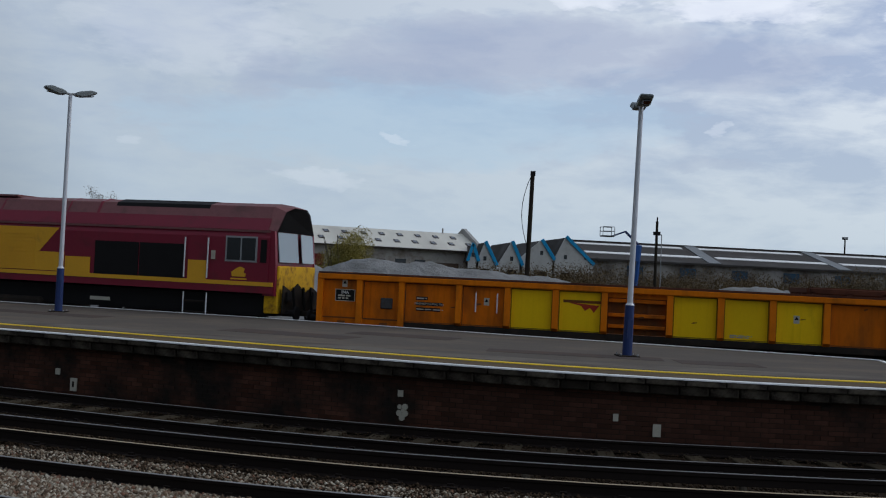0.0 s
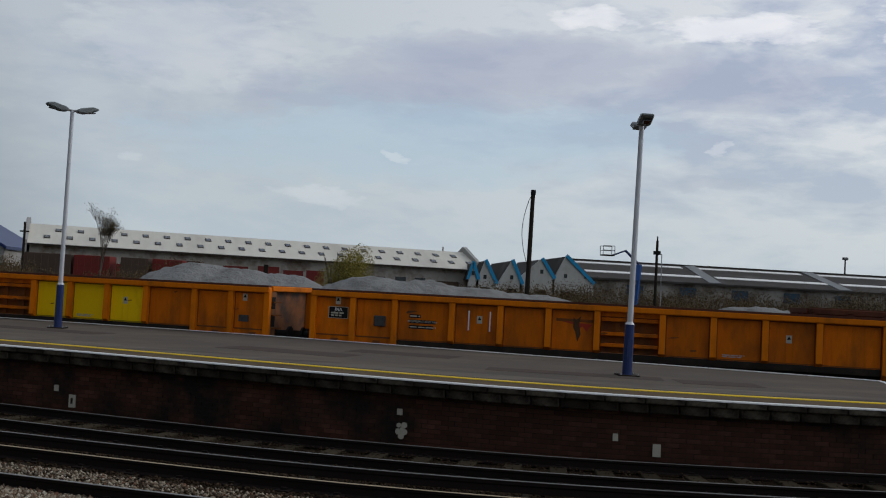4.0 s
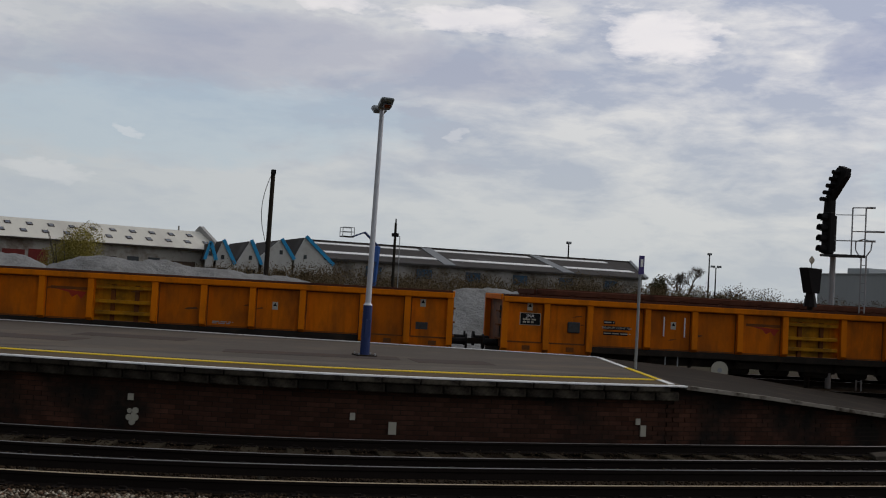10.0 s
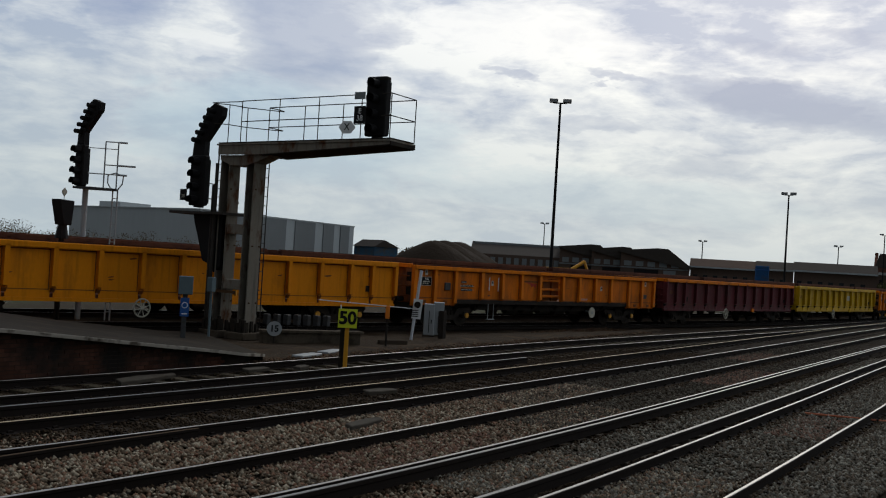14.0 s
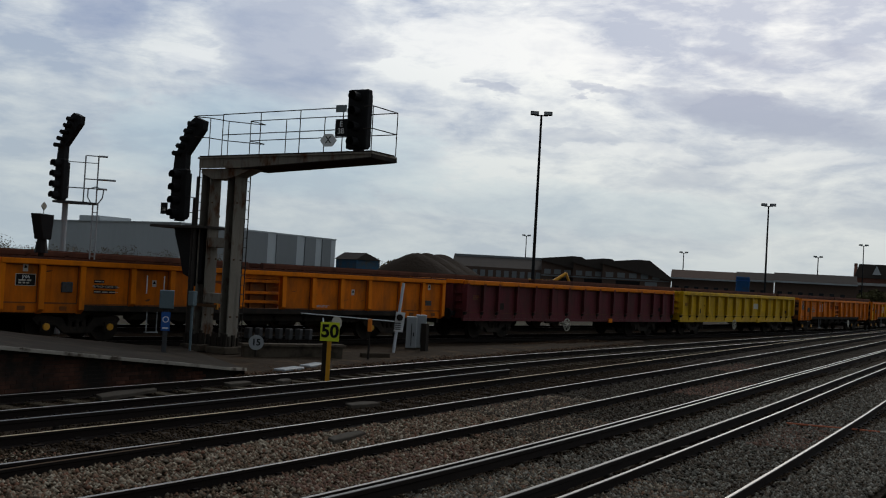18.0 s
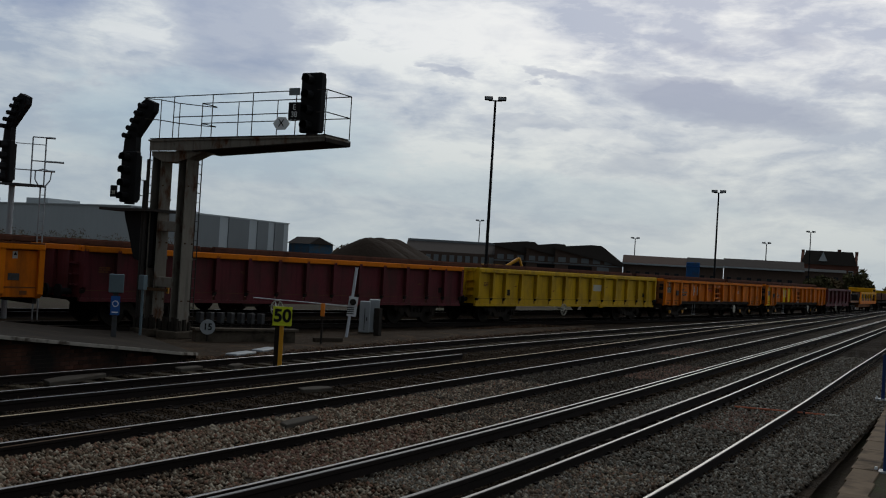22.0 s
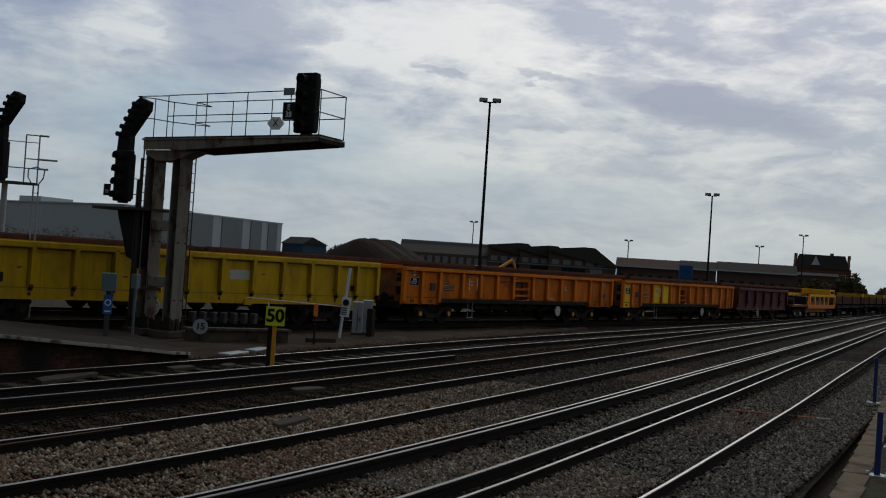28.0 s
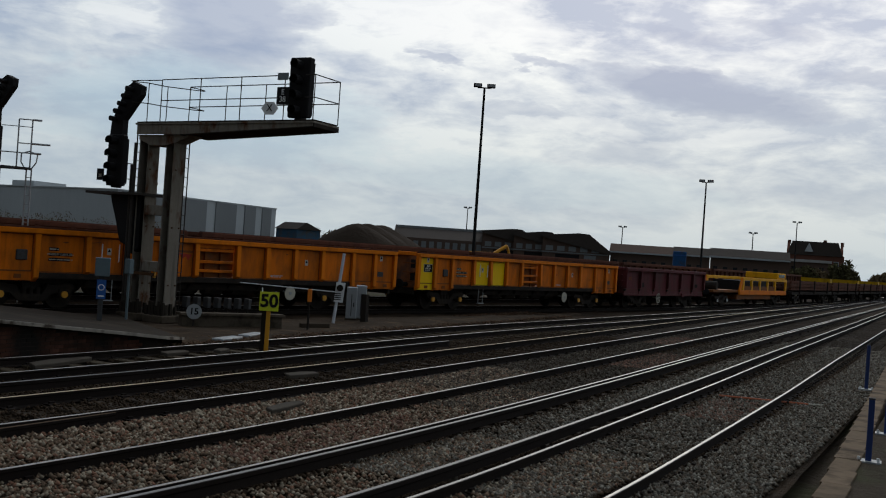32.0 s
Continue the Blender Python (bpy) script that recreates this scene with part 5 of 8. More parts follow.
            part("marker_lamp", box(bm_new(), min(e * 10.2, e * 10.3), max(e * 10.2, e * 10.3), s * 0.85 - 0.14, s * 0.85 + 0.14, 1.35, 1.62), "black", w)
            part("air_hose", tube(bm_new(), (e * 10.25, s * 0.3, 1.0), (e * 10.32, s * 0.32, 0.55), 0.03, 6), "black", w)
            part("guard_iron", box(bm_new(), min(e * 9.9, e * 10.0), max(e * 9.9, e * 10.0), s * 0.75 - 0.05, s * 0.75 + 0.05, 0.15, 0.8), "black", w)
        part("grime_patch", prism(bm_new(), [(-1.15, 1.04), (1.15, 1.04), (1.1, 1.62), (0.75, 1.75), (0.3, 1.58), (-0.2, 1.85), (-0.6, 1.62), (-1.12, 1.8)], "x", min(e * 10.20, e * 10.235), max(e * 10.20, e * 10.235)), "grime", w)
        for yy in (-0.55, 0.1, 0.6):
            part("jumper_cable", tube(bm_new(), (e * 10.26, yy, 1.75), (e * 10.3, yy + 0.05, 1.1), 0.035, 6), "black", w)
    part("underframe", box(bm_new(), -9.9, 9.9, -1.05, 1.05, 0.95, 1.5), "black", w)
    part("fuel_tank", box(bm_new(), -2.6, 2.6, -1.25, 1.25, 0.35, 1.1), "grime", w, bevel=0.08)
    part("tank_plate", box(bm_new(), 4.3, 4.95, -1.27, -1.255, 1.12, 1.22), "plaque", w)
    for c in (-6.4, 6.4):
        for s in (-1, 1):
            part("bogie_frame", prism(bm_new(), [(c - 2.4, 0.62), (c - 2.3, 0.85), (c + 2.3, 0.85), (c + 2.4, 0.62), (c + 1.6, 0.4), (c - 1.6, 0.4)], "y", s * 1.08 - 0.07, s * 1.08 + 0.07), "grime", w)
        for dx in (-1.8, 0, 1.8):
            wheelset(w, c + dx, r=0.52)
    buffers(w, 10.15, 1.05)
    return w


M["nose_yellow"] = mat("nose_yellow", (0.60, 0.34, 0.01), 0.6, var=0.3, scale=2.2, fine=12, bump=0.05, dirt=(0.16, 0.06, 0.02), dirt_at=(0.5, 0.7))
# pale base colour paints the sky's reflection into the windscreen
M["windscreen"] = mat("windscreen", (0.30, 0.36, 0.40), 0.12, 0.0, var=0.05, scale=2, fine=20, bump=0)
couple(locomotive(), -10.75, 6.4)


def well_wagon():
    w = thing("machine_wagon", pose(0, 0, 0), "dirty orange-yellow engineering wagon with a cut-out side frame", "freight wagon", "wagons of the ballast train")
    for s in (-1, 1):
        y = s * 1.25
        part("bottom_beam", box(bm_new(), -3.2, 8.2, y - 0.06, y + 0.06, 0.8, 1.12), "orange", w, bevel=0.02)
        part("top_beam", box(bm_new(), -2.6, 8.2, y - 0.06, y + 0.06, 1.78, 1.98), "plant_yellow", w, bevel=0.02)
        for x in (-2.4, -0.5, 1.4, 3.3, 5.2, 8.05):
            part("post", box(bm_new(), x - 0.14, x + 0.14, y - 0.055, y + 0.055, 1.1, 1.8), "plant_yellow", w)
        part("brace", prism(bm_new(), [(-3.2, 1.1), (-2.9, 1.1), (-2.4, 1.95), (-2.7, 1.95)], "y", y - 0.05, y + 0.05), "orange", w)
        part("low_panel", box(bm_new(), -2.4, 5.2, y - 0.04, y + 0.04, 1.1, 1.4), "orange_dark", w)
    part("deck", box(bm_new(), -8.2, 8.2, -1.18, 1.18, 0.95, 1.1), "orange_dark", w)
    part("machinery", box(bm_new(), -2.2, 4.8, -0.9, 0.9, 1.1, 1.75), "black", w, "dark machinery inside the frame")
    part("belly", box(bm_new(), -3.4, 4.4, -1.18, 1.18, 0.5, 0.8), "orange_dark", w)
    part("end_cab", box(bm_new(), 6.0, 8.2, -1.2, 1.2, 1.98, 2.42), "plant_yellow", w, bevel=0.04)
    part("cab_window", box(bm_new(), 6.3, 7.8, -1.22, 1.22, 2.08, 2.32), "glass", w)
    part("coil", tube(bm_new(), (-7.0, -1.0, 1.35), (-7.0, 1.0, 1.35), 0.28, 12), "grime", w)
    bogie(w, -6.2, 0.95, "white")
    bogie(w, 6.2, 0.95)
    buffers(w, 8.2, 0.96)
    return w


def rail_carrier():
    w = thing("rail_wagon", pose(0, 0, 0), "dark flat wagon loaded with long rails, yellow end frames", "freight wagon", "wagons of the ballast train")
    part("deck", box(bm_new(), -8.6, 8.6, -1.25, 1.25, 0.85, 1.05), "grime", w)
    for k in range(7):
        y = -1.1 + k * 0.36
        for j in range(3):
            part("rail_load", box(bm_new(), -8.5, 8.3, y - 0.05, y + 0.05, 1.2 + j * 0.26, 1.36 + j * 0.26), "rust", w)
    for x in (-6, 0, 6):
        part("bolster", box(bm_new(), x - 0.12, x + 0.12, -1.3, 1.3, 1.05, 1.2), "grime", w)
        for s in (-1, 1):
            part("stanchion", box(bm_new(), x - 0.06, x + 0.06, s * 1.3 - 0.05, s * 1.3 + 0.05, 0.9, 2.0), "grime", w)
    part("end_frame", box(bm_new(), 7.2, 8.5, -1.25, 1.25, 1.9, 2.25), "yellow", w, "yellow end frame")
    bogie(w, -6.2, 0.95)
    bogie(w, 6.2, 0.95)
    buffers(w, 8.6, 0.96)
    return w


couple(box_wagon("short_wagon", "short dark maroon open wagon with rusty stains", "maroon", "maroon", ribs=6, half=5.7, top=2.15, cap="grime"), 177.54 + 6.3, 3.4)
couple(well_wagon(), 191.2 + 8.9, 6.2)
rw = couple(rail_carrier(), 209.5 + 9.2, 6.2)
for k in (1, 2, 3):
    couple(copy_thing(rw, pose(0, 0, 0)), 209.5 + 9.2 + k * 18.4, 6.2)

# rusty wagons standing on the siding behind
st = box_wagon("stored_wagon", "rusty brown open wagon standing on the siding", "rust", "rust", cap="grime", top=2.42)
st["group"] = "stored wagons on the siding"


def siding_pose(s):
    a, b = on_line(s - 5.8, HALF + 5.2), on_line(s + 5.8, HALF + 5.2)
    c = (a + b) / 2
    return pose(c.x, c.y, 0, 0, 0, math.degrees(math.atan2(b.y - a.y, b.x - a.x)))


st.matrix_basis = siding_pose(21.2)
for k in range(1, 6):
    copy_thing(st, siding_pose(21.2 + 17.4 * k))

# ---- platform lamps and signs ----


def twin_lamp(x, y, top, arm_turn, label, blue_top, lean=0.0):
    t = thing("platform_lamp", pose(x, y, PZ, 0, lean, 0), label, "street lamp", "platform lamps")
    h_ = top - PZ
    part("base_plate", box(bm_new(), -0.2, 0.2, -0.2, 0.2, 0.0, 0.025), "grime", t)
    for sx in (-1, 1):
        for sy in (-1, 1):
            part("bolt", tube(bm_new(), (sx * 0.16, sy * 0.16, 0.02), (sx * 0.16, sy * 0.16, 0.06), 0.015, 6), "galv", t)
    part("lower_pole", tube(bm_new(), (0, 0, 0.02), (0, 0, blue_top - PZ), 0.095, 16, 0.088), "navy", t, "dark blue painted lower pole")
    part("collar", tube(bm_new(), (0, 0, blue_top - PZ), (0, 0, blue_top - PZ + 0.05), 0.088, 16, 0.055), "pole_white", t)
    part("pole", tube(bm_new(), (0, 0, blue_top - PZ + 0.04), (0, 0, h_ - 0.05), 0.056, 14, 0.045), "pole_white", t, "pale grey upper pole")
    part("door", box(bm_new(), -0.045, 0.045, -0.10, -0.08, 0.35, 0.7), "navy", t)
    for s in (-1, 1):
        m_ = pose(0, 0, h_ - 0.04, 0, 0, arm_turn)
        bm = bm_new()
        tube(bm, (0, 0, 0), (s * 0.16, 0, 0.02), 0.03, 8)
        bm.transform(m_)
        part("arm", bm, "galv", t)
        bm = bm_new()
        prism(bm, [(s * 0.12, -0.05), (s * 0.30, -0.085), (s * 0.62, -0.02), (s * 0.66, 0.03), (s * 0.5, 0.085), (s * 0.2, 0.06), (s * 0.1, 0.02)], "y", -0.12, 0.12)
        bm.transform(m_ @ pose(0, 0, 0.0, 0, -8 * s, 0))
        head = part("lantern", bm, "cabinet", t, "grey lantern head", 0.025)
        bm = bm_new()
        box(bm, min(s * 0.26, s * 0.56), max(s * 0.26, s * 0.56), -0.08, 0.08, -0.075, -0.06)
        bm.transform(m_ @ pose(0, 0, 0.0, 0, -8 * s, 0))
        part("lens", bm, "glass", head)
    return t


twin_lamp(-6.89, 27.0, 6.40, 30, "twin-headed platform lamp with a navy blue base", 2.0)
twin_lamp(5.54, 19.6, 5.75, 84, "twin-headed platform lamp with a navy blue base, heads seen end-on", 1.89, 0.8)

# tall floodlight mast beyond the platform on the far side
mast = thing("lamp_mast", pose(-17.36, 46.9, -0.3), "tall dark blue floodlight mast with two heads", "street lamp")
part("pole", tube(bm_new(), (0, 0, 0), (0, 0, 11.6), 0.12, 10, 0.08), "navy", mast)
for s in (-1, 1):
    part("floodlight", box(bm_new(), s * 0.35 - 0.22, s * 0.35 + 0.22, -0.15, 0.15, 11.55, 11.8), "black", mast)

# station name sign
sg = thing("station_sign", pose(-9.6, 25.8, PZ), "navy station name board on two pale posts", "sign")
for px in (0.0, 2.3):
    part("post", tube(bm_new(), (-1.1 + px, 0, 0), (-1.1 + px, 0, 2.62), 0.04, 8), "galv", sg)
part("board", box(bm_new(), -1.15, 1.25, -0.06, -0.03, 2.30, 2.60), "navy", sg, "navy board with a white name")
lettering("Eastleigh", 0.24, "white", sg, Matrix.Translation((-0.25, -0.064, 2.45)))
sg.matrix_basis = pose(-9.55, 25.82, PZ, 0, 0, 19)

ps = thing("end_sign", pose(10.78, 18.37, PZ - 0.02), "thin grey post with a purple sign at the platform end", "sign")
part("post", tube(bm_new(), (0, 0, 0), (0, 0, 2.2), 0.03, 8), "galv", ps)
part("board", box(bm_new(), -0.058, 0.058, -0.05, -0.03, 1.9, 2.27), "purple", ps, "purple sign plate")
bars_m = bm_new()
box(bars_m, -0.03, 0.03, -0.054, -0.05, 2.05, 2.2)
part("mark", bars_m, "white", ps)

# small plaques on the platform wall
def on_wall(x):
    """A place on the face of the platform wall, and the way the wall runs there."""
    a_ = math.atan2(edge_y(x + 0.5) - edge_y(x - 0.5), 1.0)
    return edge_y(x) + 0.25 / math.cos(a_), math.degrees(a_)


for x, z, w_, h_ in ((-4.99, 0.21, 0.09, 0.11), (-4.66, 0.0, 0.14, 0.23), (1.08, 0.38, 0.09, 0.10), (4.30, 0.26, 0.08, 0.11), (4.91, 0.10, 0.12, 0.19), (8.97, 0.30, 0.08, 0.10), (9.07, 0.15, 0.10, 0.18)):
    wy, wa = on_wall(x)
    pq = thing("wall_plaque", pose(x, wy, z, 0, 0, wa), "small off-white number plaque on the platform wall", "plaque", "wall plaques")
    part("plate", box(bm_new(), -w_ / 2, w_ / 2, -0.012, 0.012, -h_ / 2, h_ / 2), "plaque", pq)
    if w_ > 0.13:
        part("mark", box(bm_new(), -w_ / 5, w_ / 8, -0.016, -0.011, -h_ / 5, h_ / 4), "mortar", pq)
rd = thing("wall_marker", pose(1.12, on_wall(1.12)[0], 0.10, 0, 0, on_wall(1.12)[1]), "round off-white marker with a worn cross on the wall", "plaque")
for dx, dz, r in ((-0.045, 0.07, 0.038), (0.045, 0.075, 0.05), (-0.05, -0.03, 0.05), (0.05, -0.03, 0.052), (0.0, -0.10, 0.05), (0.01, 0.02, 0.03)):
    part("paint_blot", tube(bm_new(), (dx, 0.0, dz), (dx, -0.02, dz), r, 9), "plaque", rd)

# ---- signal gantry ----
GX = 22.0
GY = 19.5
gan = thing("signal_gantry", pose(GX, GY, -0.1), "weathered steel cantilever signal gantry on two channel legs", "signal gantry")


def g(b, name, material, label="", bevel=0.0):
    x0, x1, y0, y1, z0, z1 = b
    return boxpart(name, (x0 - GX, x1 - GX, y0 - GY, y1 - GY, z0 + 0.1, z1 + 0.1), material, gan, label, bevel)


def rod(name, p, q, r, material="dark_rail", parent=None, label=""):
    off = Vector((GX, GY, -0.1))
    return part(name, tube(bm_new(), Vector(p) - off, Vector(q) - off, r, 6), material, parent or gan, label)


for y0, y1 in ((20.07, 20.40), (19.17, 19.46)):
    # an I-section: two flanges across the line, the web between them
    g((21.77, 22.21, y0, y0 + 0.03, 0.0, 4.86), "leg", "girder", "steel leg flange with peeling grey paint", 0.006)
    g((21.77, 22.21, y1 - 0.03, y1, 0.0, 4.86), "leg_flange", "girder", "", 0.006)
    # web coloured dark to paint in the deep shade inside the open leg
    g((22.05, 22.08, y0 + 0.03, y1 - 0.03, 0.0, 4.86), "leg_web", "grime")
    g((21.5, 22.5, y0 - 0.2, y1 + 0.2, -0.1, 0.10), "foot", "concrete", "stained concrete foot", 0.02)
    for k in range(6):
        g((21.60 - 0.02 * (k % 2), 21.66, y0 - 0.14 + k * 0.11, y0 - 0.06 + k * 0.11, 0.1, 0.42 + 0.07 * math.sin(k * 2.1 + y0)), "foot_board", "wood")
    for k in range(3):
        g((21.72 + k * 0.2, 21.80 + k * 0.2, y0 - 0.10, y0 - 0.04, 0.1, 0.36 + 0.05 * math.sin(k * 1.7 + y0)), "foot_board", "wood")
    for z in (0.5, 2.0, 3.6):
        g((21.805, 22.215, y0 - 0.012, y0 - 0.002, z, z + 0.07), "stiffener", "girder")
    for z in (0.9, 2.45, 4.0):
        for dx in (0.06, 0.34):
            rod("bolt", (21.8 + dx, y0 - 0.035, z), (21.8 + dx, y0 + 0.005, z), 0.022, "soot")
for z in (1.24, 2.76):
    g((21.78, 22.2, 19.47, 20.05, z, z + 0.27), "cross_brace", "girder", "", 0.01)
g((21.70, 21.735, 19.55, 20.35, 1.13, 1.21), "strap", "soot", "rusty steel strap")
g((22.26, 22.31, 20.0, 20.06, 1.05, 1.30), "lug", "ochre")
# knee between the legs and the beam
part("knee", prism(bm_new(), [(20.42 - GY, 4.90), (20.42 - GY, 5.03), (18.62 - GY, 5.03), (18.76 - GY, 4.97), (19.16 - GY, 4.82), (19.5 - GY, 4.74), (20.0 - GY, 4.74)], "x", -0.25, 0.25), "girder", gan, "dark knee plate under the beam", 0.008)
# tapered beam: two side plates, a top and a bottom plate
BX0, BX1 = 21.62 - GX, 22.78 - GX


def beam_plate(name, pts, x0, x1, material="girder", label=""):
    return part(name, prism(bm_new(), [(y - GY, z + 0.1) for y, z in pts], "x", x0, x1), material, gan, label)


for x in (BX0 + 0.03, BX1 - 0.07):
    beam_plate("beam", [(20.42, 4.93), (20.42, 5.18), (14.72, 5.27), (14.72, 5.19), (18.9, 4.94)], x, x + 0.04, "girder", "tapered cantilever beam")
beam_plate("top_flange", [(20.46, 5.185), (20.46, 5.23), (14.68, 5.32), (14.68, 5.275)], BX0, BX1, "girder")
beam_plate("bottom_flange", [(18.9, 4.915), (18.9, 4.938), (14.72, 5.188), (14.72, 5.165)], BX0, BX1, "grime")
beam_plate("end_plate", [(14.70, 5.17), (14.70, 5.27), (14.67, 5.27), (14.67, 5.17)], BX0 + 0.01, BX1 - 0.01, "grime")
for y in (19.6, 18.3, 17.0, 15.7):
    beam_plate("web_stiffener", [(y, 5.0 + (18.6 - min(y, 18.6)) * 0.055), (y, 5.17), (y - 0.05, 5.17), (y - 0.05, 5.0 + (18.6 - min(y, 18.6)) * 0.055)], BX0 + 0.012, BX0 + 0.028)
beam_plate("walkway", [(20.44, 5.245), (20.44, 5.27), (14.70, 5.36), (14.70, 5.335)], BX0 + 0.04, BX1 - 0.04, "grime", "open grating walkway")


def deck_z(y):
    return 5.26 + (20.4 - y) * 0.0155


NEARX, FARX_ = 21.63, 22.77
for x, ys in ((NEARX, (19.62, 18.30, 16.98, 15.62, 14.72)), (FARX_, (19.62, 18.35, 17.04, 15.72, 14.72))):
    for h_ in (0.56, 1.12):
        last_y = 14.72
        if x == NEARX:
            last_y = 15.55
        rod("handrail", (x, ys[0], deck_z(ys[0]) + h_), (x, last_y, deck_z(last_y) + h_), 0.014)
    for y in ys:
        rod("stanchion", (x, y, deck_z(y)), (x, y, deck_z(y) + 1.12), 0.013)
for h_ in (0.56, 1.12):
    rod("handrail", (NEARX, 14.72, deck_z(14.7) + h_), (FARX_, 14.72, deck_z(14.7) + h_), 0.014)
    rod("handrail", (NEARX, 15.0, deck_z(14.9) + h_), (NEARX, 14.72, deck_z(14.7) + h_), 0.014)
    z = deck_z(20.4) + h_
    loop = [(NEARX, 19.62), (21.62, 20.4), (21.64, 20.72), (21.74, 20.74), (22.0, 20.45), (22.6, 20.32), (23.2, 19.85), (23.42, 19.66), (23.36, 19.6), (22.95, 19.56), (FARX_, 19.62)]
    if h_ < 1:
        loop = loop[3:]
    for a, b in zip(loop, loop[1:]):
        rod("handrail", (*a, z), (*b, z), 0.014)
for xy in ((22.0, 20.42), (22.62, 20.30)):
    rod("stanchion", (*xy, 5.25), (*xy, deck_z(20.4) + 1.12), 0.013)
lad = rod("ladder", (23.10, 19.93, 0.0), (23.10, 19.93, 5.3), 0.017, label="access ladder")
rod("ladder_stile", (23.36, 20.02, 0.0), (23.36, 20.02, 5.3), 0.017, parent=lad)
for k in range(18):
    rod("rung", (23.10, 19.93, 0.4 + k * 0.27), (23.36, 20.02, 0.4 + k * 0.27), 0.011, parent=lad)
lad2 = rod("ladder", (21.95, 20.66, 3.4), (21.95, 20.66, 5.05), 0.02, label="access ladder")
rod("ladder_stile", (22.1, 20.50, 3.4), (22.1, 20.50, 5.05), 0.02, parent=lad2)
for k in range(7):
    rod("rung", (21.95, 20.66, 3.55 + k * 0.23), (22.1, 20.50, 3.55 + k * 0.23), 0.011, parent=lad2)
rod("cable_duct", (21.7, 20.46, 0.0), (21.7, 20.46, 4.7), 0.05)
rod("cable_duct", (21.72, 20.58, 0.0), (21.72, 20.58, 4.1), 0.04)
rod("strut", (21.9, 21.0, 4.15), (21.9, 20.6, 4.12), 0.014)
rod("strut", (21.9, 21.0, 3.72), (21.9, 20.6, 3.70), 0.014)
g((21.55, 22.45, 20.0, 22.05, 3.27, 3.34), "side_platform", "dark_rail", "small service platform")
part("bracket", prism(bm_new(), [(20.4 - GY, 2.6), (21.2 - GY, 3.34), (20.4 - GY, 3.34)], "x", -0.1, 0.1), "girder", gan)


def signal_head(m, aspects, width, height, label, feather=False, group="signal heads"):
    """A black signal head whose hoods point along -x; m stands at its foot."""
    t = thing("colour_light_signal", m, label, "railway signal", group)
    part("backplate", box(bm_new(), -0.05, 0.17, -width / 2, width / 2, 0.03, height), "black", t, bevel=0.03)
    part("rear_case", box(bm_new(), 0.16, 0.28, -width / 2 + 0.06, width / 2 - 0.06, 0.1, height - 0.1), "black", t, bevel=0.02)
    part("foot", box(bm_new(), 0.0, 0.2, -0.1, 0.1, -0.02, 0.05), "black", t)
    for k in range(aspects):
        z = height * (k + 0.5) / aspects
        bm = bm_new()
        n, r = 12, min(0.12, height / aspects * 0.38)
        for j in range(n - 3):
            a0, a1 = math.radians(-35 + j * 290 / (n - 3) - 0), math.radians(-35 + (j + 1) * 290 / (n - 3))
            c = [(math.cos(a) * r, math.sin(a) * r) for a in (a0, a1)]
            v = [bm.verts.new(p) for p in ((-0.05, c[0][0], z + c[0][1]), (-0.05, c[1][0], z + c[1][1]), (-0.32, c[1][0], z + c[1][1]), (-0.32, c[0][0], z + c[0][1]))]
            bm.faces.new(v)
        hood = part("hood", bm, "black", t)
        part("lens", tube(bm_new(), (-0.05, 0, z), (-0.07, 0, z), r * 0.8, 12), "glass", hood)
    if feather:
        bm = bm_new()
        w2 = width * 0.42
        prism(bm, [(-w2 + 0.04, height + 0.0), (w2 + 0.03, height + 0.0), (w2 + 0.0, height + 0.36), (-0.22, height + 1.30), (-0.46, height + 1.46), (-0.78, height + 1.34), (-0.76, height + 1.10), (-w2 + 0.04, height + 0.40)], "x", 0.0, 0.2)
        part("feather", bm, "black", t, "slanted route indicator arm")
        for k in range(5):
            f = k / 4
            y, z = 0.06 - f * 0.52, height + 0.42 + f * 0.82
            part("feather_hood", tube(bm_new(), (0.02, y, z), (-0.24, y, z), 0.07, 8), "black", t)
    return t


signal_head(pose(GX - 0.1, 15.36, 5.40), 4, 0.62, 1.55, "tall black colour-light signal head on the gantry end")
signal_head(pose(GX - 0.2, 21.27, 3.48), 4, 0.55, 1.45, "black signal head with a slanted route indicator on the gantry side", True)
hang = thing("hanging_signal", pose(GX, 20.75, 3.34), "dark banner signal box hanging under the service platform", "railway signal")
part("case", prism(bm_new(), [(0.62, -0.06), (-0.5, -0.06), (-0.5, -1.5), (-0.36, -1.62), (-0.26, -1.68), (-0.2, -1.55), (0.0, -1.42), (0.18, -1.36), (0.24, -1.2), (0.3, -1.0), (0.44, -0.6), (0.56, -0.3)], "x", -0.2, 0.2), "black", hang, bevel=0.02)
# plates on the gantry
pl_ = thing("gantry_plate", pose(21.57, 15.62, 5.93), "black signal number plate with white letters", "sign", "gantry plates")
part("plate", box(bm_new(), -0.012, 0.012, -0.18, 0.18, -0.22, 0.22), "black", pl_)
for k, (s_, dz) in enumerate((("E", 0.09), ("38", -0.09))):
    bm = text_bm(s_, 0.2)
    bm.transform(Matrix.Translation((-0.016, 0, dz)) @ pose(0, 0, 0, 90, 0, -90))
    part("lettering", bm, "white", pl_)
pl_ = thing("gantry_plate", pose(21.57, 15.65, 6.42), "small pale plate on the gantry rail", "sign", "gantry plates")
part("plate", box(bm_new(), -0.012, 0.012, -0.16, 0.16, -0.09, 0.09), "cabinet", pl_)
pl_ = thing("gantry_plate", pose(21.57, 16.0, 5.62), "white six-sided plate with a black cross letter", "sign", "gantry plates")
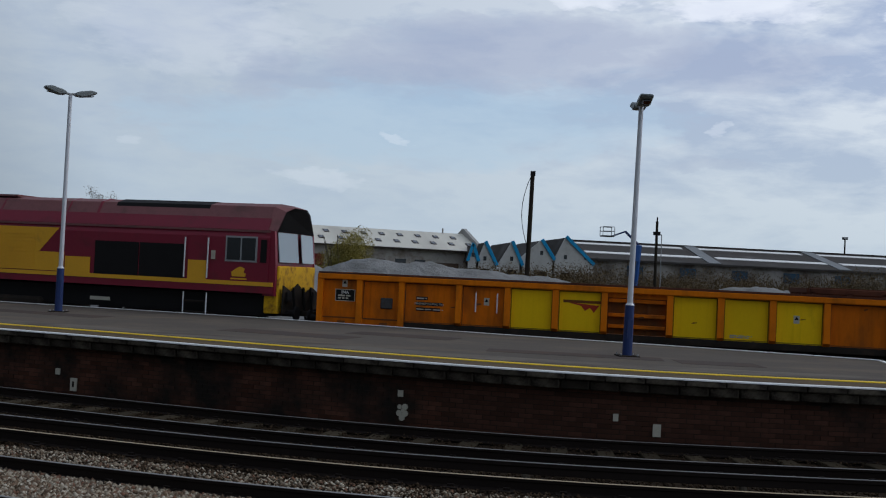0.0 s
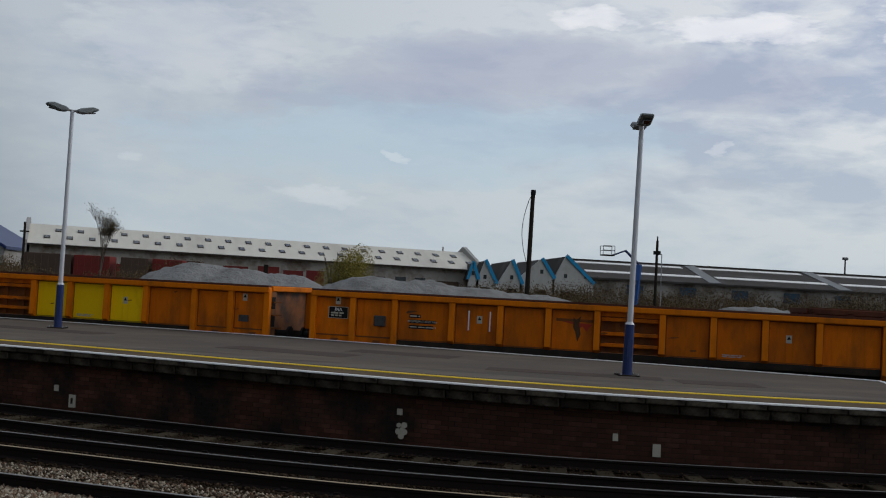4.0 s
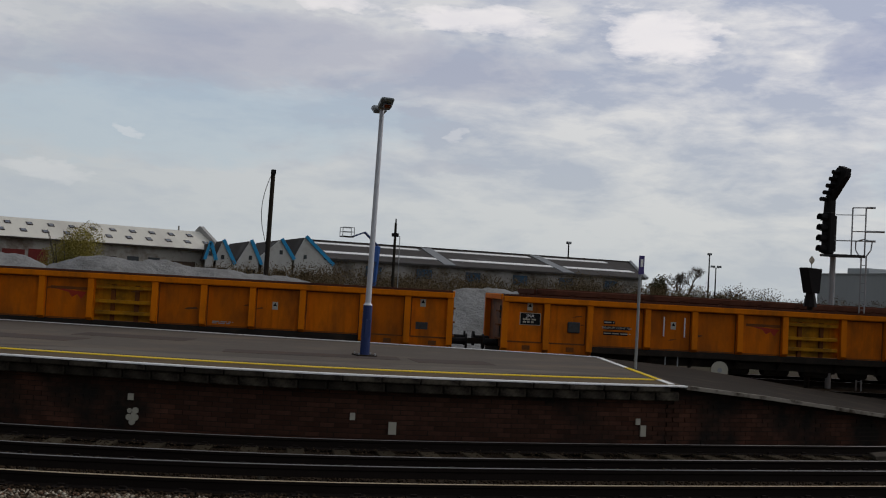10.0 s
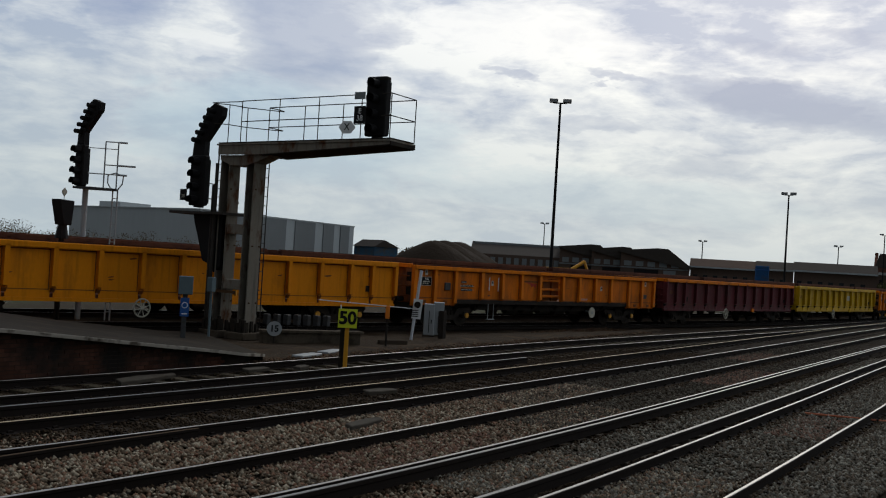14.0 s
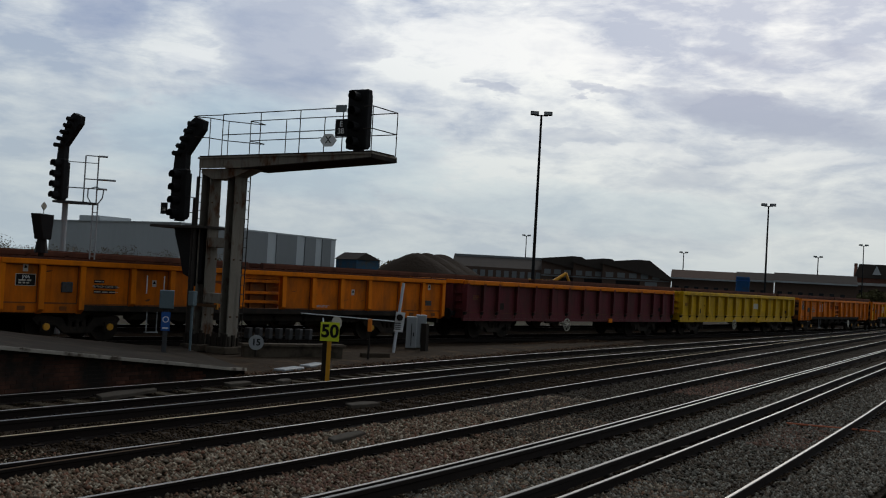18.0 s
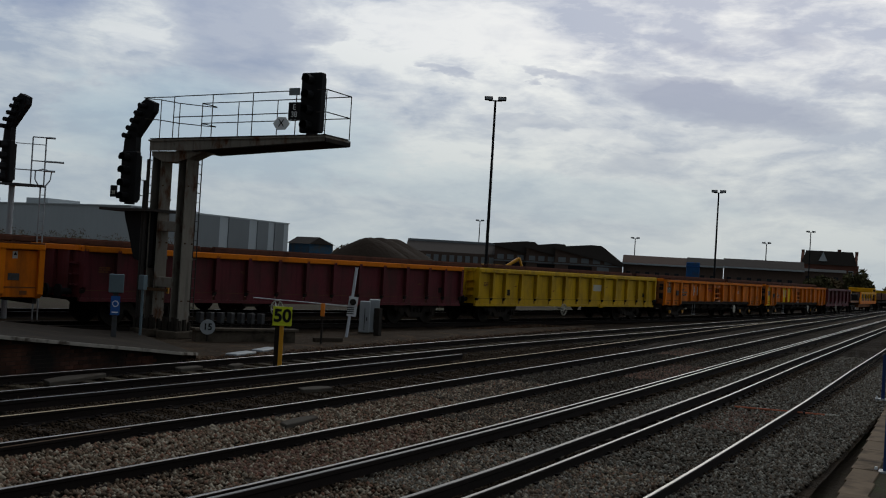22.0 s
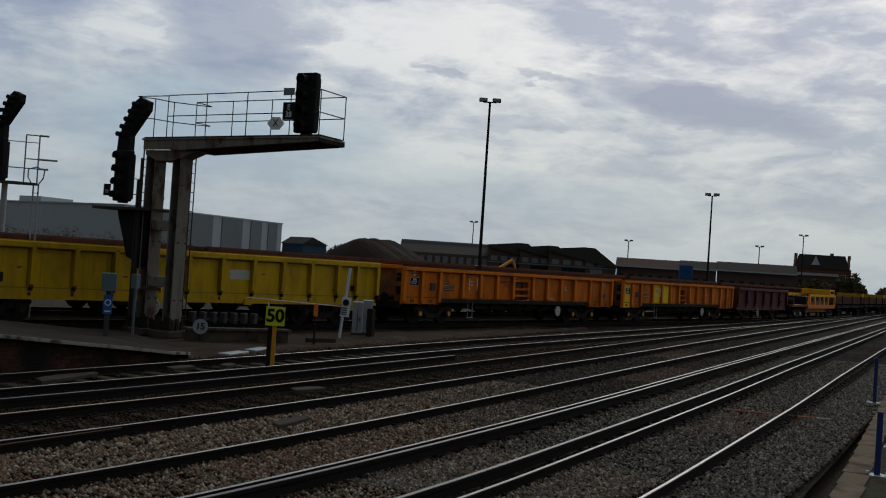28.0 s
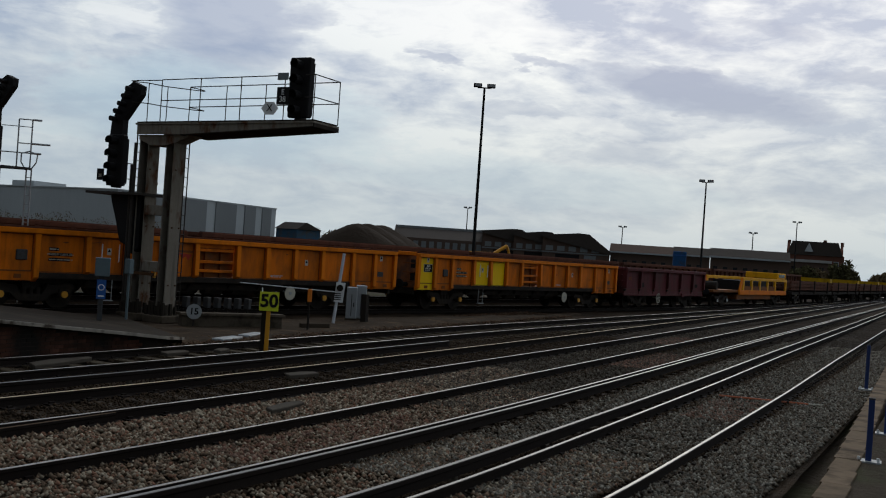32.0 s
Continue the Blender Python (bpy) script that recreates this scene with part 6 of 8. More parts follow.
part("plate", prism(bm_new(), [(-0.26, 0.0), (-0.12, -0.16), (0.12, -0.16), (0.26, 0.0), (0.12, 0.16), (-0.12, 0.16)], "x", -0.012, 0.012), "white", pl_)
bm = text_bm("X", 0.26)
bm.transform(Matrix.Translation((-0.016, 0, 0)) @ pose(0, 0, 0, 90, 0, -90))
part("lettering", bm, "black", pl_)
pl_ = thing("gantry_plate", pose(GX - 0.35, 21.64, 3.80), "black signal number plate with white letters", "sign", "gantry plates")
part("plate", box(bm_new(), -0.012, 0.012, -0.12, 0.12, -0.16, 0.16), "black", pl_)
bm = text_bm("38", 0.14)
bm.transform(Matrix.Translation((-0.016, 0, -0.04)) @ pose(0, 0, 0, 90, 0, -90))
part("lettering", bm, "plaque", pl_)

# signal post behind the train, with its ladder cage
sp = thing("signal_post", pose(22.95, 27.25, -0.3), "grey signal post with a ladder and service platform", "signal post")
part("post", tube(bm_new(), (0, 0, 0), (0, 0, 4.35), 0.09, 10), "galv", sp)
part("service_platform", prism(bm_new(), [(-0.35, 0.2), (-0.2, -0.45), (0.5, -0.85), (0.75, -0.6), (0.3, 0.25)], "z", 4.28, 4.35), "dull_case", sp)
for x, y in ((0.54, -0.65), (0.64, -0.76)):
    part("ladder_stile", tube(bm_new(), (x, y, 0), (x, y, 4.35), 0.025, 6), "galv", sp)
for k in range(14):
    part("rung", tube(bm_new(), (0.54, -0.65, 0.4 + k * 0.28), (0.64, -0.76, 0.4 + k * 0.28), 0.012, 5), "galv", sp)
hoop = [(0.50, -0.60, 4.33), (0.42, -0.52, 4.52), (0.42, -0.52, 4.78), (0.58, -0.69, 4.86), (0.74, -0.88, 4.78), (0.72, -0.86, 4.52), (0.64, -0.76, 4.33)]
for a, b in zip(hoop, hoop[1:]):
    part("ladder_hoop", tube(bm_new(), a, b, 0.022, 6), "galv", sp)
for (x, y, z1) in ((0.34, -0.42, 5.85), (0.60, -0.72, 5.85)):
    part("stanchion", tube(bm_new(), (x, y, 4.33), (x, y, z1), 0.024, 6), "galv", sp)
for z, x1, y1 in ((4.80, 0.80, -0.96), (5.10, 0.97, -1.15), (5.85, 0.78, -0.93)):
    part("guard_rail", tube(bm_new(), (0.34 if z > 5 else 0.0, -0.42 if z > 5 else -0.05, z), (0.60, -0.72, z), 0.02, 6), "galv", sp)
    part("gate_bar", tube(bm_new(), (0.60, -0.72, z), (x1, y1, z), 0.035, 6), "galv", sp)
part("guard_rail", tube(bm_new(), (0.0, -0.05, 5.62), (0.60, -0.72, 5.62), 0.014, 6), "galv", sp)
signal_head(pose(22.84, 27.46, 4.05), 4, 0.40, 1.35, "black signal head with a slanted route indicator on a grey post", True)
bk = thing("shunt_signal", pose(20.8, 25.6, -0.2), "small dark signal case on a short post, seen from behind", "railway signal")
part("post", tube(bm_new(), (0, 0, 0), (0, 0, 2.9), 0.08, 8), "grime", bk)
part("neck", tube(bm_new(), (0, 0, 2.55), (0, 0, 3.0), 0.2, 8, 0.12), "black", bk)
part("case", prism(bm_new(), [(-0.12, 2.95), (0.18, 2.95), (0.24, 3.68), (-0.3, 3.70)], "y", -0.2, 0.2), "black", bk, bevel=0.02)
part("diamond", prism(bm_new(), [(-0.08, 3.9), (0, 3.8), (0.08, 3.9), (0.08, 3.96), (0, 4.05), (-0.08, 3.96)], "y", -0.02, 0.02), "plaque", bk)
part("stem", tube(bm_new(), (0, 0, 3.6), (0, 0, 3.85), 0.012, 6), "galv", bk)

# ---- lineside things ----


def facing(x, y):
    """The turn about z that faces the spot where the viewer stands."""
    return math.degrees(math.atan2(-x, y)) 


b5 = thing("speed_board", pose(18.15, 13.13, -0.15, 0, 0, facing(18.15, 13.13)), "yellow speed board with black figures on an ochre post", "sign")
part("post", box(bm_new(), -0.045, 0.045, -0.045, 0.045, 0.0, 1.2), "ochre", b5, bevel=0.008)
part("post_back", box(bm_new(), -0.14, -0.05, 0.03, 0.12, 0.0, 1.0), "grime", b5)
part("board", box(bm_new(), -0.20, 0.20, -0.075, -0.05, 0.97, 1.37), "sign_yellow", b5, "bright yellow board")
lettering("50", 0.37, "black", b5, Matrix.Translation((0, -0.079, 1.17)), label="black figures", bold=0.013)
part("clip", tube(bm_new(), (-0.15, -0.05, 1.37), (-0.16, -0.05, 1.45), 0.015, 6), "white", b5)
b15 = thing("speed_disc", pose(20.85, 17.36, 0.02, 0, 0, facing(20.85, 17.36)), "round white speed disc with black figures", "sign")
part("post", tube(bm_new(), (0, 0.03, 0), (0, 0.03, 0.4), 0.025, 8), "grime", b15)
part("disc", tube(bm_new(), (0, 0.0, 0.36), (0, -0.02, 0.36), 0.19, 24), "galv", b15, "white disc")
lettering("15", 0.23, "black", b15, Matrix.Translation((0, -0.024, 0.36)), bold=0.006)

bp = thing("equipment_post", pose(18.6, 18.31, 0.1, 0, 0, facing(18.6, 18.31)), "grey post with an equipment box and a blue notice", "post")
part("post", box(bm_new(), -0.06, 0.06, -0.05, 0.05, -0.15, 1.1), "dull_case", bp, bevel=0.008)
part("box", box(bm_new(), -0.17, 0.17, -0.14, 0.12, 1.08, 1.52), "teal_case", bp, "grey equipment box", 0.015)
part("notice", box(bm_new(), -0.105, 0.105, -0.075, -0.055, 0.55, 1.0), "blue", bp, "blue notice with a white emblem")
part("notice_mark", tube(bm_new(), (0, -0.075, 0.82), (0, -0.082, 0.82), 0.075, 16), "white", bp)
part("notice_mark", tube(bm_new(), (0, -0.078, 0.82), (0, -0.086, 0.82), 0.055, 16), "blue", bp)
part("notice_mark", box(bm_new(), -0.07, 0.07, -0.080, -0.074, 0.60, 0.63), "white", bp)
bl = thing("cable_post", pose(20.4, 19.17, 0.0), "pale post with a small cable box beside the gantry", "post")
part("post", tube(bm_new(), (0, 0, -0.15), (0, 0, 1.45), 0.035, 8), "teal_case", bl)
part("box", box(bm_new(), -0.10, 0.06, -0.10, 0.08, 1.2, 1.58), "teal_case", bl, bevel=0.012)

ws = thing("crossing_notice", pose(27.1, 17.15, -0.15, 0, 0, facing(27.1, 17.15)), "leaning white post with a notice board", "sign")
bm = tube(bm_new(), (-0.04, 0, 0), (0.16, 0, 2.2), 0.045, 8)
part("post", bm, "pole_white", ws)
bm = box(bm_new(), -0.13, 0.15, -0.07, -0.05, 0.72, 1.32)
bm.transform(pose(0, 0, 0, 0, 5, 0))
part("board", bm, "white", ws, "white notice board")
part("notice_disc", tube(bm_new(), (0.1, -0.07, 1.15), (0.1, -0.16, 1.15), 0.10, 12), "grime", ws)
bm = bm_new()
for k in range(4):
    box(bm, -0.06, 0.14, -0.076, -0.069, 0.78 + k * 0.06, 0.81 + k * 0.06)
part("stencil", bm, "mortar", ws)
part("arm", tube(bm_new(), (-0.05, 0, 1.02), (-2.9, 0, 1.12), 0.016, 6), "white", ws, "white horizontal bar")
for k in range(2):
    cx, cy = 29.0 + k * 0.42, 17.75 - k * 0.1
    cb = thing("relay_cabinet", pose(cx, cy, -0.15, 0, 0, facing(cx, cy)), "grey-green steel relay cabinet", "cabinet", "relay cabinets")
    part("body", box(bm_new(), -0.17, 0.17, -0.2, 0.2, 0.12, 1.12 + 0.06 * k), "galv", cb, bevel=0.015)
    part("plinth", box(bm_new(), -0.19, 0.19, -0.22, 0.22, 0.0, 0.12), "concrete", cb)
    part("door_edge", box(bm_new(), -0.01, 0.01, -0.215, -0.205, 0.2, 0.9), "grime", cb)
    part("handle", box(bm_new(), 0.06, 0.09, -0.225, -0.205, 0.5, 0.62), "black", cb)
dp = thing("cable_post", pose(28.6, 17.0, -0.15), "dark square post before the cabinets", "post")
part("post", box(bm_new(), -0.09, 0.09, -0.09, 0.09, 0, 0.95), "grime", dp)
orp = thing("marker_post", pose(24.4, 16.3, -0.15, 0, 0, facing(24.4, 16.3)), "thin dark post with an orange marker board", "sign")
part("post", tube(bm_new(), (0, 0, 0), (0, 0, 0.95), 0.03, 8), "grime", orp)
part("board", box(bm_new(), -0.06, 0.06, -0.06, -0.03, 0.82, 1.18), "marker_orange", orp, "orange marker board", 0.03)
for k in range(7):
    x, y = 23.0 + 0.24 * k, 19.45 - 0.17 * k
    gb = thing("junction_box", pose(x, y, -0.12), "small grey lineside junction box on a stake", "cabinet", "lineside junction boxes")
    part("box", box(bm_new(), -0.08, 0.08, -0.09, 0.09, 0.40, 0.70), "dull_case", gb, bevel=0.015)
    part("stake", tube(bm_new(), (0, 0, 0), (0, 0, 0.42), 0.03, 6), "grime", gb)
tr = thing("cable_trough", pose(22.6, 17.7, -0.15, 0, 0, -28), "low stained concrete trough wall by the gantry", "trough")
part("wall", box(bm_new(), -1.3, 1.6, -0.12, 0.12, 0, 0.36), "concrete", tr, bevel=0.02)
part("wall", box(bm_new(), 1.45, 1.65, 0.1, 1.2, 0, 0.36), "concrete", tr, bevel=0.02)
part("lid", box(bm_new(), -1.35, 1.65, -0.2, 0.2, 0.36, 0.42), "concrete", tr)
for k, (x, y, a_) in enumerate(((20.2, 15.75, 10), (21.6, 16.1, 14))):
    cs = thing("concrete_slab", pose(x, y, -0.14, 0, 0, a_), "pale concrete trough slab lying in the cess", "slab", "concrete slabs")
    part("slab", box(bm_new(), -0.5, 0.5, -0.15, 0.15, 0, 0.06), "galv", cs, bevel=0.015)
for k, (x, y, l_, w_, a_) in enumerate(((13.7, 14.35, 0.95, 0.20, 14), (16.65, 14.3, 0.4, 0.16, 6), (16.05, 10.8, 0.42, 0.17, -8), (12.75, 8.82, 0.55, 0.12, 8), (17.9, 14.1, 0.3, 0.12, 20))):
    cs = thing("trackside_slab", pose(x, y, -0.15, 0, 0, a_), "worn grey-brown slab lying between the tracks", "slab", "trackside slabs")
    bm = bm_new()
    prism(bm, [(-l_, -w_ * 0.7), (-l_ * 0.3, -w_), (l_ * 0.8, -w_ * 0.9), (l_, w_ * 0.3), (l_ * 0.4, w_), (-l_ * 0.7, w_ * 0.85)], "z", 0.0, 0.075)
    part("slab", bm, "worn_slab", cs, bevel=0.012)
lg = thing("timber_baulk", pose(25.2, 16.6, -0.1, 0, 0, -30), "weathered brown timber baulk lying by the track", "timber")
part("baulk", box(bm_new(), -0.45, 0.45, -0.07, 0.07, 0, 0.12), "sleeper", lg, bevel=0.01)

# rough brown ground round the gantry foot
bm = bm_new()
rings = []
for x in np.arange(15.5, 46, 0.4):
    y0 = 15.35 + 0.015 * (x - 18)
    y1 = float(np.interp(x, LX, LY)) - 0.9
    rings.append([bm.verts.new((x, y, -0.145 + 0.07 * math.sin(math.pi * k / 11) + 0.05 * noise.noise(Vector((x * 1.3, y * 1.4, 2))) - (0.1 if k in (0, 11) else 0))) for k, y in enumerate(np.linspace(y0, y1, 12))])
for a, b in zip(rings, rings[1:]):
    for k in range(11):
        bm.faces.new((a[k], b[k], b[k + 1], a[k + 1]))
tagged(part("cess_ground", bm, "cess"), "rough brown earth and rubble round the gantry foot", "ground", kind="structure")

# walkway kerb and little posts by the near rail
kerb = thing("walkway_kerb", pose(0, 0, 0), "line of worn concrete kerb slabs beside the ballast", "kerb", kind="structure")
for k in range(26):
    x = 9.0 + k * 0.95
    y = 1.13 + (x - 9) * 0.03
    bm = box(bm_new(), x + 0.004, x + 0.946, y - 0.16, y + 0.16, -0.34, -0.018 + 0.003 * math.sin(k * 2.3))
    part("slab", bm, "kerb_stone", kerb, bevel=0.006)
bank = part("cess_path", box(bm_new(), -20, 300, -12, 1.2, -0.33, -0.05), "earth")
tagged(bank, "dark earth path with dead leaves beside the kerb", "path", kind="structure")
for x, y, h_ in ((14.87, 1.05, 0.83), (17.75, 1.02, 1.15), (24.66, 1.88, 0.98)):
    po = thing("edge_post", pose(x, y, -0.06, 0, 0, facing(x, y)), "short blue steel post on a bolted foot plate", "post", "short blue posts")
    part("post", box(bm_new(), -0.038, 0.038, -0.038, 0.038, 0.02, h_), "navy", po, bevel=0.008)
    part("foot", box(bm_new(), -0.16, 0.16, -0.12, 0.12, 0.0, 0.03), "galv", po)
    part("cap", box(bm_new(), -0.042, 0.042, -0.042, 0.042, h_, h_ + 0.02), "dull_case", po)
    for sx in (-1, 1):
        part("bolt", tube(bm_new(), (sx * 0.12, -0.06, 0.03), (sx * 0.12, -0.06, 0.08), 0.02, 6), "white", po)
tie = thing("marker_rod", pose(21.0, 3.2, -0.12), "rusty orange rod lying across the near track", "rod")
part("rod", tube(bm_new(), (0.18, -0.58, 0.0), (-0.13, 1.05, 0.0), 0.022, 6), "tie_orange", tie)
part("tip", tube(bm_new(), (0.27, -0.82, 0.0), (0.18, -0.58, 0.0), 0.022, 6), "plaque", tie)

# ---- heaps of crushed stone behind the siding ----


def heap(name, label, cx, cy, peaks, rx, ry, material, kind_cat="stone heap", nx=130, ny=40):
    """A mound: peaks are (x, height, half width) along its ridge."""
    bm = bm_new()
    grid = []
    for j in range(ny):
        v = j / (ny - 1) * 2 - 1
        row = []
        for i in range(nx):
            u = i / (nx - 1) * 2 - 1
            x, y = cx + u * rx, cy + v * ry
            top = max(hh * max(0.0, 1 - ((x - px) / pw) ** 2) ** 0.7 for px, hh, pw in peaks)
            z = max(0.0, top * (1 - abs(v) ** 1.35)) + 0.10 * noise.noise(Vector((x * 0.9, y * 0.9, cx))) * (1 - v * v) + 0.06 * noise.noise(Vector((x * 3.1, y * 3.1, 1))) + 0.03 * noise.noise(Vector((x * 9, y * 9, 3)))
            row.append(bm.verts.new((x, y, -0.3 + z)))
        grid.append(row)
    for a, b in zip(grid, grid[1:]):
        for k in range(nx - 1):
            bm.faces.new((a[k], a[k + 1], b[k + 1], b[k]))
    ob = part(name, bm, material)
    for p in ob.data.polygons:
        p.use_smooth = True
    return tagged(ob, label, kind_cat, "heaps of stone")


heap("stone_mound", "long heap of grey crushed stone", -4.2, 43, [(-5.5, 3.26, 4.4), (-4.2, 3.2, 4.2), (-2.4, 3.0, 4.2)], 6.2, 5.2, "grit")
heap("stone_mound", "long heap of grey crushed stone", 4.6, 43, [(1.6, 3.1, 4.6), (3.2, 3.08, 5.0), (5.4, 2.92, 5.6), (8.0, 2.72, 5.2)], 8.4, 5.2, "grit")
heap("stone_mound", "low heap of grey crushed stone", 18.2, 43, [(17.6, 2.75, 4.6), (19.5, 2.68, 4.2)], 5.2, 5.0, "grit")
heap("stone_mound", "low heap of brown-grey crushed stone", 34, 46, [(32, 2.75, 5.0), (39, 2.9, 4.0)], 9.0, 6.0, "grit")
heap("spoil_mound", "large dark heap of spoil", 103.0, 61.0, [(99.8, 5.1, 4.0), (102.4, 5.2, 5.0), (105.0, 5.2, 5.2)], 8.4, 9.0, "spoil", "spoil heap")

# ---- scrub, bushes and trees ----


def leaf_cloud(bm, centre, radius, count, size, rnd, flat=1.0, spiky=0.0):
    """Collects a clump of small leaves; leaf_part() builds them."""
    bm.append((tuple(centre), tuple(radius), count, size, spiky))


def leaf_part(name, clumps, material, parent=None, seed=1):
    rs = np.random.RandomState(seed)
    n = np.array([c[2] for c in clumps])
    rep = np.repeat(np.arange(len(clumps)), n)
    C = np.array([c[0] for c in clumps], float)[rep]
    R = np.array([c[1] for c in clumps], float)[rep]
    S = np.array([c[3] for c in clumps], float)[rep] * rs.uniform(0.5, 1.4, len(rep))
    K = np.array([c[4] for c in clumps], float)[rep]
    u = rs.normal(size=(len(rep), 3))
    u /= np.linalg.norm(u, axis=1)[:, None]
    Q = C + u * (rs.rand(len(rep)) ** 0.42)[:, None] * R
    d = rs.normal(size=(len(rep), 3))
    d[:, 2] += K
    d /= np.linalg.norm(d, axis=1)[:, None]
    o = np.cross(d, rs.normal(size=(len(rep), 3)))
    o /= np.linalg.norm(o, axis=1)[:, None]
    d, o = d * S[:, None], o * S[:, None] * 0.38
    V = np.stack([Q + d, Q + o, Q - d, Q - o], 1)
    me = bpy.data.meshes.new(name)
    me.vertices.add(len(rep) * 4)
    me.vertices.foreach_set("co", V.reshape(-1))
    me.loops.add(len(rep) * 4)
    me.loops.foreach_set("vertex_index", np.arange(len(rep) * 4, dtype=np.int32))
    me.polygons.add(len(rep))
    me.polygons.foreach_set("loop_start", np.arange(0, len(rep) * 4, 4, dtype=np.int32))
    me.update(calc_edges=True)
    me.materials.append(M[material])
    ob = new(name, me)
    if parent:
        ob.parent = parent
    return ob


def bush(name, label, x, y, radius, count, size, material, seed, group="bushes"):
    rnd = random.Random(seed)
    t = thing(name, pose(x, y, -0.3), label, "bush", group)
    bm = bm_new()
    for k in range(9):
        a_ = rnd.uniform(0, math.tau)
        tube(bm, (rnd.uniform(-0.15, 0.15), rnd.uniform(-0.15, 0.15), 0), (math.cos(a_) * radius[0] * 0.7, math.sin(a_) * radius[1] * 0.7, radius[2] * rnd.uniform(1.0, 1.7)), 0.035, 5, 0.012)
    part("stems", bm, "bark", t)
    bm = []
    for k in range(12):
        c = (rnd.uniform(-0.6, 0.6) * radius[0], rnd.uniform(-0.5, 0.5) * radius[1], radius[2] * rnd.uniform(0.55, 1.45))
        leaf_cloud(bm, c, [r * 0.45 for r in radius], count // 12, size, rnd)
    leaf_part("foliage", bm, material, t, seed)
    return t


bush("willow_bush", "olive-green budding willow bush", 0.1, 60, (2.0, 1.6, 2.75), 26000, 0.05, "willow", 3)
bush("bush", "small brown bare bush", 9.0, 70, (1.1, 1.0, 1.6), 900, 0.10, "scrub", 5)
rnd = random.Random(11)
bm = []
for k in range(620):
    x = rnd.uniform(-40, 75)
    y = 62 + rnd.uniform(-3, 10) + (4 if x < -8 else 0)
    hgt = rnd.uniform(1.25, 1.85) * (1.12 if x < -9 else 0.95) * (0.9 + 0.35 * noise.noise(Vector((x * 0.15, 3, 0))))
    leaf_cloud(bm, (x, y, hgt * 0.95 - 0.3), (rnd.uniform(0.8, 1.7), 0.8, hgt), 400, 0.075, rnd, spiky=1.2)
scrub = leaf_part("scrub", bm, "scrub", None, 41)
tagged(scrub, "belt of brown winter scrub along the yard", "scrub", kind="stuff")
bm = []
for k in range(640):
    x = rnd.uniform(-34, 66)
    hgt = rnd.uniform(1.45, 2.15) * (1.0 + 0.3 * noise.noise(Vector((x * 0.12, 9, 0)))) * (0.86 if x < 12 else 0.95 if x < 22 else 1.08)
    leaf_cloud(bm, (x, 88 + rnd.uniform(-3, 3), hgt - 0.3), (rnd.uniform(0.9, 1.9), 0.8, hgt), 430, 0.085, rnd, spiky=1.0)
tagged(leaf_part("scrub", bm, "scrub", None, 42), "tall brown scrub in front of the sheds", "scrub", kind="stuff")
bm = []
for k in range(300):
    x = rnd.uniform(40, 150)
    y = 75 + rnd.uniform(0, 40)
    hgt = rnd.uniform(0.85, 1.5) * (1.45 if x < 92 else 1.0)
    leaf_cloud(bm, (x, y, hgt - 0.4), (rnd.uniform(1.2, 2.6), 1.2, hgt), 380, 0.11, rnd, spiky=0.8)
tagged(leaf_part("scrub", bm, "scrub", None, 43), "low dark hedge and scrub beyond the yard", "scrub", kind="stuff")


def tree(name, label, x, y, height, seed, spread=0.55, depth=6, thick=0.1, buds=0, material="bark", bud_mat="scrub", lean=0.0):
    rnd = random.Random(seed)
    t = thing(name, pose(x, y, -0.3), label, "tree", "bare trees")
    trunk, crown, leaf = bm_new(), bm_new(), []
    tips = []

    def grow(p, d, length, r, k):
        q = p + d * length
        tube(trunk if k < 2 else crown, p, q, r, 5 if k > 1 else 8, r * 0.68)
        if k >= depth or r < 0.006:
            tips.append(q)
            return
        for _ in range(2 if k == 0 else rnd.choice((2, 3, 3))):
            nd = (d + Vector((rnd.gauss(0, spread), rnd.gauss(0, spread), rnd.uniform(-0.1, 0.35)))).normalized()
            grow(p + d * length * rnd.uniform(0.65, 1.0), nd, length * rnd.uniform(0.6, 0.82), r * 0.62, k + 1)

    grow(Vector((0, 0, 0)), Vector((lean, 0, 1)).normalized(), height * 0.32, thick, 0)
    part("trunk", trunk, material, t)
    part("crown", crown, material, t)
    if buds:
        for p in tips:
            leaf_cloud(leaf, p, (0.35, 0.35, 0.35), buds * 3, 0.05, rnd)
        leaf_part("foliage", leaf, bud_mat, t, seed)
    return t


tree("birch_tree", "tall thin bare birch tree", -16.6, 75, 8.0, 21, 0.16, 7, 0.09, 4)
tree("bare_tree", "round-headed bare tree by the works", 72.4, 112, 7.9, 22, 0.48, 7, 0.26, 3, bud_mat="bark")
for k, (x, y, h_) in enumerate(((74.5, 116, 3.9), (78.0, 120, 3.7), (82.0, 118, 4.4), (86.0, 125, 4.0))):
    tree("bare_tree", "bare twiggy tree beyond the yard", x, y, h_, 50 + k, 0.5, 6, 0.16, 3)
bush("conifer", "dark evergreen shrub beside the works", 66.0, 108, (1.5, 1.5, 3.0), 5200, 0.14, "bush", 31)
bush("bush", "dark evergreen tree mass by the brick station house", 198.9, 20.0, (4.0, 3.0, 3.3), 2200, 0.45, "bush", 32)
bush("bush", "dark hedge by the brick station house", 199.5, 14.0, (8.0, 3.0, 2.6), 2600, 0.45, "scrub", 33)
bush("bush", "dark hedge by the brick station house", 200, 2.0, (10.0, 3.0, 2.7), 2600, 0.45, "bush", 34)
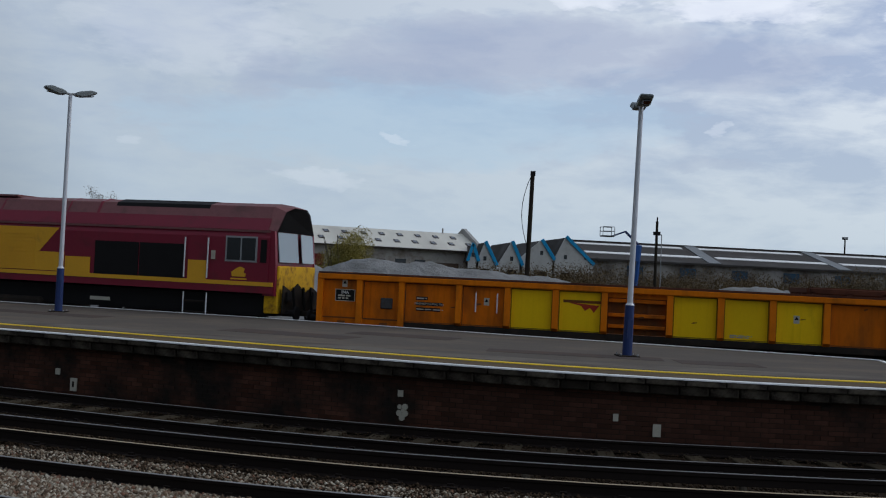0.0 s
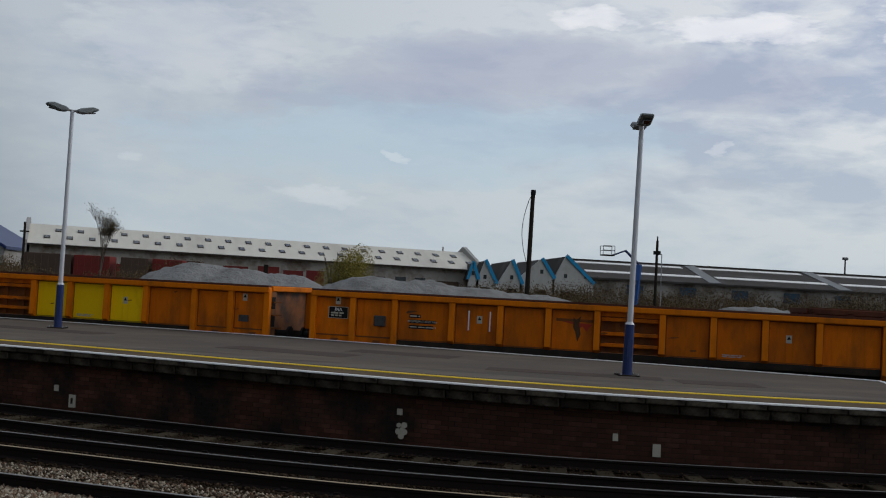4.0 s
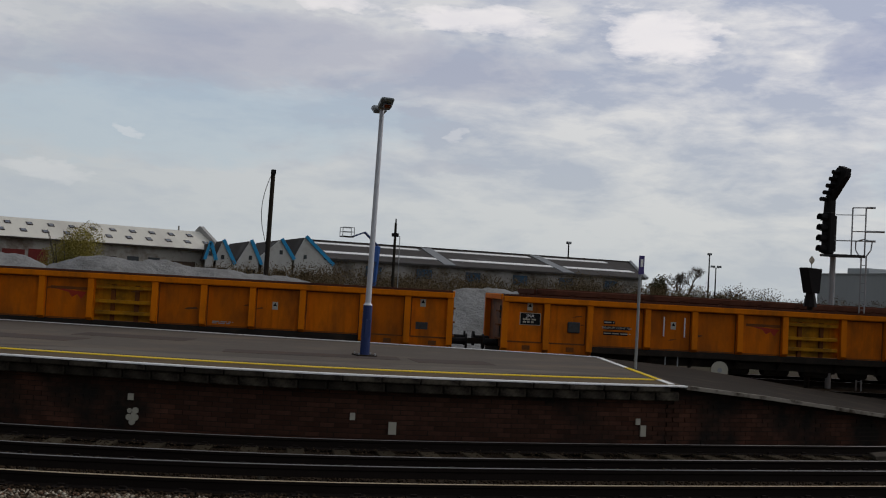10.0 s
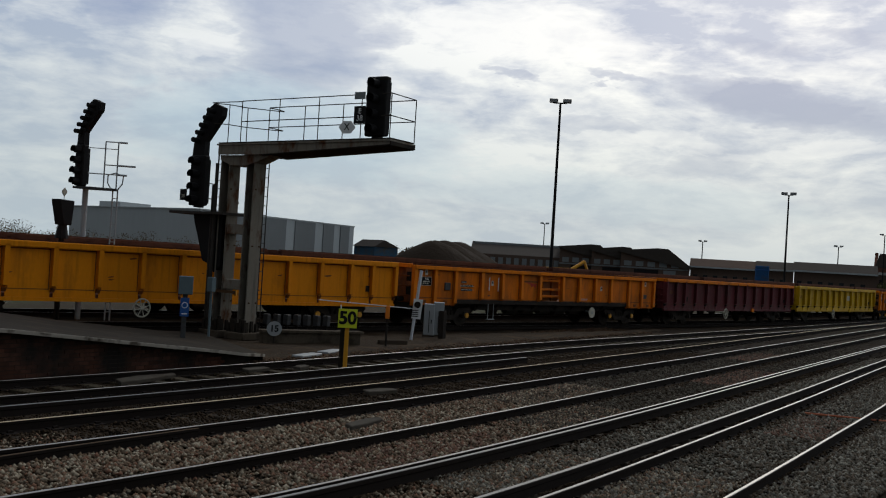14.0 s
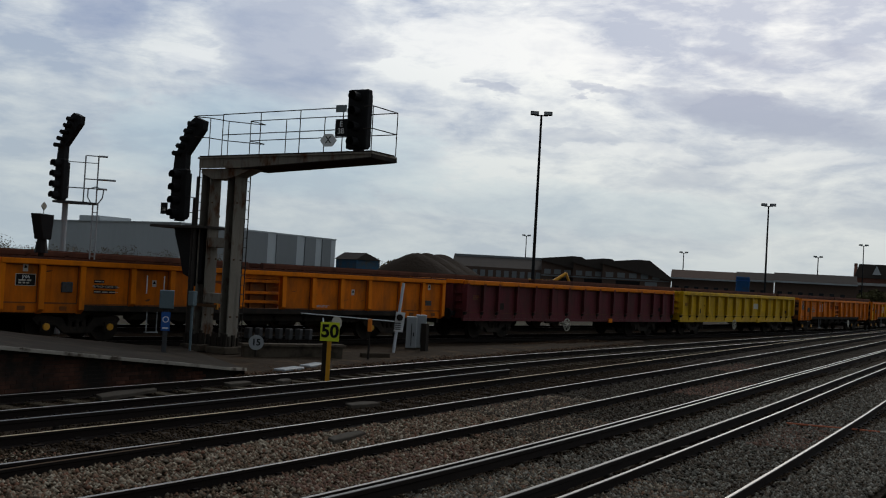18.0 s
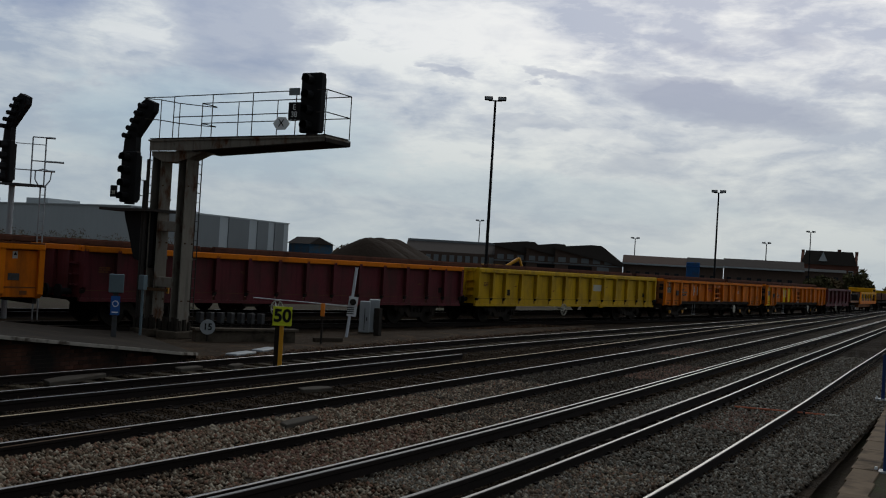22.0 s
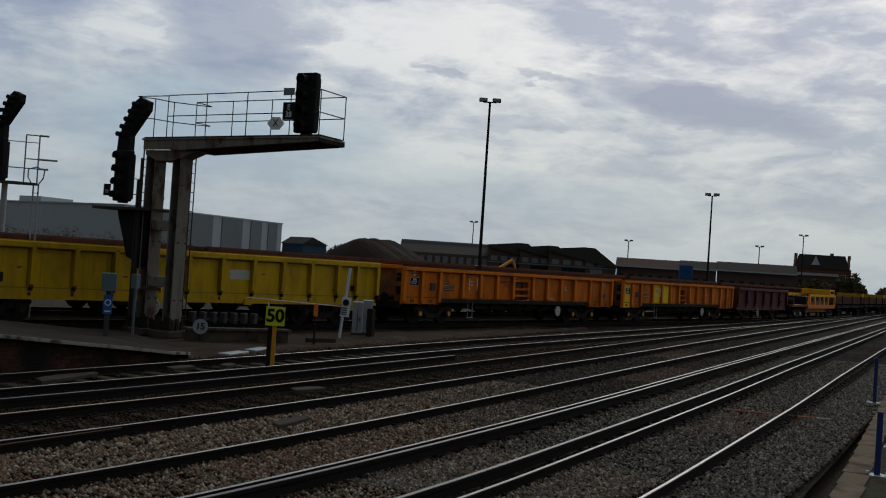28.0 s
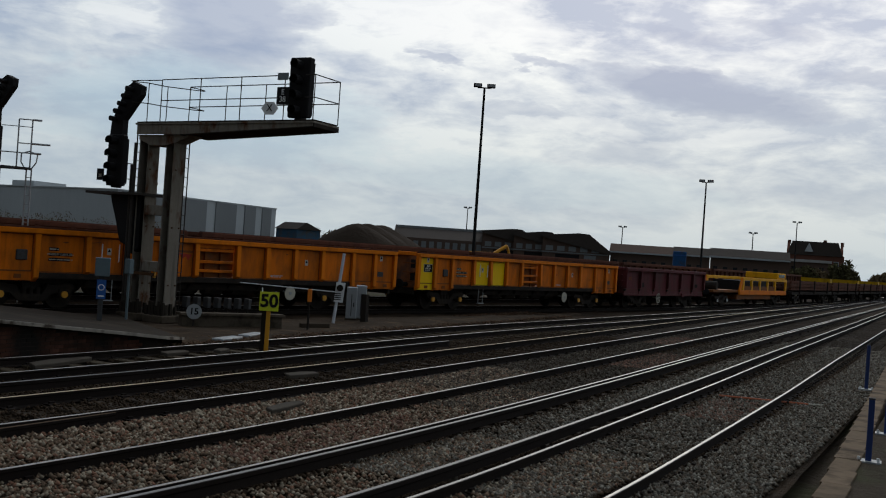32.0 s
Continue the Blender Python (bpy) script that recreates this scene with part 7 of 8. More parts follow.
for x, y, r_, z_, m_, n_ in ((201, 27, 5.5, 2.5, "bush", 61), (203, 24.5, 4.5, 2.3, "scrub", 62), (199, 9.0, 6.0, 2.2, "bush", 63), (204, -5.0, 8.0, 2.1, "bush", 64), (206, -16.0, 9.0, 2.0, "scrub", 65)):
    bush("bush", "dark winter hedge at the far end of the yard", x, y, (r_, 3.5, z_), 2600, 0.4, m_, n_)
bush("bush", "bare hedge beside the blue shed", 137, 86, (6.0, 3.0, 2.6), 1800, 0.35, "scrub", 35)
tree("bare_tree", "small bare tree beside the blue shed", 131.5, 88, 6.0, 24, 0.6, 5, 0.15, 4)

# ---- poles ----
pp = thing("telegraph_pole", pose(9.9, 55, -0.3), "old dark wooden pole with a hanging cable", "pole")
part("pole", tube(bm_new(), (0, 0, 0), (0.1, 0, 8.2), 0.14, 10, 0.11), "wood", pp)
part("cap", box(bm_new(), 0.0, 0.22, -0.14, 0.14, 8.05, 8.3), "black", pp)
bm = bm_new()
last = Vector((0.05, -0.1, 8.1))
for k in range(1, 13):
    f = k / 12
    q = Vector((0.0 - 0.42 * math.sin(math.pi * min(1, f * 1.15)) if f < 0.87 else -0.05, -0.12, 8.1 - 4.6 * f))
    tube(bm, last, q, 0.018, 5)
    last = q
part("cable", bm, "black", pp)
p2 = thing("lamp_pole", pose(21.5, 70, -0.3), "thin dark pole with a small lamp bracket", "pole")
part("pole", tube(bm_new(), (0, 0, 0), (0, 0, 6.9), 0.12, 8, 0.09), "wood", p2)
part("bracket", tube(bm_new(), (0, 0, 6.0), (0.35, 0, 6.0), 0.03, 6), "black", p2)
part("stay", tube(bm_new(), (0.4, 0, 0), (0.35, 0, 6.0), 0.03, 6), "galv", p2)
part("lamp", box(bm_new(), -0.22, 0.22, -0.12, 0.12, 5.95, 6.2), "black", p2)
part("tip", tube(bm_new(), (0, 0, 6.9), (0, 0, 7.2), 0.05, 6), "black", p2)
p3 = thing("lamp_pole", pose(-21.5, 74, -0.3), "thin dark pole behind the birch", "pole")
part("pole", tube(bm_new(), (0, 0, 0), (0, 0, 5.9), 0.1, 8, 0.08), "wood", p3)
part("bracket", box(bm_new(), -0.3, 0.3, -0.05, 0.05, 5.2, 5.3), "wood", p3)
p3 = thing("fence_post", pose(-4.0, 58, -0.3), "dark concrete post in the scrub", "post")
part("post", box(bm_new(), -0.12, 0.12, -0.12, 0.12, 0, 3.6), "mortar", p3)
bl = thing("boom_lift", pose(20.1, 70, -0.3), "blue articulated boom lift with a raised basket", "machine")
part("base", box(bm_new(), -0.9, 0.9, -0.8, 0.8, 0.3, 1.2), "blue", bl, bevel=0.05)
for sx in (-1, 1):
    for sy in (-1, 1):
        part("wheel", tube(bm_new(), (sx * 0.7, sy * 0.85, 0.35), (sx * 0.7, sy * 1.05, 0.35), 0.35, 14), "black", bl)
part("lower_boom", tube(bm_new(), (0, 0, 1.2), (0.25, 0, 5.2), 0.14, 6), "blue", bl)
part("counter_boom", box(bm_new(), -0.12, 0.25, -0.15, 0.15, 4.1, 5.2), "blue", bl, bevel=0.03)
part("upper_boom", tube(bm_new(), (0.2, 0, 5.2), (-0.8, 0, 6.1), 0.09, 6), "navy", bl)
part("jib", tube(bm_new(), (-0.8, 0, 6.1), (-1.75, 0, 5.72), 0.06, 6), "navy", bl)
bk_ = part("basket", box(bm_new(), -2.45, -1.65, -0.4, 0.4, 5.68, 5.76), "grime", bl, "open work basket")
for sx in (-2.45, -1.65):
    for sy in (-0.4, 0.4):
        part("post", tube(bm_new(), (sx, sy, 5.7), (sx, sy, 6.35), 0.025, 5), "galv", bk_)
for sy in (-0.4, 0.4):
    for z in (6.05, 6.35):
        part("rail", tube(bm_new(), (-2.45, sy, z), (-1.65, sy, z), 0.025, 5), "galv", bk_)

# ---- sheds of the works ----


ws_ = thing("workshop", pose(-9.8, 103.8, -0.5, 0, 0, 14) @ pose(9.8, -100, 0), "long workshop with a pale sheet roof and small roof windows", "building", "works buildings")
WE, WR, WD = 5.2, 7.1, 5.6      # eaves, ridge, half depth
X0W, X1W = -28.9, 13.4
part("roof", prism(bm_new(), [(100 - WD, WE), (100, WR), (100 + WD, WE), (100 + WD, WE - 0.15), (100, WR - 0.15), (100 - WD, WE - 0.15)], "x", X0W, X1W), "roof_white", ws_, "pale weathered sheet roof")
part("wall", box(bm_new(), X0W + 0.2, X1W - 0.2, 100 - WD + 0.5, 100 + WD - 0.5, 0, WE - 0.1), "wall_stained", ws_, "pale stained lower wall")
for x in (X0W - 0.35, X1W):
    part("gable", prism(bm_new(), [(100 - WD - 0.2, 3.6), (100 - WD - 0.2, WE + 0.25), (99.8, WR + 0.55), (100.2, WR + 0.55), (100 + WD + 0.2, WE + 0.25), (100 + WD + 0.2, 3.6)], "x", x, x + 0.35), "wall_pale", ws_)
part("gutter", box(bm_new(), X0W, X1W, 100 - WD - 0.16, 100 - WD + 0.02, WE - 0.16, WE - 0.02), "works_roof", ws_)
sl = math.degrees(math.atan2(WR - WE, WD))
for k in range(-6, 18):
    for yy, x0 in ((98.35, -18.8), (96.3, -17.8)):
        x = x0 + k * 1.91
        if not X0W + 0.6 < x < X1W - 0.5:
            continue
        z = WE + (yy - 100 + WD) * (WR - WE) / WD
        wd = part("roof_window", box(bm_new(), -0.27, 0.27, -0.42, 0.42, 0, 0.06), "works_roof", ws_, m=pose(x, yy, z, sl, 0, 0))
        part("pane", box(bm_new(), -0.21, 0.21, -0.34, 0.34, 0.06, 0.075), "glass", wd)
for x, w_, h_, m_ in ((-27.4, 2.6, 3.6, "works_brick"), (-23.5, 3.0, 3.8, "red_wall"), (-20.6, 2.2, 3.7, "red_wall"), (-17.3, 1.9, 4.25, "red_wall"), (-14.6, 1.8, 4.2, "works_brick"), (-12.0, 2.3, 4.2, "red_wall"), (-8.8, 2.0, 4.35, "red_wall"), (-6.4, 1.9, 4.1, "red_wall"), (-4.2, 1.7, 4.2, "red_wall"), (2.6, 1.0, 4.0, "works_brick"), (8.6, 2.6, 3.9, "works_brick")):
    part("door", box(bm_new(), x, x + w_, 100 - WD + 0.40, 100 - WD + 0.48, 0, h_), m_, ws_, "faded red sliding door")
for x in (0.5, 4.6, 6.6):
    part("window", box(bm_new(), x, x + 1.1, 100 - WD + 0.42, 100 - WD + 0.49, 3.2, 4.1), "glass", ws_)
part("ridge_vent", tube(bm_new(), (11.2, 100, WR - 0.05), (11.2, 100, WR + 0.45), 0.09, 8), "wall_pale", ws_)

# red containers and walls in front of the workshop
for k, (x, w_, m_) in enumerate(((-23.2, 3.4, "works_brick"), (-19.6, 2.6, "red_wall"), (-16.2, 2.0, "works_brick"), (-13.9, 2.2, "red_wall"), (-11.4, 1.0, "works_brick"))):
    ct_ = thing("container", pose(x, 80, -0.3), "dull red steel container half hidden by scrub", "container", "red containers")
    part("body", box(bm_new(), 0, w_, 0, 2.4, 0, 3.95), m_, ct_, bevel=0.03)
    for j in range(int(w_ / 0.5)):
        part("rib", box(bm_new(), 0.2 + j * 0.5, 0.3 + j * 0.5, -0.05, 0.0, 0.1, 3.85), m_, ct_)

# left neighbour with a blue trimmed gable
nb = thing("workshop", pose(-37, 110, -0.3), "pale gabled workshop with a blue roof edge", "building", "works buildings")
part("wall", prism(bm_new(), [(-4, 0), (-4, 4.6), (0.5, 7.0), (5, 4.6), (5, 0)], "y", -6, 6), "wall_pale", nb)
part("roof", prism(bm_new(), [(-4.3, 4.5), (0.5, 7.1), (5.3, 4.5), (5.3, 4.8), (0.5, 7.4), (-4.3, 4.8)], "y", -6.3, 6.2), "navy", nb)

# saw-tooth sheds with blue barge boards
for k, (x0, xp, x1, zp, zv) in enumerate(((12.3, 12.75, 13.3, 5.6, 4.2), (13.05, 13.9, 15.1, 5.95, 3.9), (15.2, 16.5, 17.6, 6.1, 4.0), (17.3, 19.4, 20.7, 6.4, 4.7), (20.5, 21.75, 24.6, 6.8, 4.4))):
    sh = thing("saw_tooth_shed", pose(0, 100, -0.3), "grey saw-tooth workshop gable with bright blue barge boards", "building", "saw-tooth sheds")
    zv2 = zv - 0.2
    part("gable", prism(bm_new(), [(x0, 0), (x0, zv2), (xp, zp), (x1, zv2), (x1, 0)], "y", 0.0, 0.3), "render_wall", sh, "grey rendered gable")
    part("roof", prism(bm_new(), [(x0, zv2 - 0.1), (xp, zp - 0.1), (x1, zv2 - 0.1)], "y", 0.3, 14), "roof_grey", sh)
    d = Vector((x1 - xp, zv2 - zp)).normalized()
    n_ = Vector((d.y, -d.x)) * 0.16
    part("barge_board", prism(bm_new(), [(xp - n_.x, zp - n_.y), (x1 - n_.x, zv2 - n_.y), (x1 + n_.x, zv2 + n_.y), (xp + n_.x, zp + n_.y)], "y", -0.15, 0.05), "sky_blue", sh, "bright blue barge board")
    if k == 0:
        part("barge_board", prism(bm_new(), [(x0 - 0.2, zv2), (x0 + 0.1, zv2), (xp + 0.1, zp + 0.15), (xp - 0.15, zp + 0.15)], "y", -0.15, 0.05), "sky_blue", sh)
    part("door", box(bm_new(), xp - 0.4, xp + 0.5, -0.08, 0.0, 0, 3.3), "black", sh)
    part("window", box(bm_new(), xp - 0.15, xp + 0.15, -0.06, 0.0, zv + 0.2, zv + 0.6), "glass", sh)

# long grey shed
lgs = thing("long_shed", pose(0, 0, -0.3), "very long grey-roofed shed with pale roof light strips", "building", "works buildings")
RZ0, RZ1 = 4.85, 6.9
bm = bm_new()
up = [bm.verts.new(c) for c in ((23.6, 100, RZ0), (59.5, 100, RZ0), (64.2, 112, RZ1), (23.6, 112, RZ1), (68.8, 124, RZ0), (23.6, 124, RZ0))]
lo_ = [bm.verts.new(v.co - Vector((0, 0, 0.2))) for v in up]
for f in ((0, 1, 2, 3), (3, 2, 4, 5)):
    bm.faces.new([up[i] for i in f])
    bm.faces.new([lo_[i] for i in reversed(f)])
for i, j in ((0, 1), (1, 2), (2, 4), (4, 5), (5, 3), (3, 0)):
    bm.faces.new((up[i], lo_[i], lo_[j], up[j]))
part("roof", bm, "roof_grey", lgs, "dark grey sheet roof")
part("wall", prism(bm_new(), [(23.8, 100.4), (59.2, 100.4), (68.2, 123.6), (23.8, 123.6)], "z", 0, RZ0 - 0.1), "wall_dull", lgs, "stained dull wall")
part("ridge", box(bm_new(), 23.6, 64, 111.8, 112.2, RZ1 - 0.02, RZ1 + 0.12), "works_roof", lgs)
sl2 = math.degrees(math.atan2(RZ1 - RZ0, 12))
for x0, x1 in ((24.6, 36.6), (38.2, 50.0), (51.6, 60.0)):
    for yy, w_ in ((110.2, 0.55), (104.0, 0.6)):
        z = RZ0 + (yy - 100) * (RZ1 - RZ0) / 12
        part("roof_light", box(bm_new(), x0, x1, -w_, w_, 0.0, 0.05), "white_line", lgs, "pale translucent strip", m=pose(0, yy, z, sl2, 0, 0))
for x in (37.4, 50.8):
    part("roof_valley", box(bm_new(), -0.6, 0.6, -6.0, 6.2, 0.0, 0.08), "clad_dark", lgs, m=pose(x, 106, RZ0 + 6 * (RZ1 - RZ0) / 12, sl2, 0, -6))
for k in range(6):
    part("wall_panel", box(bm_new(), 28 + k * 5.3, 29.6 + k * 5.3, 100.3, 100.38, 3.3, 4.3), "panel_blue", lgs, "dull blue wall panel")
part("verge", tube(bm_new(), (59.5, 99.9, RZ0), (64.3, 112, RZ1 + 0.1), 0.18, 6), "galv", lgs)

# pale warehouse
wh = thing("warehouse", pose(0, 0, -0.3), "large flat-topped warehouse clad in pale and dark grey sheets", "building", "works buildings")
A_, B_, C_ = Vector((97.0, 118.0)), Vector((93.5, 90.5)), Vector((130.5, 94.3))
bm = bm_new()
D_ = A_ + C_ - B_
prism(bm, [(p.x, p.y) for p in (B_, C_, D_, A_)], "z", 0, 7.25)
part("block", bm, "clad_light", wh, "pale grey sheet cladding")
d = (C_ - B_).normalized()
ang_ = math.degrees(math.atan2(d.y, d.x))
L_ = (C_ - B_).length
for k, (f0, f1, m_) in enumerate(((0.02, 0.28, "clad_dark"), (0.33, 0.50, "clad_dark"), (0.56, 0.70, "clad_dark"), (0.76, 0.84, "clad_dark"), (0.89, 0.96, "clad_dark"))):
    part("cladding", box(bm_new(), f0 * L_, f1 * L_, -0.12, -0.01, 0, 7.2), m_, wh, "dark grey cladding bay", m=pose(B_.x, B_.y, 0, 0, 0, ang_))
part("sign", box(bm_new(), 0.06 * L_, 0.09 * L_, -0.2, -0.13, 6.2, 7.0), "sign_green", wh, "small green sign", m=pose(B_.x, B_.y, 0, 0, 0, ang_))
part("parapet", prism(bm_new(), [(p.x, p.y) for p in (B_ + Vector((-0.1, -0.1)), C_ + Vector((0.1, -0.1)), D_, A_ + Vector((-0.1, 0.1)))], "z", 7.25, 7.4), "clad_light", wh)
part("roof_house", box(bm_new(), 98.5, 104, 110, 114, 7.4, 8.2), "clad_light", wh)

bs = thing("blue_shed", pose(122.5, 84.5, -0.3, 0, 0, -20), "low blue shed with a dark ridged roof", "building", "works buildings")
part("wall", box(bm_new(), -2.0, 2.0, -2.5, 2.5, 0, 4.4), "panel_blue", bs)
part("roof", prism(bm_new(), [(-2.2, 4.3), (-0.5, 5.3), (2.2, 4.3)], "y", -2.7, 2.7), "works_roof", bs)

# works sheds in the distance
for k, (x0, y0, x1, y1, z0, z1) in enumerate(((156.8, 88.3, 165.5, 70.9, 5.3, 6.4), (163.9, 75.0, 167.6, 65.8, 5.4, 6.85), (165.9, 70.0, 169.3, 61.3, 5.4, 6.7), (167.6, 65.5, 171.4, 55.0, 5.2, 6.75))):
    c = Vector(((x0 + x1) / 2, (y0 + y1) / 2))
    d = Vector((x1 - x0, y1 - y0))
    wk = thing("works_shed", pose(c.x - 1.2 * k, c.y - 0.5 * k, -0.3, 0, 0, math.degrees(math.atan2(d.y, d.x))), "dark brick works shed with a low pitched roof", "building", "works sheds")
    h2 = d.length / 2
    if k == 0:
        part("wall", box(bm_new(), -h2, h2, 0, 14, 0, z0 - 0.6), "works_brick", wk)
        part("roof", prism(bm_new(), [(0, z0 - 0.8), (8, z1 + 0.5), (16, z0 - 0.8)], "x", -h2 - 0.3, h2 + 0.3), "works_roof", wk)
        part("roof_light", box(bm_new(), -h2, h2, 6.6, 7.6, z1 + 0.05, z1 + 0.45), "clad_dark", wk)
        for j in range(14):
            part("window", box(bm_new(), -h2 + 0.6 + j * 1.35, -h2 + 1.4 + j * 1.35, -0.1, 0.0, 2.2, 4.2), "clad_dark", wk)
    else:
        part("gable", prism(bm_new(), [(-h2, 0), (-h2, z1 - 0.2), (0.05 * h2, z1 + 0.28), (0.35 * h2, z1 + 0.22), (h2, z0 - 1.0), (h2, 0)], "y", 0, 0.4), "works_brick", wk)
        part("roof", prism(bm_new(), [(-h2 - 0.3, z1 - 0.15), (0.05 * h2, z1 + 0.45), (0.36 * h2, z1 + 0.38), (h2 + 0.4, z0 - 1.0), (h2, z0 - 1.3), (-h2, z1 - 0.5)], "y", -0.4, 14), "works_roof", wk)
        part("door", box(bm_new(), -h2 * 0.6, h2 * 0.1, -0.1, 0.0, 0, 3.6), "black", wk)
        for j in range(5):
            part("window", box(bm_new(), -h2 * 0.9 + j * h2 * 0.34, -h2 * 0.68 + j * h2 * 0.34, -0.08, 0.0, 4.1, 4.9), "clad_dark", wk)
        part("band", box(bm_new(), -h2, h2 * 0.95, -0.12, 0.0, 3.75, 3.95), "clad_dark", wk)
        part("window", box(bm_new(), h2 * 0.25, h2 * 0.6, -0.08, 0.0, 2.2, 3.6), "clad_dark", wk)
fr = thing("works_shed", pose(0, 0, -0.3), "long low works range with a pale roof edge", "building", "works sheds")
for (xa, ya, xb, yb, z0, z1, m_) in ((171.6, 54.6, 174.4, 44.5, 4.4, 5.75, "works_brick"), (174.4, 44.4, 175.8, 38.8, 4.6, 5.9, "works_roof"), (175.8, 38.7, 178.2, 26.5, 4.7, 6.1, "works_roof")):
    d = Vector((xb - xa, yb - ya))
    mm = pose(xa, ya, 0, 0, 0, math.degrees(math.atan2(d.y, d.x)))
    part("range", box(bm_new(), 0, d.length, 0, 8, 0, z0 + 0.3), "works_brick", fr, m=mm)
    part("roof", prism(bm_new(), [(-0.3, z0 + 0.2), (3.5, z1 + 0.3), (8.3, z0 + 0.2)], "x", -0.2, d.length + 0.2), m_, fr, m=mm)
    part("eave", box(bm_new(), -0.2, d.length + 0.2, -0.45, -0.2, z0 + 0.05, z0 + 0.3), "clad_light", fr, m=mm)
    for j in range(int(d.length / 1.6)):
        part("window", box(bm_new(), 0.5 + j * 1.6, 1.2 + j * 1.6, -0.08, 0.0, 2.0, 3.3), "glass", fr, m=mm)

hs = thing("station_house", pose(217.6, 33.2, -0.3, 0, 0, -83), "dark brick house with gabled slate roof and chimneys", "building")
part("wall", box(bm_new(), 0, 11.0, 0, 9, 0, 7.0), "house_brick", hs)
part("roof", prism(bm_new(), [(0.3, 6.9), (1.2, 9.6), (9.8, 9.6), (10.7, 6.9)], "y", -0.3, 9.3), "works_roof", hs)
for x in (0.2, 10.3):
    part("gable", prism(bm_new(), [(-0.2, 6.5), (4.5, 9.7), (9.2, 6.5)], "x", x, x + 0.5), "house_brick", hs)
    part("chimney", box(bm_new(), x, x + 0.6, 3.9, 5.1, 9.0, 9.85), "house_brick", hs)
part("chimney", box(bm_new(), 7.0, 7.7, 4, 5, 9.4, 10.15), "house_brick", hs)
part("dormer", prism(bm_new(), [(3.6, 7.6), (4.4, 9.4), (5.2, 7.6)], "y", -0.6, 3), "clad_light", hs)
for j in range(6):
    for z in (1.5, 4.4):
        wd = part("window", box(bm_new(), 0.9 + j * 1.65, 1.8 + j * 1.65, -0.08, 0.0, z, z + 1.5), "clad_light", hs)
        part("pane", box(bm_new(), 1.0 + j * 1.65, 1.7 + j * 1.65, -0.12, -0.07, z + 0.1, z + 1.4), "glass", wd)
an = thing("low_block", pose(212.0, 34.5, -0.3, 0, 0, -83), "low brick block with a pale flat roof edge", "building")
part("wall", box(bm_new(), -1, 10.5, 0, 3, 0, 5.4), "works_brick", an)
part("roof_edge", box(bm_new(), -1.2, 10.7, -0.3, 3.2, 5.4, 5.9), "wall_pale", an)
for j in range(6):
    part("window", box(bm_new(), 0.0 + j * 1.7, 0.8 + j * 1.7, -0.08, 0.0, 3.4, 4.5), "glass", an)
tk = thing("water_tank", pose(145.5, 36.3, -0.3, 0, 0, -75), "blue steel tank among the yard buildings", "tank")
part("tank", box(bm_new(), -0.9, 0.9, -0.9, 0.9, 0, 4.9), "steel_blue", tk, bevel=0.1)
part("band", box(bm_new(), -0.95, 0.95, -0.95, 0.95, 4.3, 4.42), "blue", tk)
ex = thing("excavator", pose(101.0, 46.5, -0.3, 0, 0, -40), "small yellow excavator in the yard", "machine")
part("track", box(bm_new(), -1.4, 1.4, -1.0, 1.0, 0, 0.9), "black", ex, bevel=0.1)
part("cab", box(bm_new(), -1.2, 1.2, -0.9, 0.9, 1.0, 2.9), "ochre", ex, bevel=0.1)
part("boom", tube(bm_new(), (0.8, 0, 2.2), (3.2, 0, 3.7), 0.18, 6), "ochre", ex)
part("dipper", tube(bm_new(), (3.2, 0, 3.7), (4.0, 0, 1.8), 0.14, 6), "ochre", ex)
rnd = random.Random(8)
for k in range(14):
    a_ = radians(70.5 + rnd.uniform(0, 6.5))
    r = rnd.uniform(135, 165)
    x, y = r * math.sin(a_), r * math.cos(a_)
    cr = thing("parked_car", pose(x, y, -0.3, 0, 0, rnd.uniform(0, 360)), "small parked car in the works yard", "car", "parked cars")
    col = rnd.choice(("white", "cabinet", "navy", "grime", "red_wall"))
    part("body", prism(bm_new(), [(-2.0, 0.35), (2.0, 0.35), (2.0, 0.85), (1.2, 0.95), (0.6, 1.45), (-1.1, 1.45), (-1.8, 0.95), (-2.0, 0.9)], "y", -0.8, 0.8), col, cr, bevel=0.05)
    part("glazing", prism(bm_new(), [(-1.5, 0.98), (1.0, 0.98), (0.55, 1.38), (-1.05, 1.38)], "y", -0.82, 0.82), "glass", cr)
    for sx in (-1.25, 1.25):
        for sy in (-0.78, 0.78):
            part("wheel", tube(bm_new(), (sx, sy - 0.08, 0.32), (sx, sy + 0.08, 0.32), 0.32, 12), "black", cr)

# ---- yard light masts ----


def yard_mast(x, y, top, r, label, heads=2, turn=0.0, span=0.5, size=0.28):
    t = thing("yard_mast", pose(x, y, -0.3, 0, 0, turn), label, "light mast", "yard light masts")
    part("pole", tube(bm_new(), (0, 0, 0), (0, 0, top), r, 10, r * 0.6), "black", t)
    for k in range(heads):
        o = (k - (heads - 1) / 2) * span * 2
        part("floodlight", box(bm_new(), o - size, o + size, -size * 0.6, size * 0.6, top, top + size * 0.9), "black", t, bevel=0.03)
        part("glass_front", box(bm_new(), o - size * 0.8, o + size * 0.8, -size * 0.64, -size * 0.6, top + 0.04, top + size * 0.8), "galv", t)
    part("crossbar", tube(bm_new(), (-span, 0, top - 0.02), (span, 0, top - 0.02), 0.05, 6), "black", t)
    return t


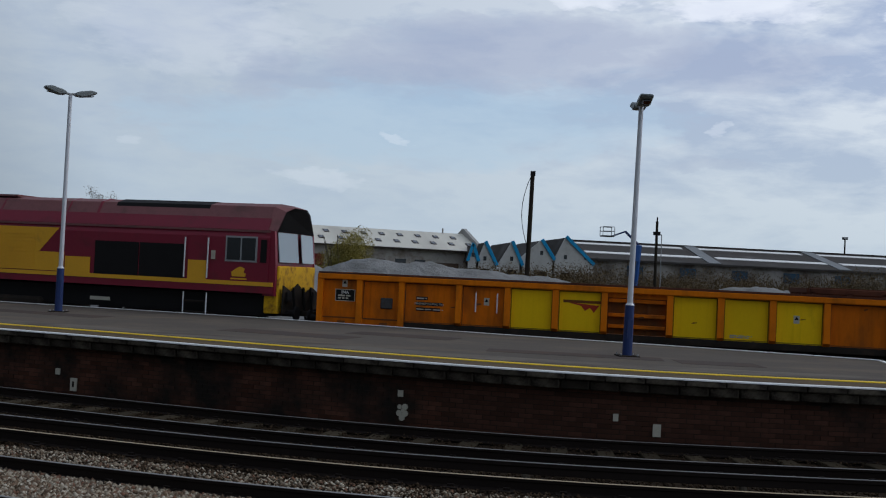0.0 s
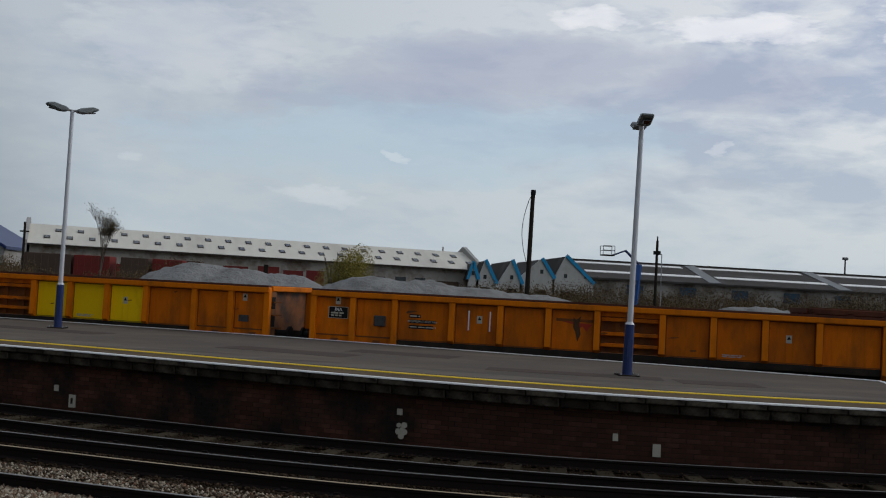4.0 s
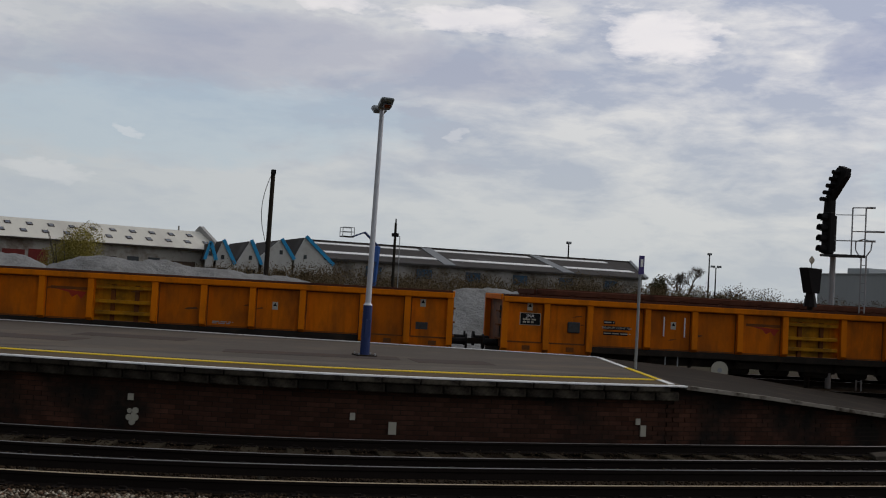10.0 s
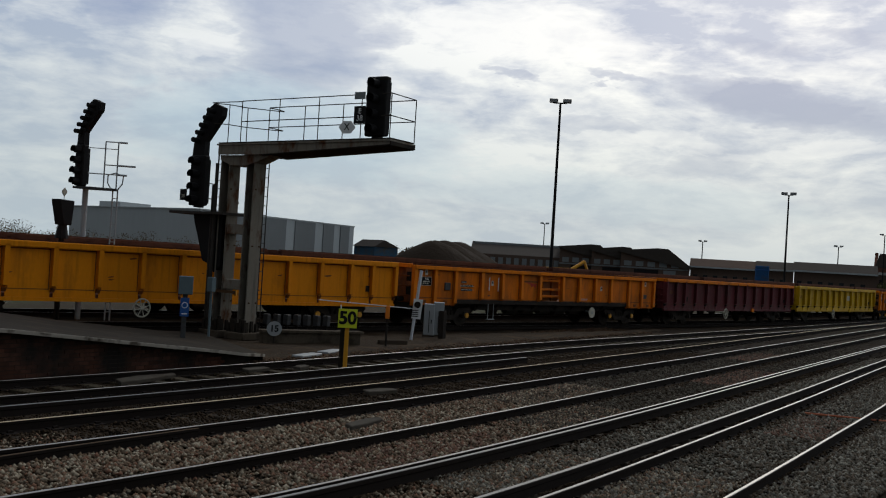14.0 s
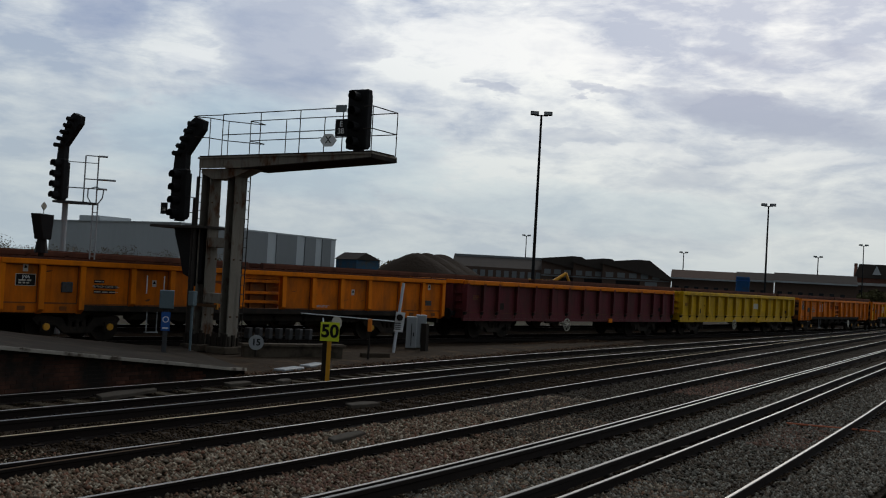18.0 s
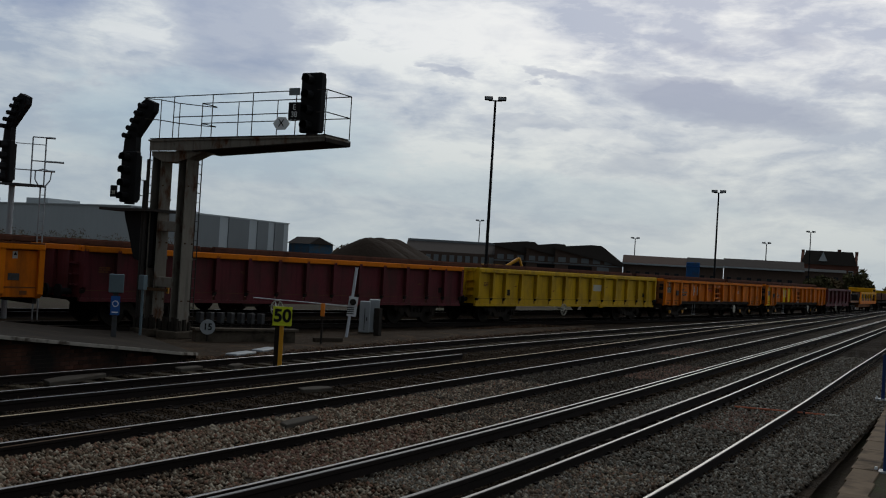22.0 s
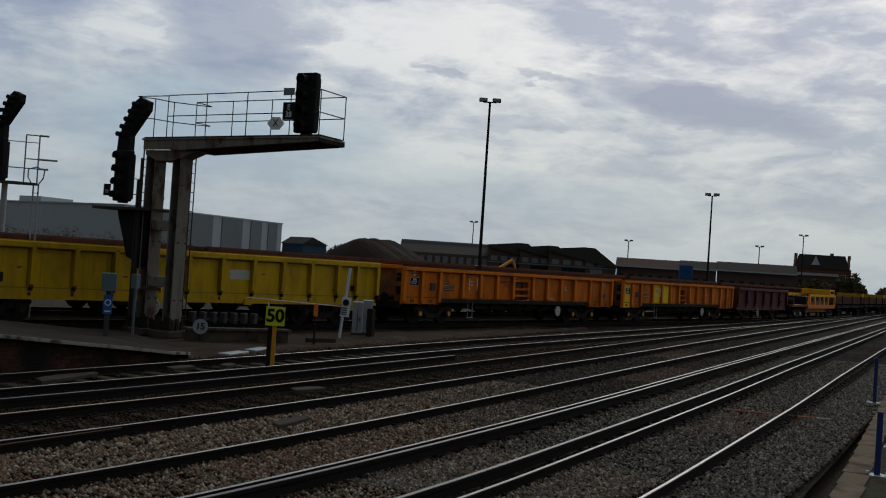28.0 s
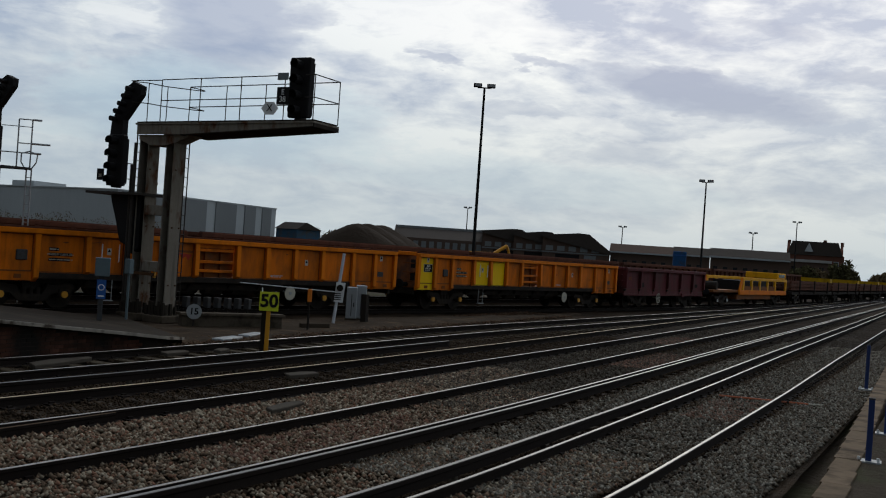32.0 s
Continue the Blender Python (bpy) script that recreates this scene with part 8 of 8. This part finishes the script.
yard_mast(67.95, 31.75, 14.5, 0.13, "tall black yard mast with twin floodlights", 2, -65, 0.48, 0.3)
yard_mast(126.7, 29.0, 13.1, 0.14, "tall black yard mast with twin floodlights", 2, -77, 0.5, 0.35)
for (x, y, z) in ((180.5, 86.1, 11.2), (191.2, 58.8, 9.5), (196.8, 35.9, 9.8), (198.0, 28.5, 12.2)):
    yard_mast(x, y, z, 0.13, "far grey yard light mast", 2, -75, 0.5, 0.3)
yard_mast(69.9, 140, 10.1, 0.16, "far grey light mast behind the sheds", 1, 0, 0.4, 0.35)
yard_mast(139.7, 207.3, 13.5, 0.22, "far grey light mast behind the trees", 1, -30, 0.5, 0.5)
yard_mast(140.0, 205.0, 10.6, 0.2, "far grey light mast behind the trees", 2, -30, 0.7, 0.5)

# ---- loose ballast stones ----


def stones(name, label, regions, seed, material):
    rs = np.random.RandomState(seed)
    base = np.array([(1, 0, 0), (-1, 0, 0), (0, 1, 0), (0, -1, 0), (0, 0, 1), (0, 0, -1)], float)
    tri = np.array([(0, 2, 4), (2, 1, 4), (1, 3, 4), (3, 0, 4), (2, 0, 5), (1, 2, 5), (3, 1, 5), (0, 3, 5)])
    P, S = [], []
    for x0, x1, y0, y1, slope, n, s0, s1 in regions:
        x = x0 + (x1 - x0) * rs.rand(n) ** 1.4
        y = y0 + (y1 - y0) * rs.rand(n) + (veer(x) if slope else 0.0)
        P.append(np.stack([x, y, np.full(n, -0.150) + 0.02 * rs.rand(n)], 1))
        S.append(rs.uniform(s0, s1, n))
    P, S = np.concatenate(P), np.concatenate(S)
    n = len(P)
    V = base[None] * (S[:, None, None] * rs.uniform(0.6, 1.25, (n, 6, 3)))
    a = rs.rand(n) * math.tau
    c, s_ = np.cos(a)[:, None], np.sin(a)[:, None]
    V = np.stack([V[..., 0] * c - V[..., 1] * s_, V[..., 0] * s_ + V[..., 1] * c, V[..., 2] * 0.8], -1) + P[:, None]
    F = (tri[None] + 6 * np.arange(n)[:, None, None]).reshape(-1, 3)
    me = bpy.data.meshes.new(name)
    me.vertices.add(n * 6)
    me.vertices.foreach_set("co", V.reshape(-1))
    me.loops.add(len(F) * 3)
    me.loops.foreach_set("vertex_index", F.reshape(-1).astype(np.int32))
    me.polygons.add(len(F))
    me.polygons.foreach_set("loop_start", np.arange(0, len(F) * 3, 3, dtype=np.int32))
    me.update(calc_edges=True)
    me.materials.append(M[material])
    ob = new(name, me)
    return tagged(ob, label, "ballast", kind="stuff")


stones("ballast_stones", "loose grey and brown ballast stones between the tracks", [
    (7.0, 40, 1.75, 2.9, 0.3, 20000, 0.018, 0.042), (10.0, 40, 3.15, 4.35, 0.3, 12000, 0.018, 0.042), (10, 40, 4.95, 5.85, 0.3, 9500, 0.018, 0.042)], 5, "stone")
stones("ballast_stones", "dull brown-grey ballast stones between the tracks", [
    (15, 46, 6.4, 7.6, 0.3, 9000, 0.02, 0.045), (17.0, 46, 7.9, 9.3, 0.3, 12000, 0.02, 0.045)], 25, "stone_mid")
stones("ballast_stones", "mixed brown, reddish and pale ballast stones between the tracks", [
    (3.0, 13, 3.15, 4.35, 0.3, 6000, 0.018, 0.042), (3.0, 13, 4.95, 5.85, 0.3, 4700, 0.018, 0.042),
    (-11, 9, 9.85, 10.62, 0.3, 6000, 0.016, 0.032), (-4.0, 18, 6.4, 7.6, 0.3, 14000, 0.018, 0.042), (-6.0, 21, 7.9, 9.3, 0.3, 22000, 0.02, 0.045)], 15, "stone_warm")
stones("ballast_stones", "dark oily ballast stones by the platform wall", [
    (-12, 34, 9.55, 10.9, 0.3, 22000, 0.012, 0.030), (-12, 34, 11.1, 12.95, 0.3, 26000, 0.013, 0.032), (-12, 34, 12.95, 14.7, 0.3, 11000, 0.010, 0.022)], 16, "stone_dark")
stones("ballast_stones", "patches of reddish ballast stones", [(24.5, 29.5, 6.55, 7.7, 0.0, 1500, 0.02, 0.045), (33, 37, 8.1, 9.2, 0.0, 1200, 0.02, 0.045), (17.5, 20.5, 3.2, 4.2, 0.0, 700, 0.02, 0.042), (9.5, 13.5, 6.6, 7.7, 0.0, 900, 0.02, 0.045)], 18, "stone_red")
# dark strips beside each rail: its shade put into stone colour, with some oil
bands = []
for y in (3.06, 4.48, 4.80, 5.98, 6.31, 7.74):
    bands += [(3, 36, y - 0.27, y - 0.05, 0.3, 2600, 0.018, 0.04), (3, 36, y + 0.05, y + 0.22, 0.3, 2000, 0.018, 0.04)]
stones("ballast_stones", "ballast stones along the rails, darkened for rail shade and oil", bands, 17, "stone_dark")
stones("ballast_stones", "fresh pale ballast stones between two tracks", [(-11, 5.5, 8.0, 9.25, 0.3, 17000, 0.018, 0.040), (-11, 8, 9.85, 10.62, 0.3, 4200, 0.016, 0.032)], 6, "stone_pale")
stones("trackside_stones", "brownish stones and rubble around the gantry foot", [(17, 44, 15.4, 17.9, 0.0, 6500, 0.02, 0.055)], 7, "stone_brown")

# ---- sleepers ----
for t, line_y, x0, x1 in SLEEPERS:
    k = 0
    x = float(x0)
    while x < x1:
        y = float(line_y(x))
        dy = float(line_y(x + 0.2) - line_y(x - 0.2)) / 0.4
        so = bpy.data.objects.new("sleeper", sl_pale_me if t.name == "track_4" else sl_me)
        scene.collection.objects.link(so)
        so.parent = t
        so.matrix_basis = pose(x, y, 0.0, 0, 0, math.degrees(math.atan(dy)) + math.sin(k * 1.7) * 0.6)
        co = bpy.data.objects.new("rail_chairs", chair_me)
        scene.collection.objects.link(co)
        co.parent = t
        co.matrix_basis = so.matrix_basis.copy()
        x += 0.66
        k += 1

# ---- coping stones and bricks of the platform wall ----
def along(step, x0, x1):
    x = x0
    while x < x1:
        dy = edge_y(x + 0.1) - edge_y(x - 0.1)
        a_ = math.atan2(dy, 0.2)
        yield x, edge_y(x), a_
        x += step * math.cos(a_)


cop_bm = box(bm_new(), 0.008, 0.592, 0.0, 0.42, -0.10, -0.002)
bmesh.ops.bevel(cop_bm, geom=list(cop_bm.edges), offset=0.015, segments=1, affect="EDGES")
cop_me = bpy.data.meshes.new("coping_stone")
cop_bm.to_mesh(cop_me)
cop_bm.free()
cop_me.materials.append(M["coping"])
cor_bm = box(bm_new(), 0.008, 0.442, 0.09, 0.42, -0.25, -0.105)
bmesh.ops.bevel(cor_bm, geom=list(cor_bm.edges), offset=0.015, segments=1, affect="EDGES")
cor_me = bpy.data.meshes.new("corbel_stone")
cor_bm.to_mesh(cor_me)
cor_bm.free()
cor_me.materials.append(M["coping"])
for me_, step, nm, x0 in ((cop_me, 0.6, "coping_stone", -14.0), (cor_me, 0.45, "corbel_stone", -13.8)):
    for x, y, a_ in along(step, x0, 9.4):
        o = bpy.data.objects.new(nm, me_)
        scene.collection.objects.link(o)
        o.parent = platform
        o.matrix_basis = pose(x, y, PZ - 0.001, 0, 0, math.degrees(a_))

br_bm = box(bm_new(), 0.005, 0.22, 0.0, 0.1, 0.0, 0.066)
br_me = bpy.data.meshes.new("brick")
br_bm.to_mesh(br_me)
br_bm.free()
br_me.materials.append(M["brick"])
rnd = random.Random(4)
count = 0
rest = bm_new()
for row in range(12):
    z = -0.22 + row * 0.075
    for x, y, a_ in along(0.226, -9.0 + (0.113 if row % 2 else 0), 9.5):
        n_ = Vector((-math.sin(a_), math.cos(a_)))
        px, py = x + n_.x * (0.272 + rnd.uniform(-0.006, 0.006)), y + n_.y * (0.272 + rnd.uniform(-0.006, 0.006))
        if 1.5 < x < 7.3 and count < 300:
            o = bpy.data.objects.new("brick", br_me)
            scene.collection.objects.link(o)
            o.parent = platform
            o.matrix_basis = pose(px, py, z, 0, 0, math.degrees(a_))
            count += 1
        else:
            me_n = [Vector(c) for c in ((0.005, 0, 0), (0.22, 0, 0), (0.22, 0, 0.066), (0.005, 0, 0.066), (0.005, 0.06, 0), (0.22, 0.06, 0), (0.22, 0.06, 0.066), (0.005, 0.06, 0.066))]
            mt = pose(px, py, z, 0, 0, math.degrees(a_))
            v = [rest.verts.new(mt @ c) for c in me_n]
            for f in ((0, 1, 2, 3), (3, 2, 6, 7), (1, 5, 6, 2), (4, 0, 3, 7), (4, 5, 1, 0)):
                rest.faces.new([v[i] for i in f])
# joined brickwork below the ramp
for row in range(14):
    z = -0.22 + row * 0.075
    x = 9.5 + (0.113 if row % 2 else 0)
    while x < 16.6:
        if z + 0.13 < float(np.interp(x + 0.22, [p[0] for p in rn], [p[2] for p in rn])):
            y = float(np.interp(x, [p[0] for p in rn], [p[1] for p in rn])) + 0.2 + rnd.uniform(-0.006, 0.006)
            v = [rest.verts.new((x + a_, y + b_, z + c_)) for a_, b_, c_ in ((0.005, 0, 0), (0.22, 0, 0), (0.22, 0, 0.066), (0.005, 0, 0.066), (0.005, 0.06, 0), (0.22, 0.06, 0), (0.22, 0.06, 0.066), (0.005, 0.06, 0.066))]
            for f in ((0, 1, 2, 3), (3, 2, 6, 7), (1, 5, 6, 2), (4, 0, 3, 7), (4, 5, 1, 0)):
                rest.faces.new([v[i] for i in f])
        x += 0.226
ro = part("brickwork", rest, "brick_rest", platform)
ro["kind"] = "stuff"


def motions():
    times = [k * 1.0 for k in range(33)]
    quick = [k * 0.125 for k in range(257)]
    for ob, s, b in TRAIN:
        walk(ob, [(t, vehicle_pose(train_at(t) + s, b)) for t in times])
        for c in ob.children:
            if c.name.startswith("wheelset"):
                at, r = c.matrix_basis.translation.copy(), 0.52 if ob.name.startswith("locomotive") else 0.42
                walk(c, [(t, pose(at.x, at.y, at.z, 0, math.degrees(train_at(t) / r), 0)) for t in quick])


motions()
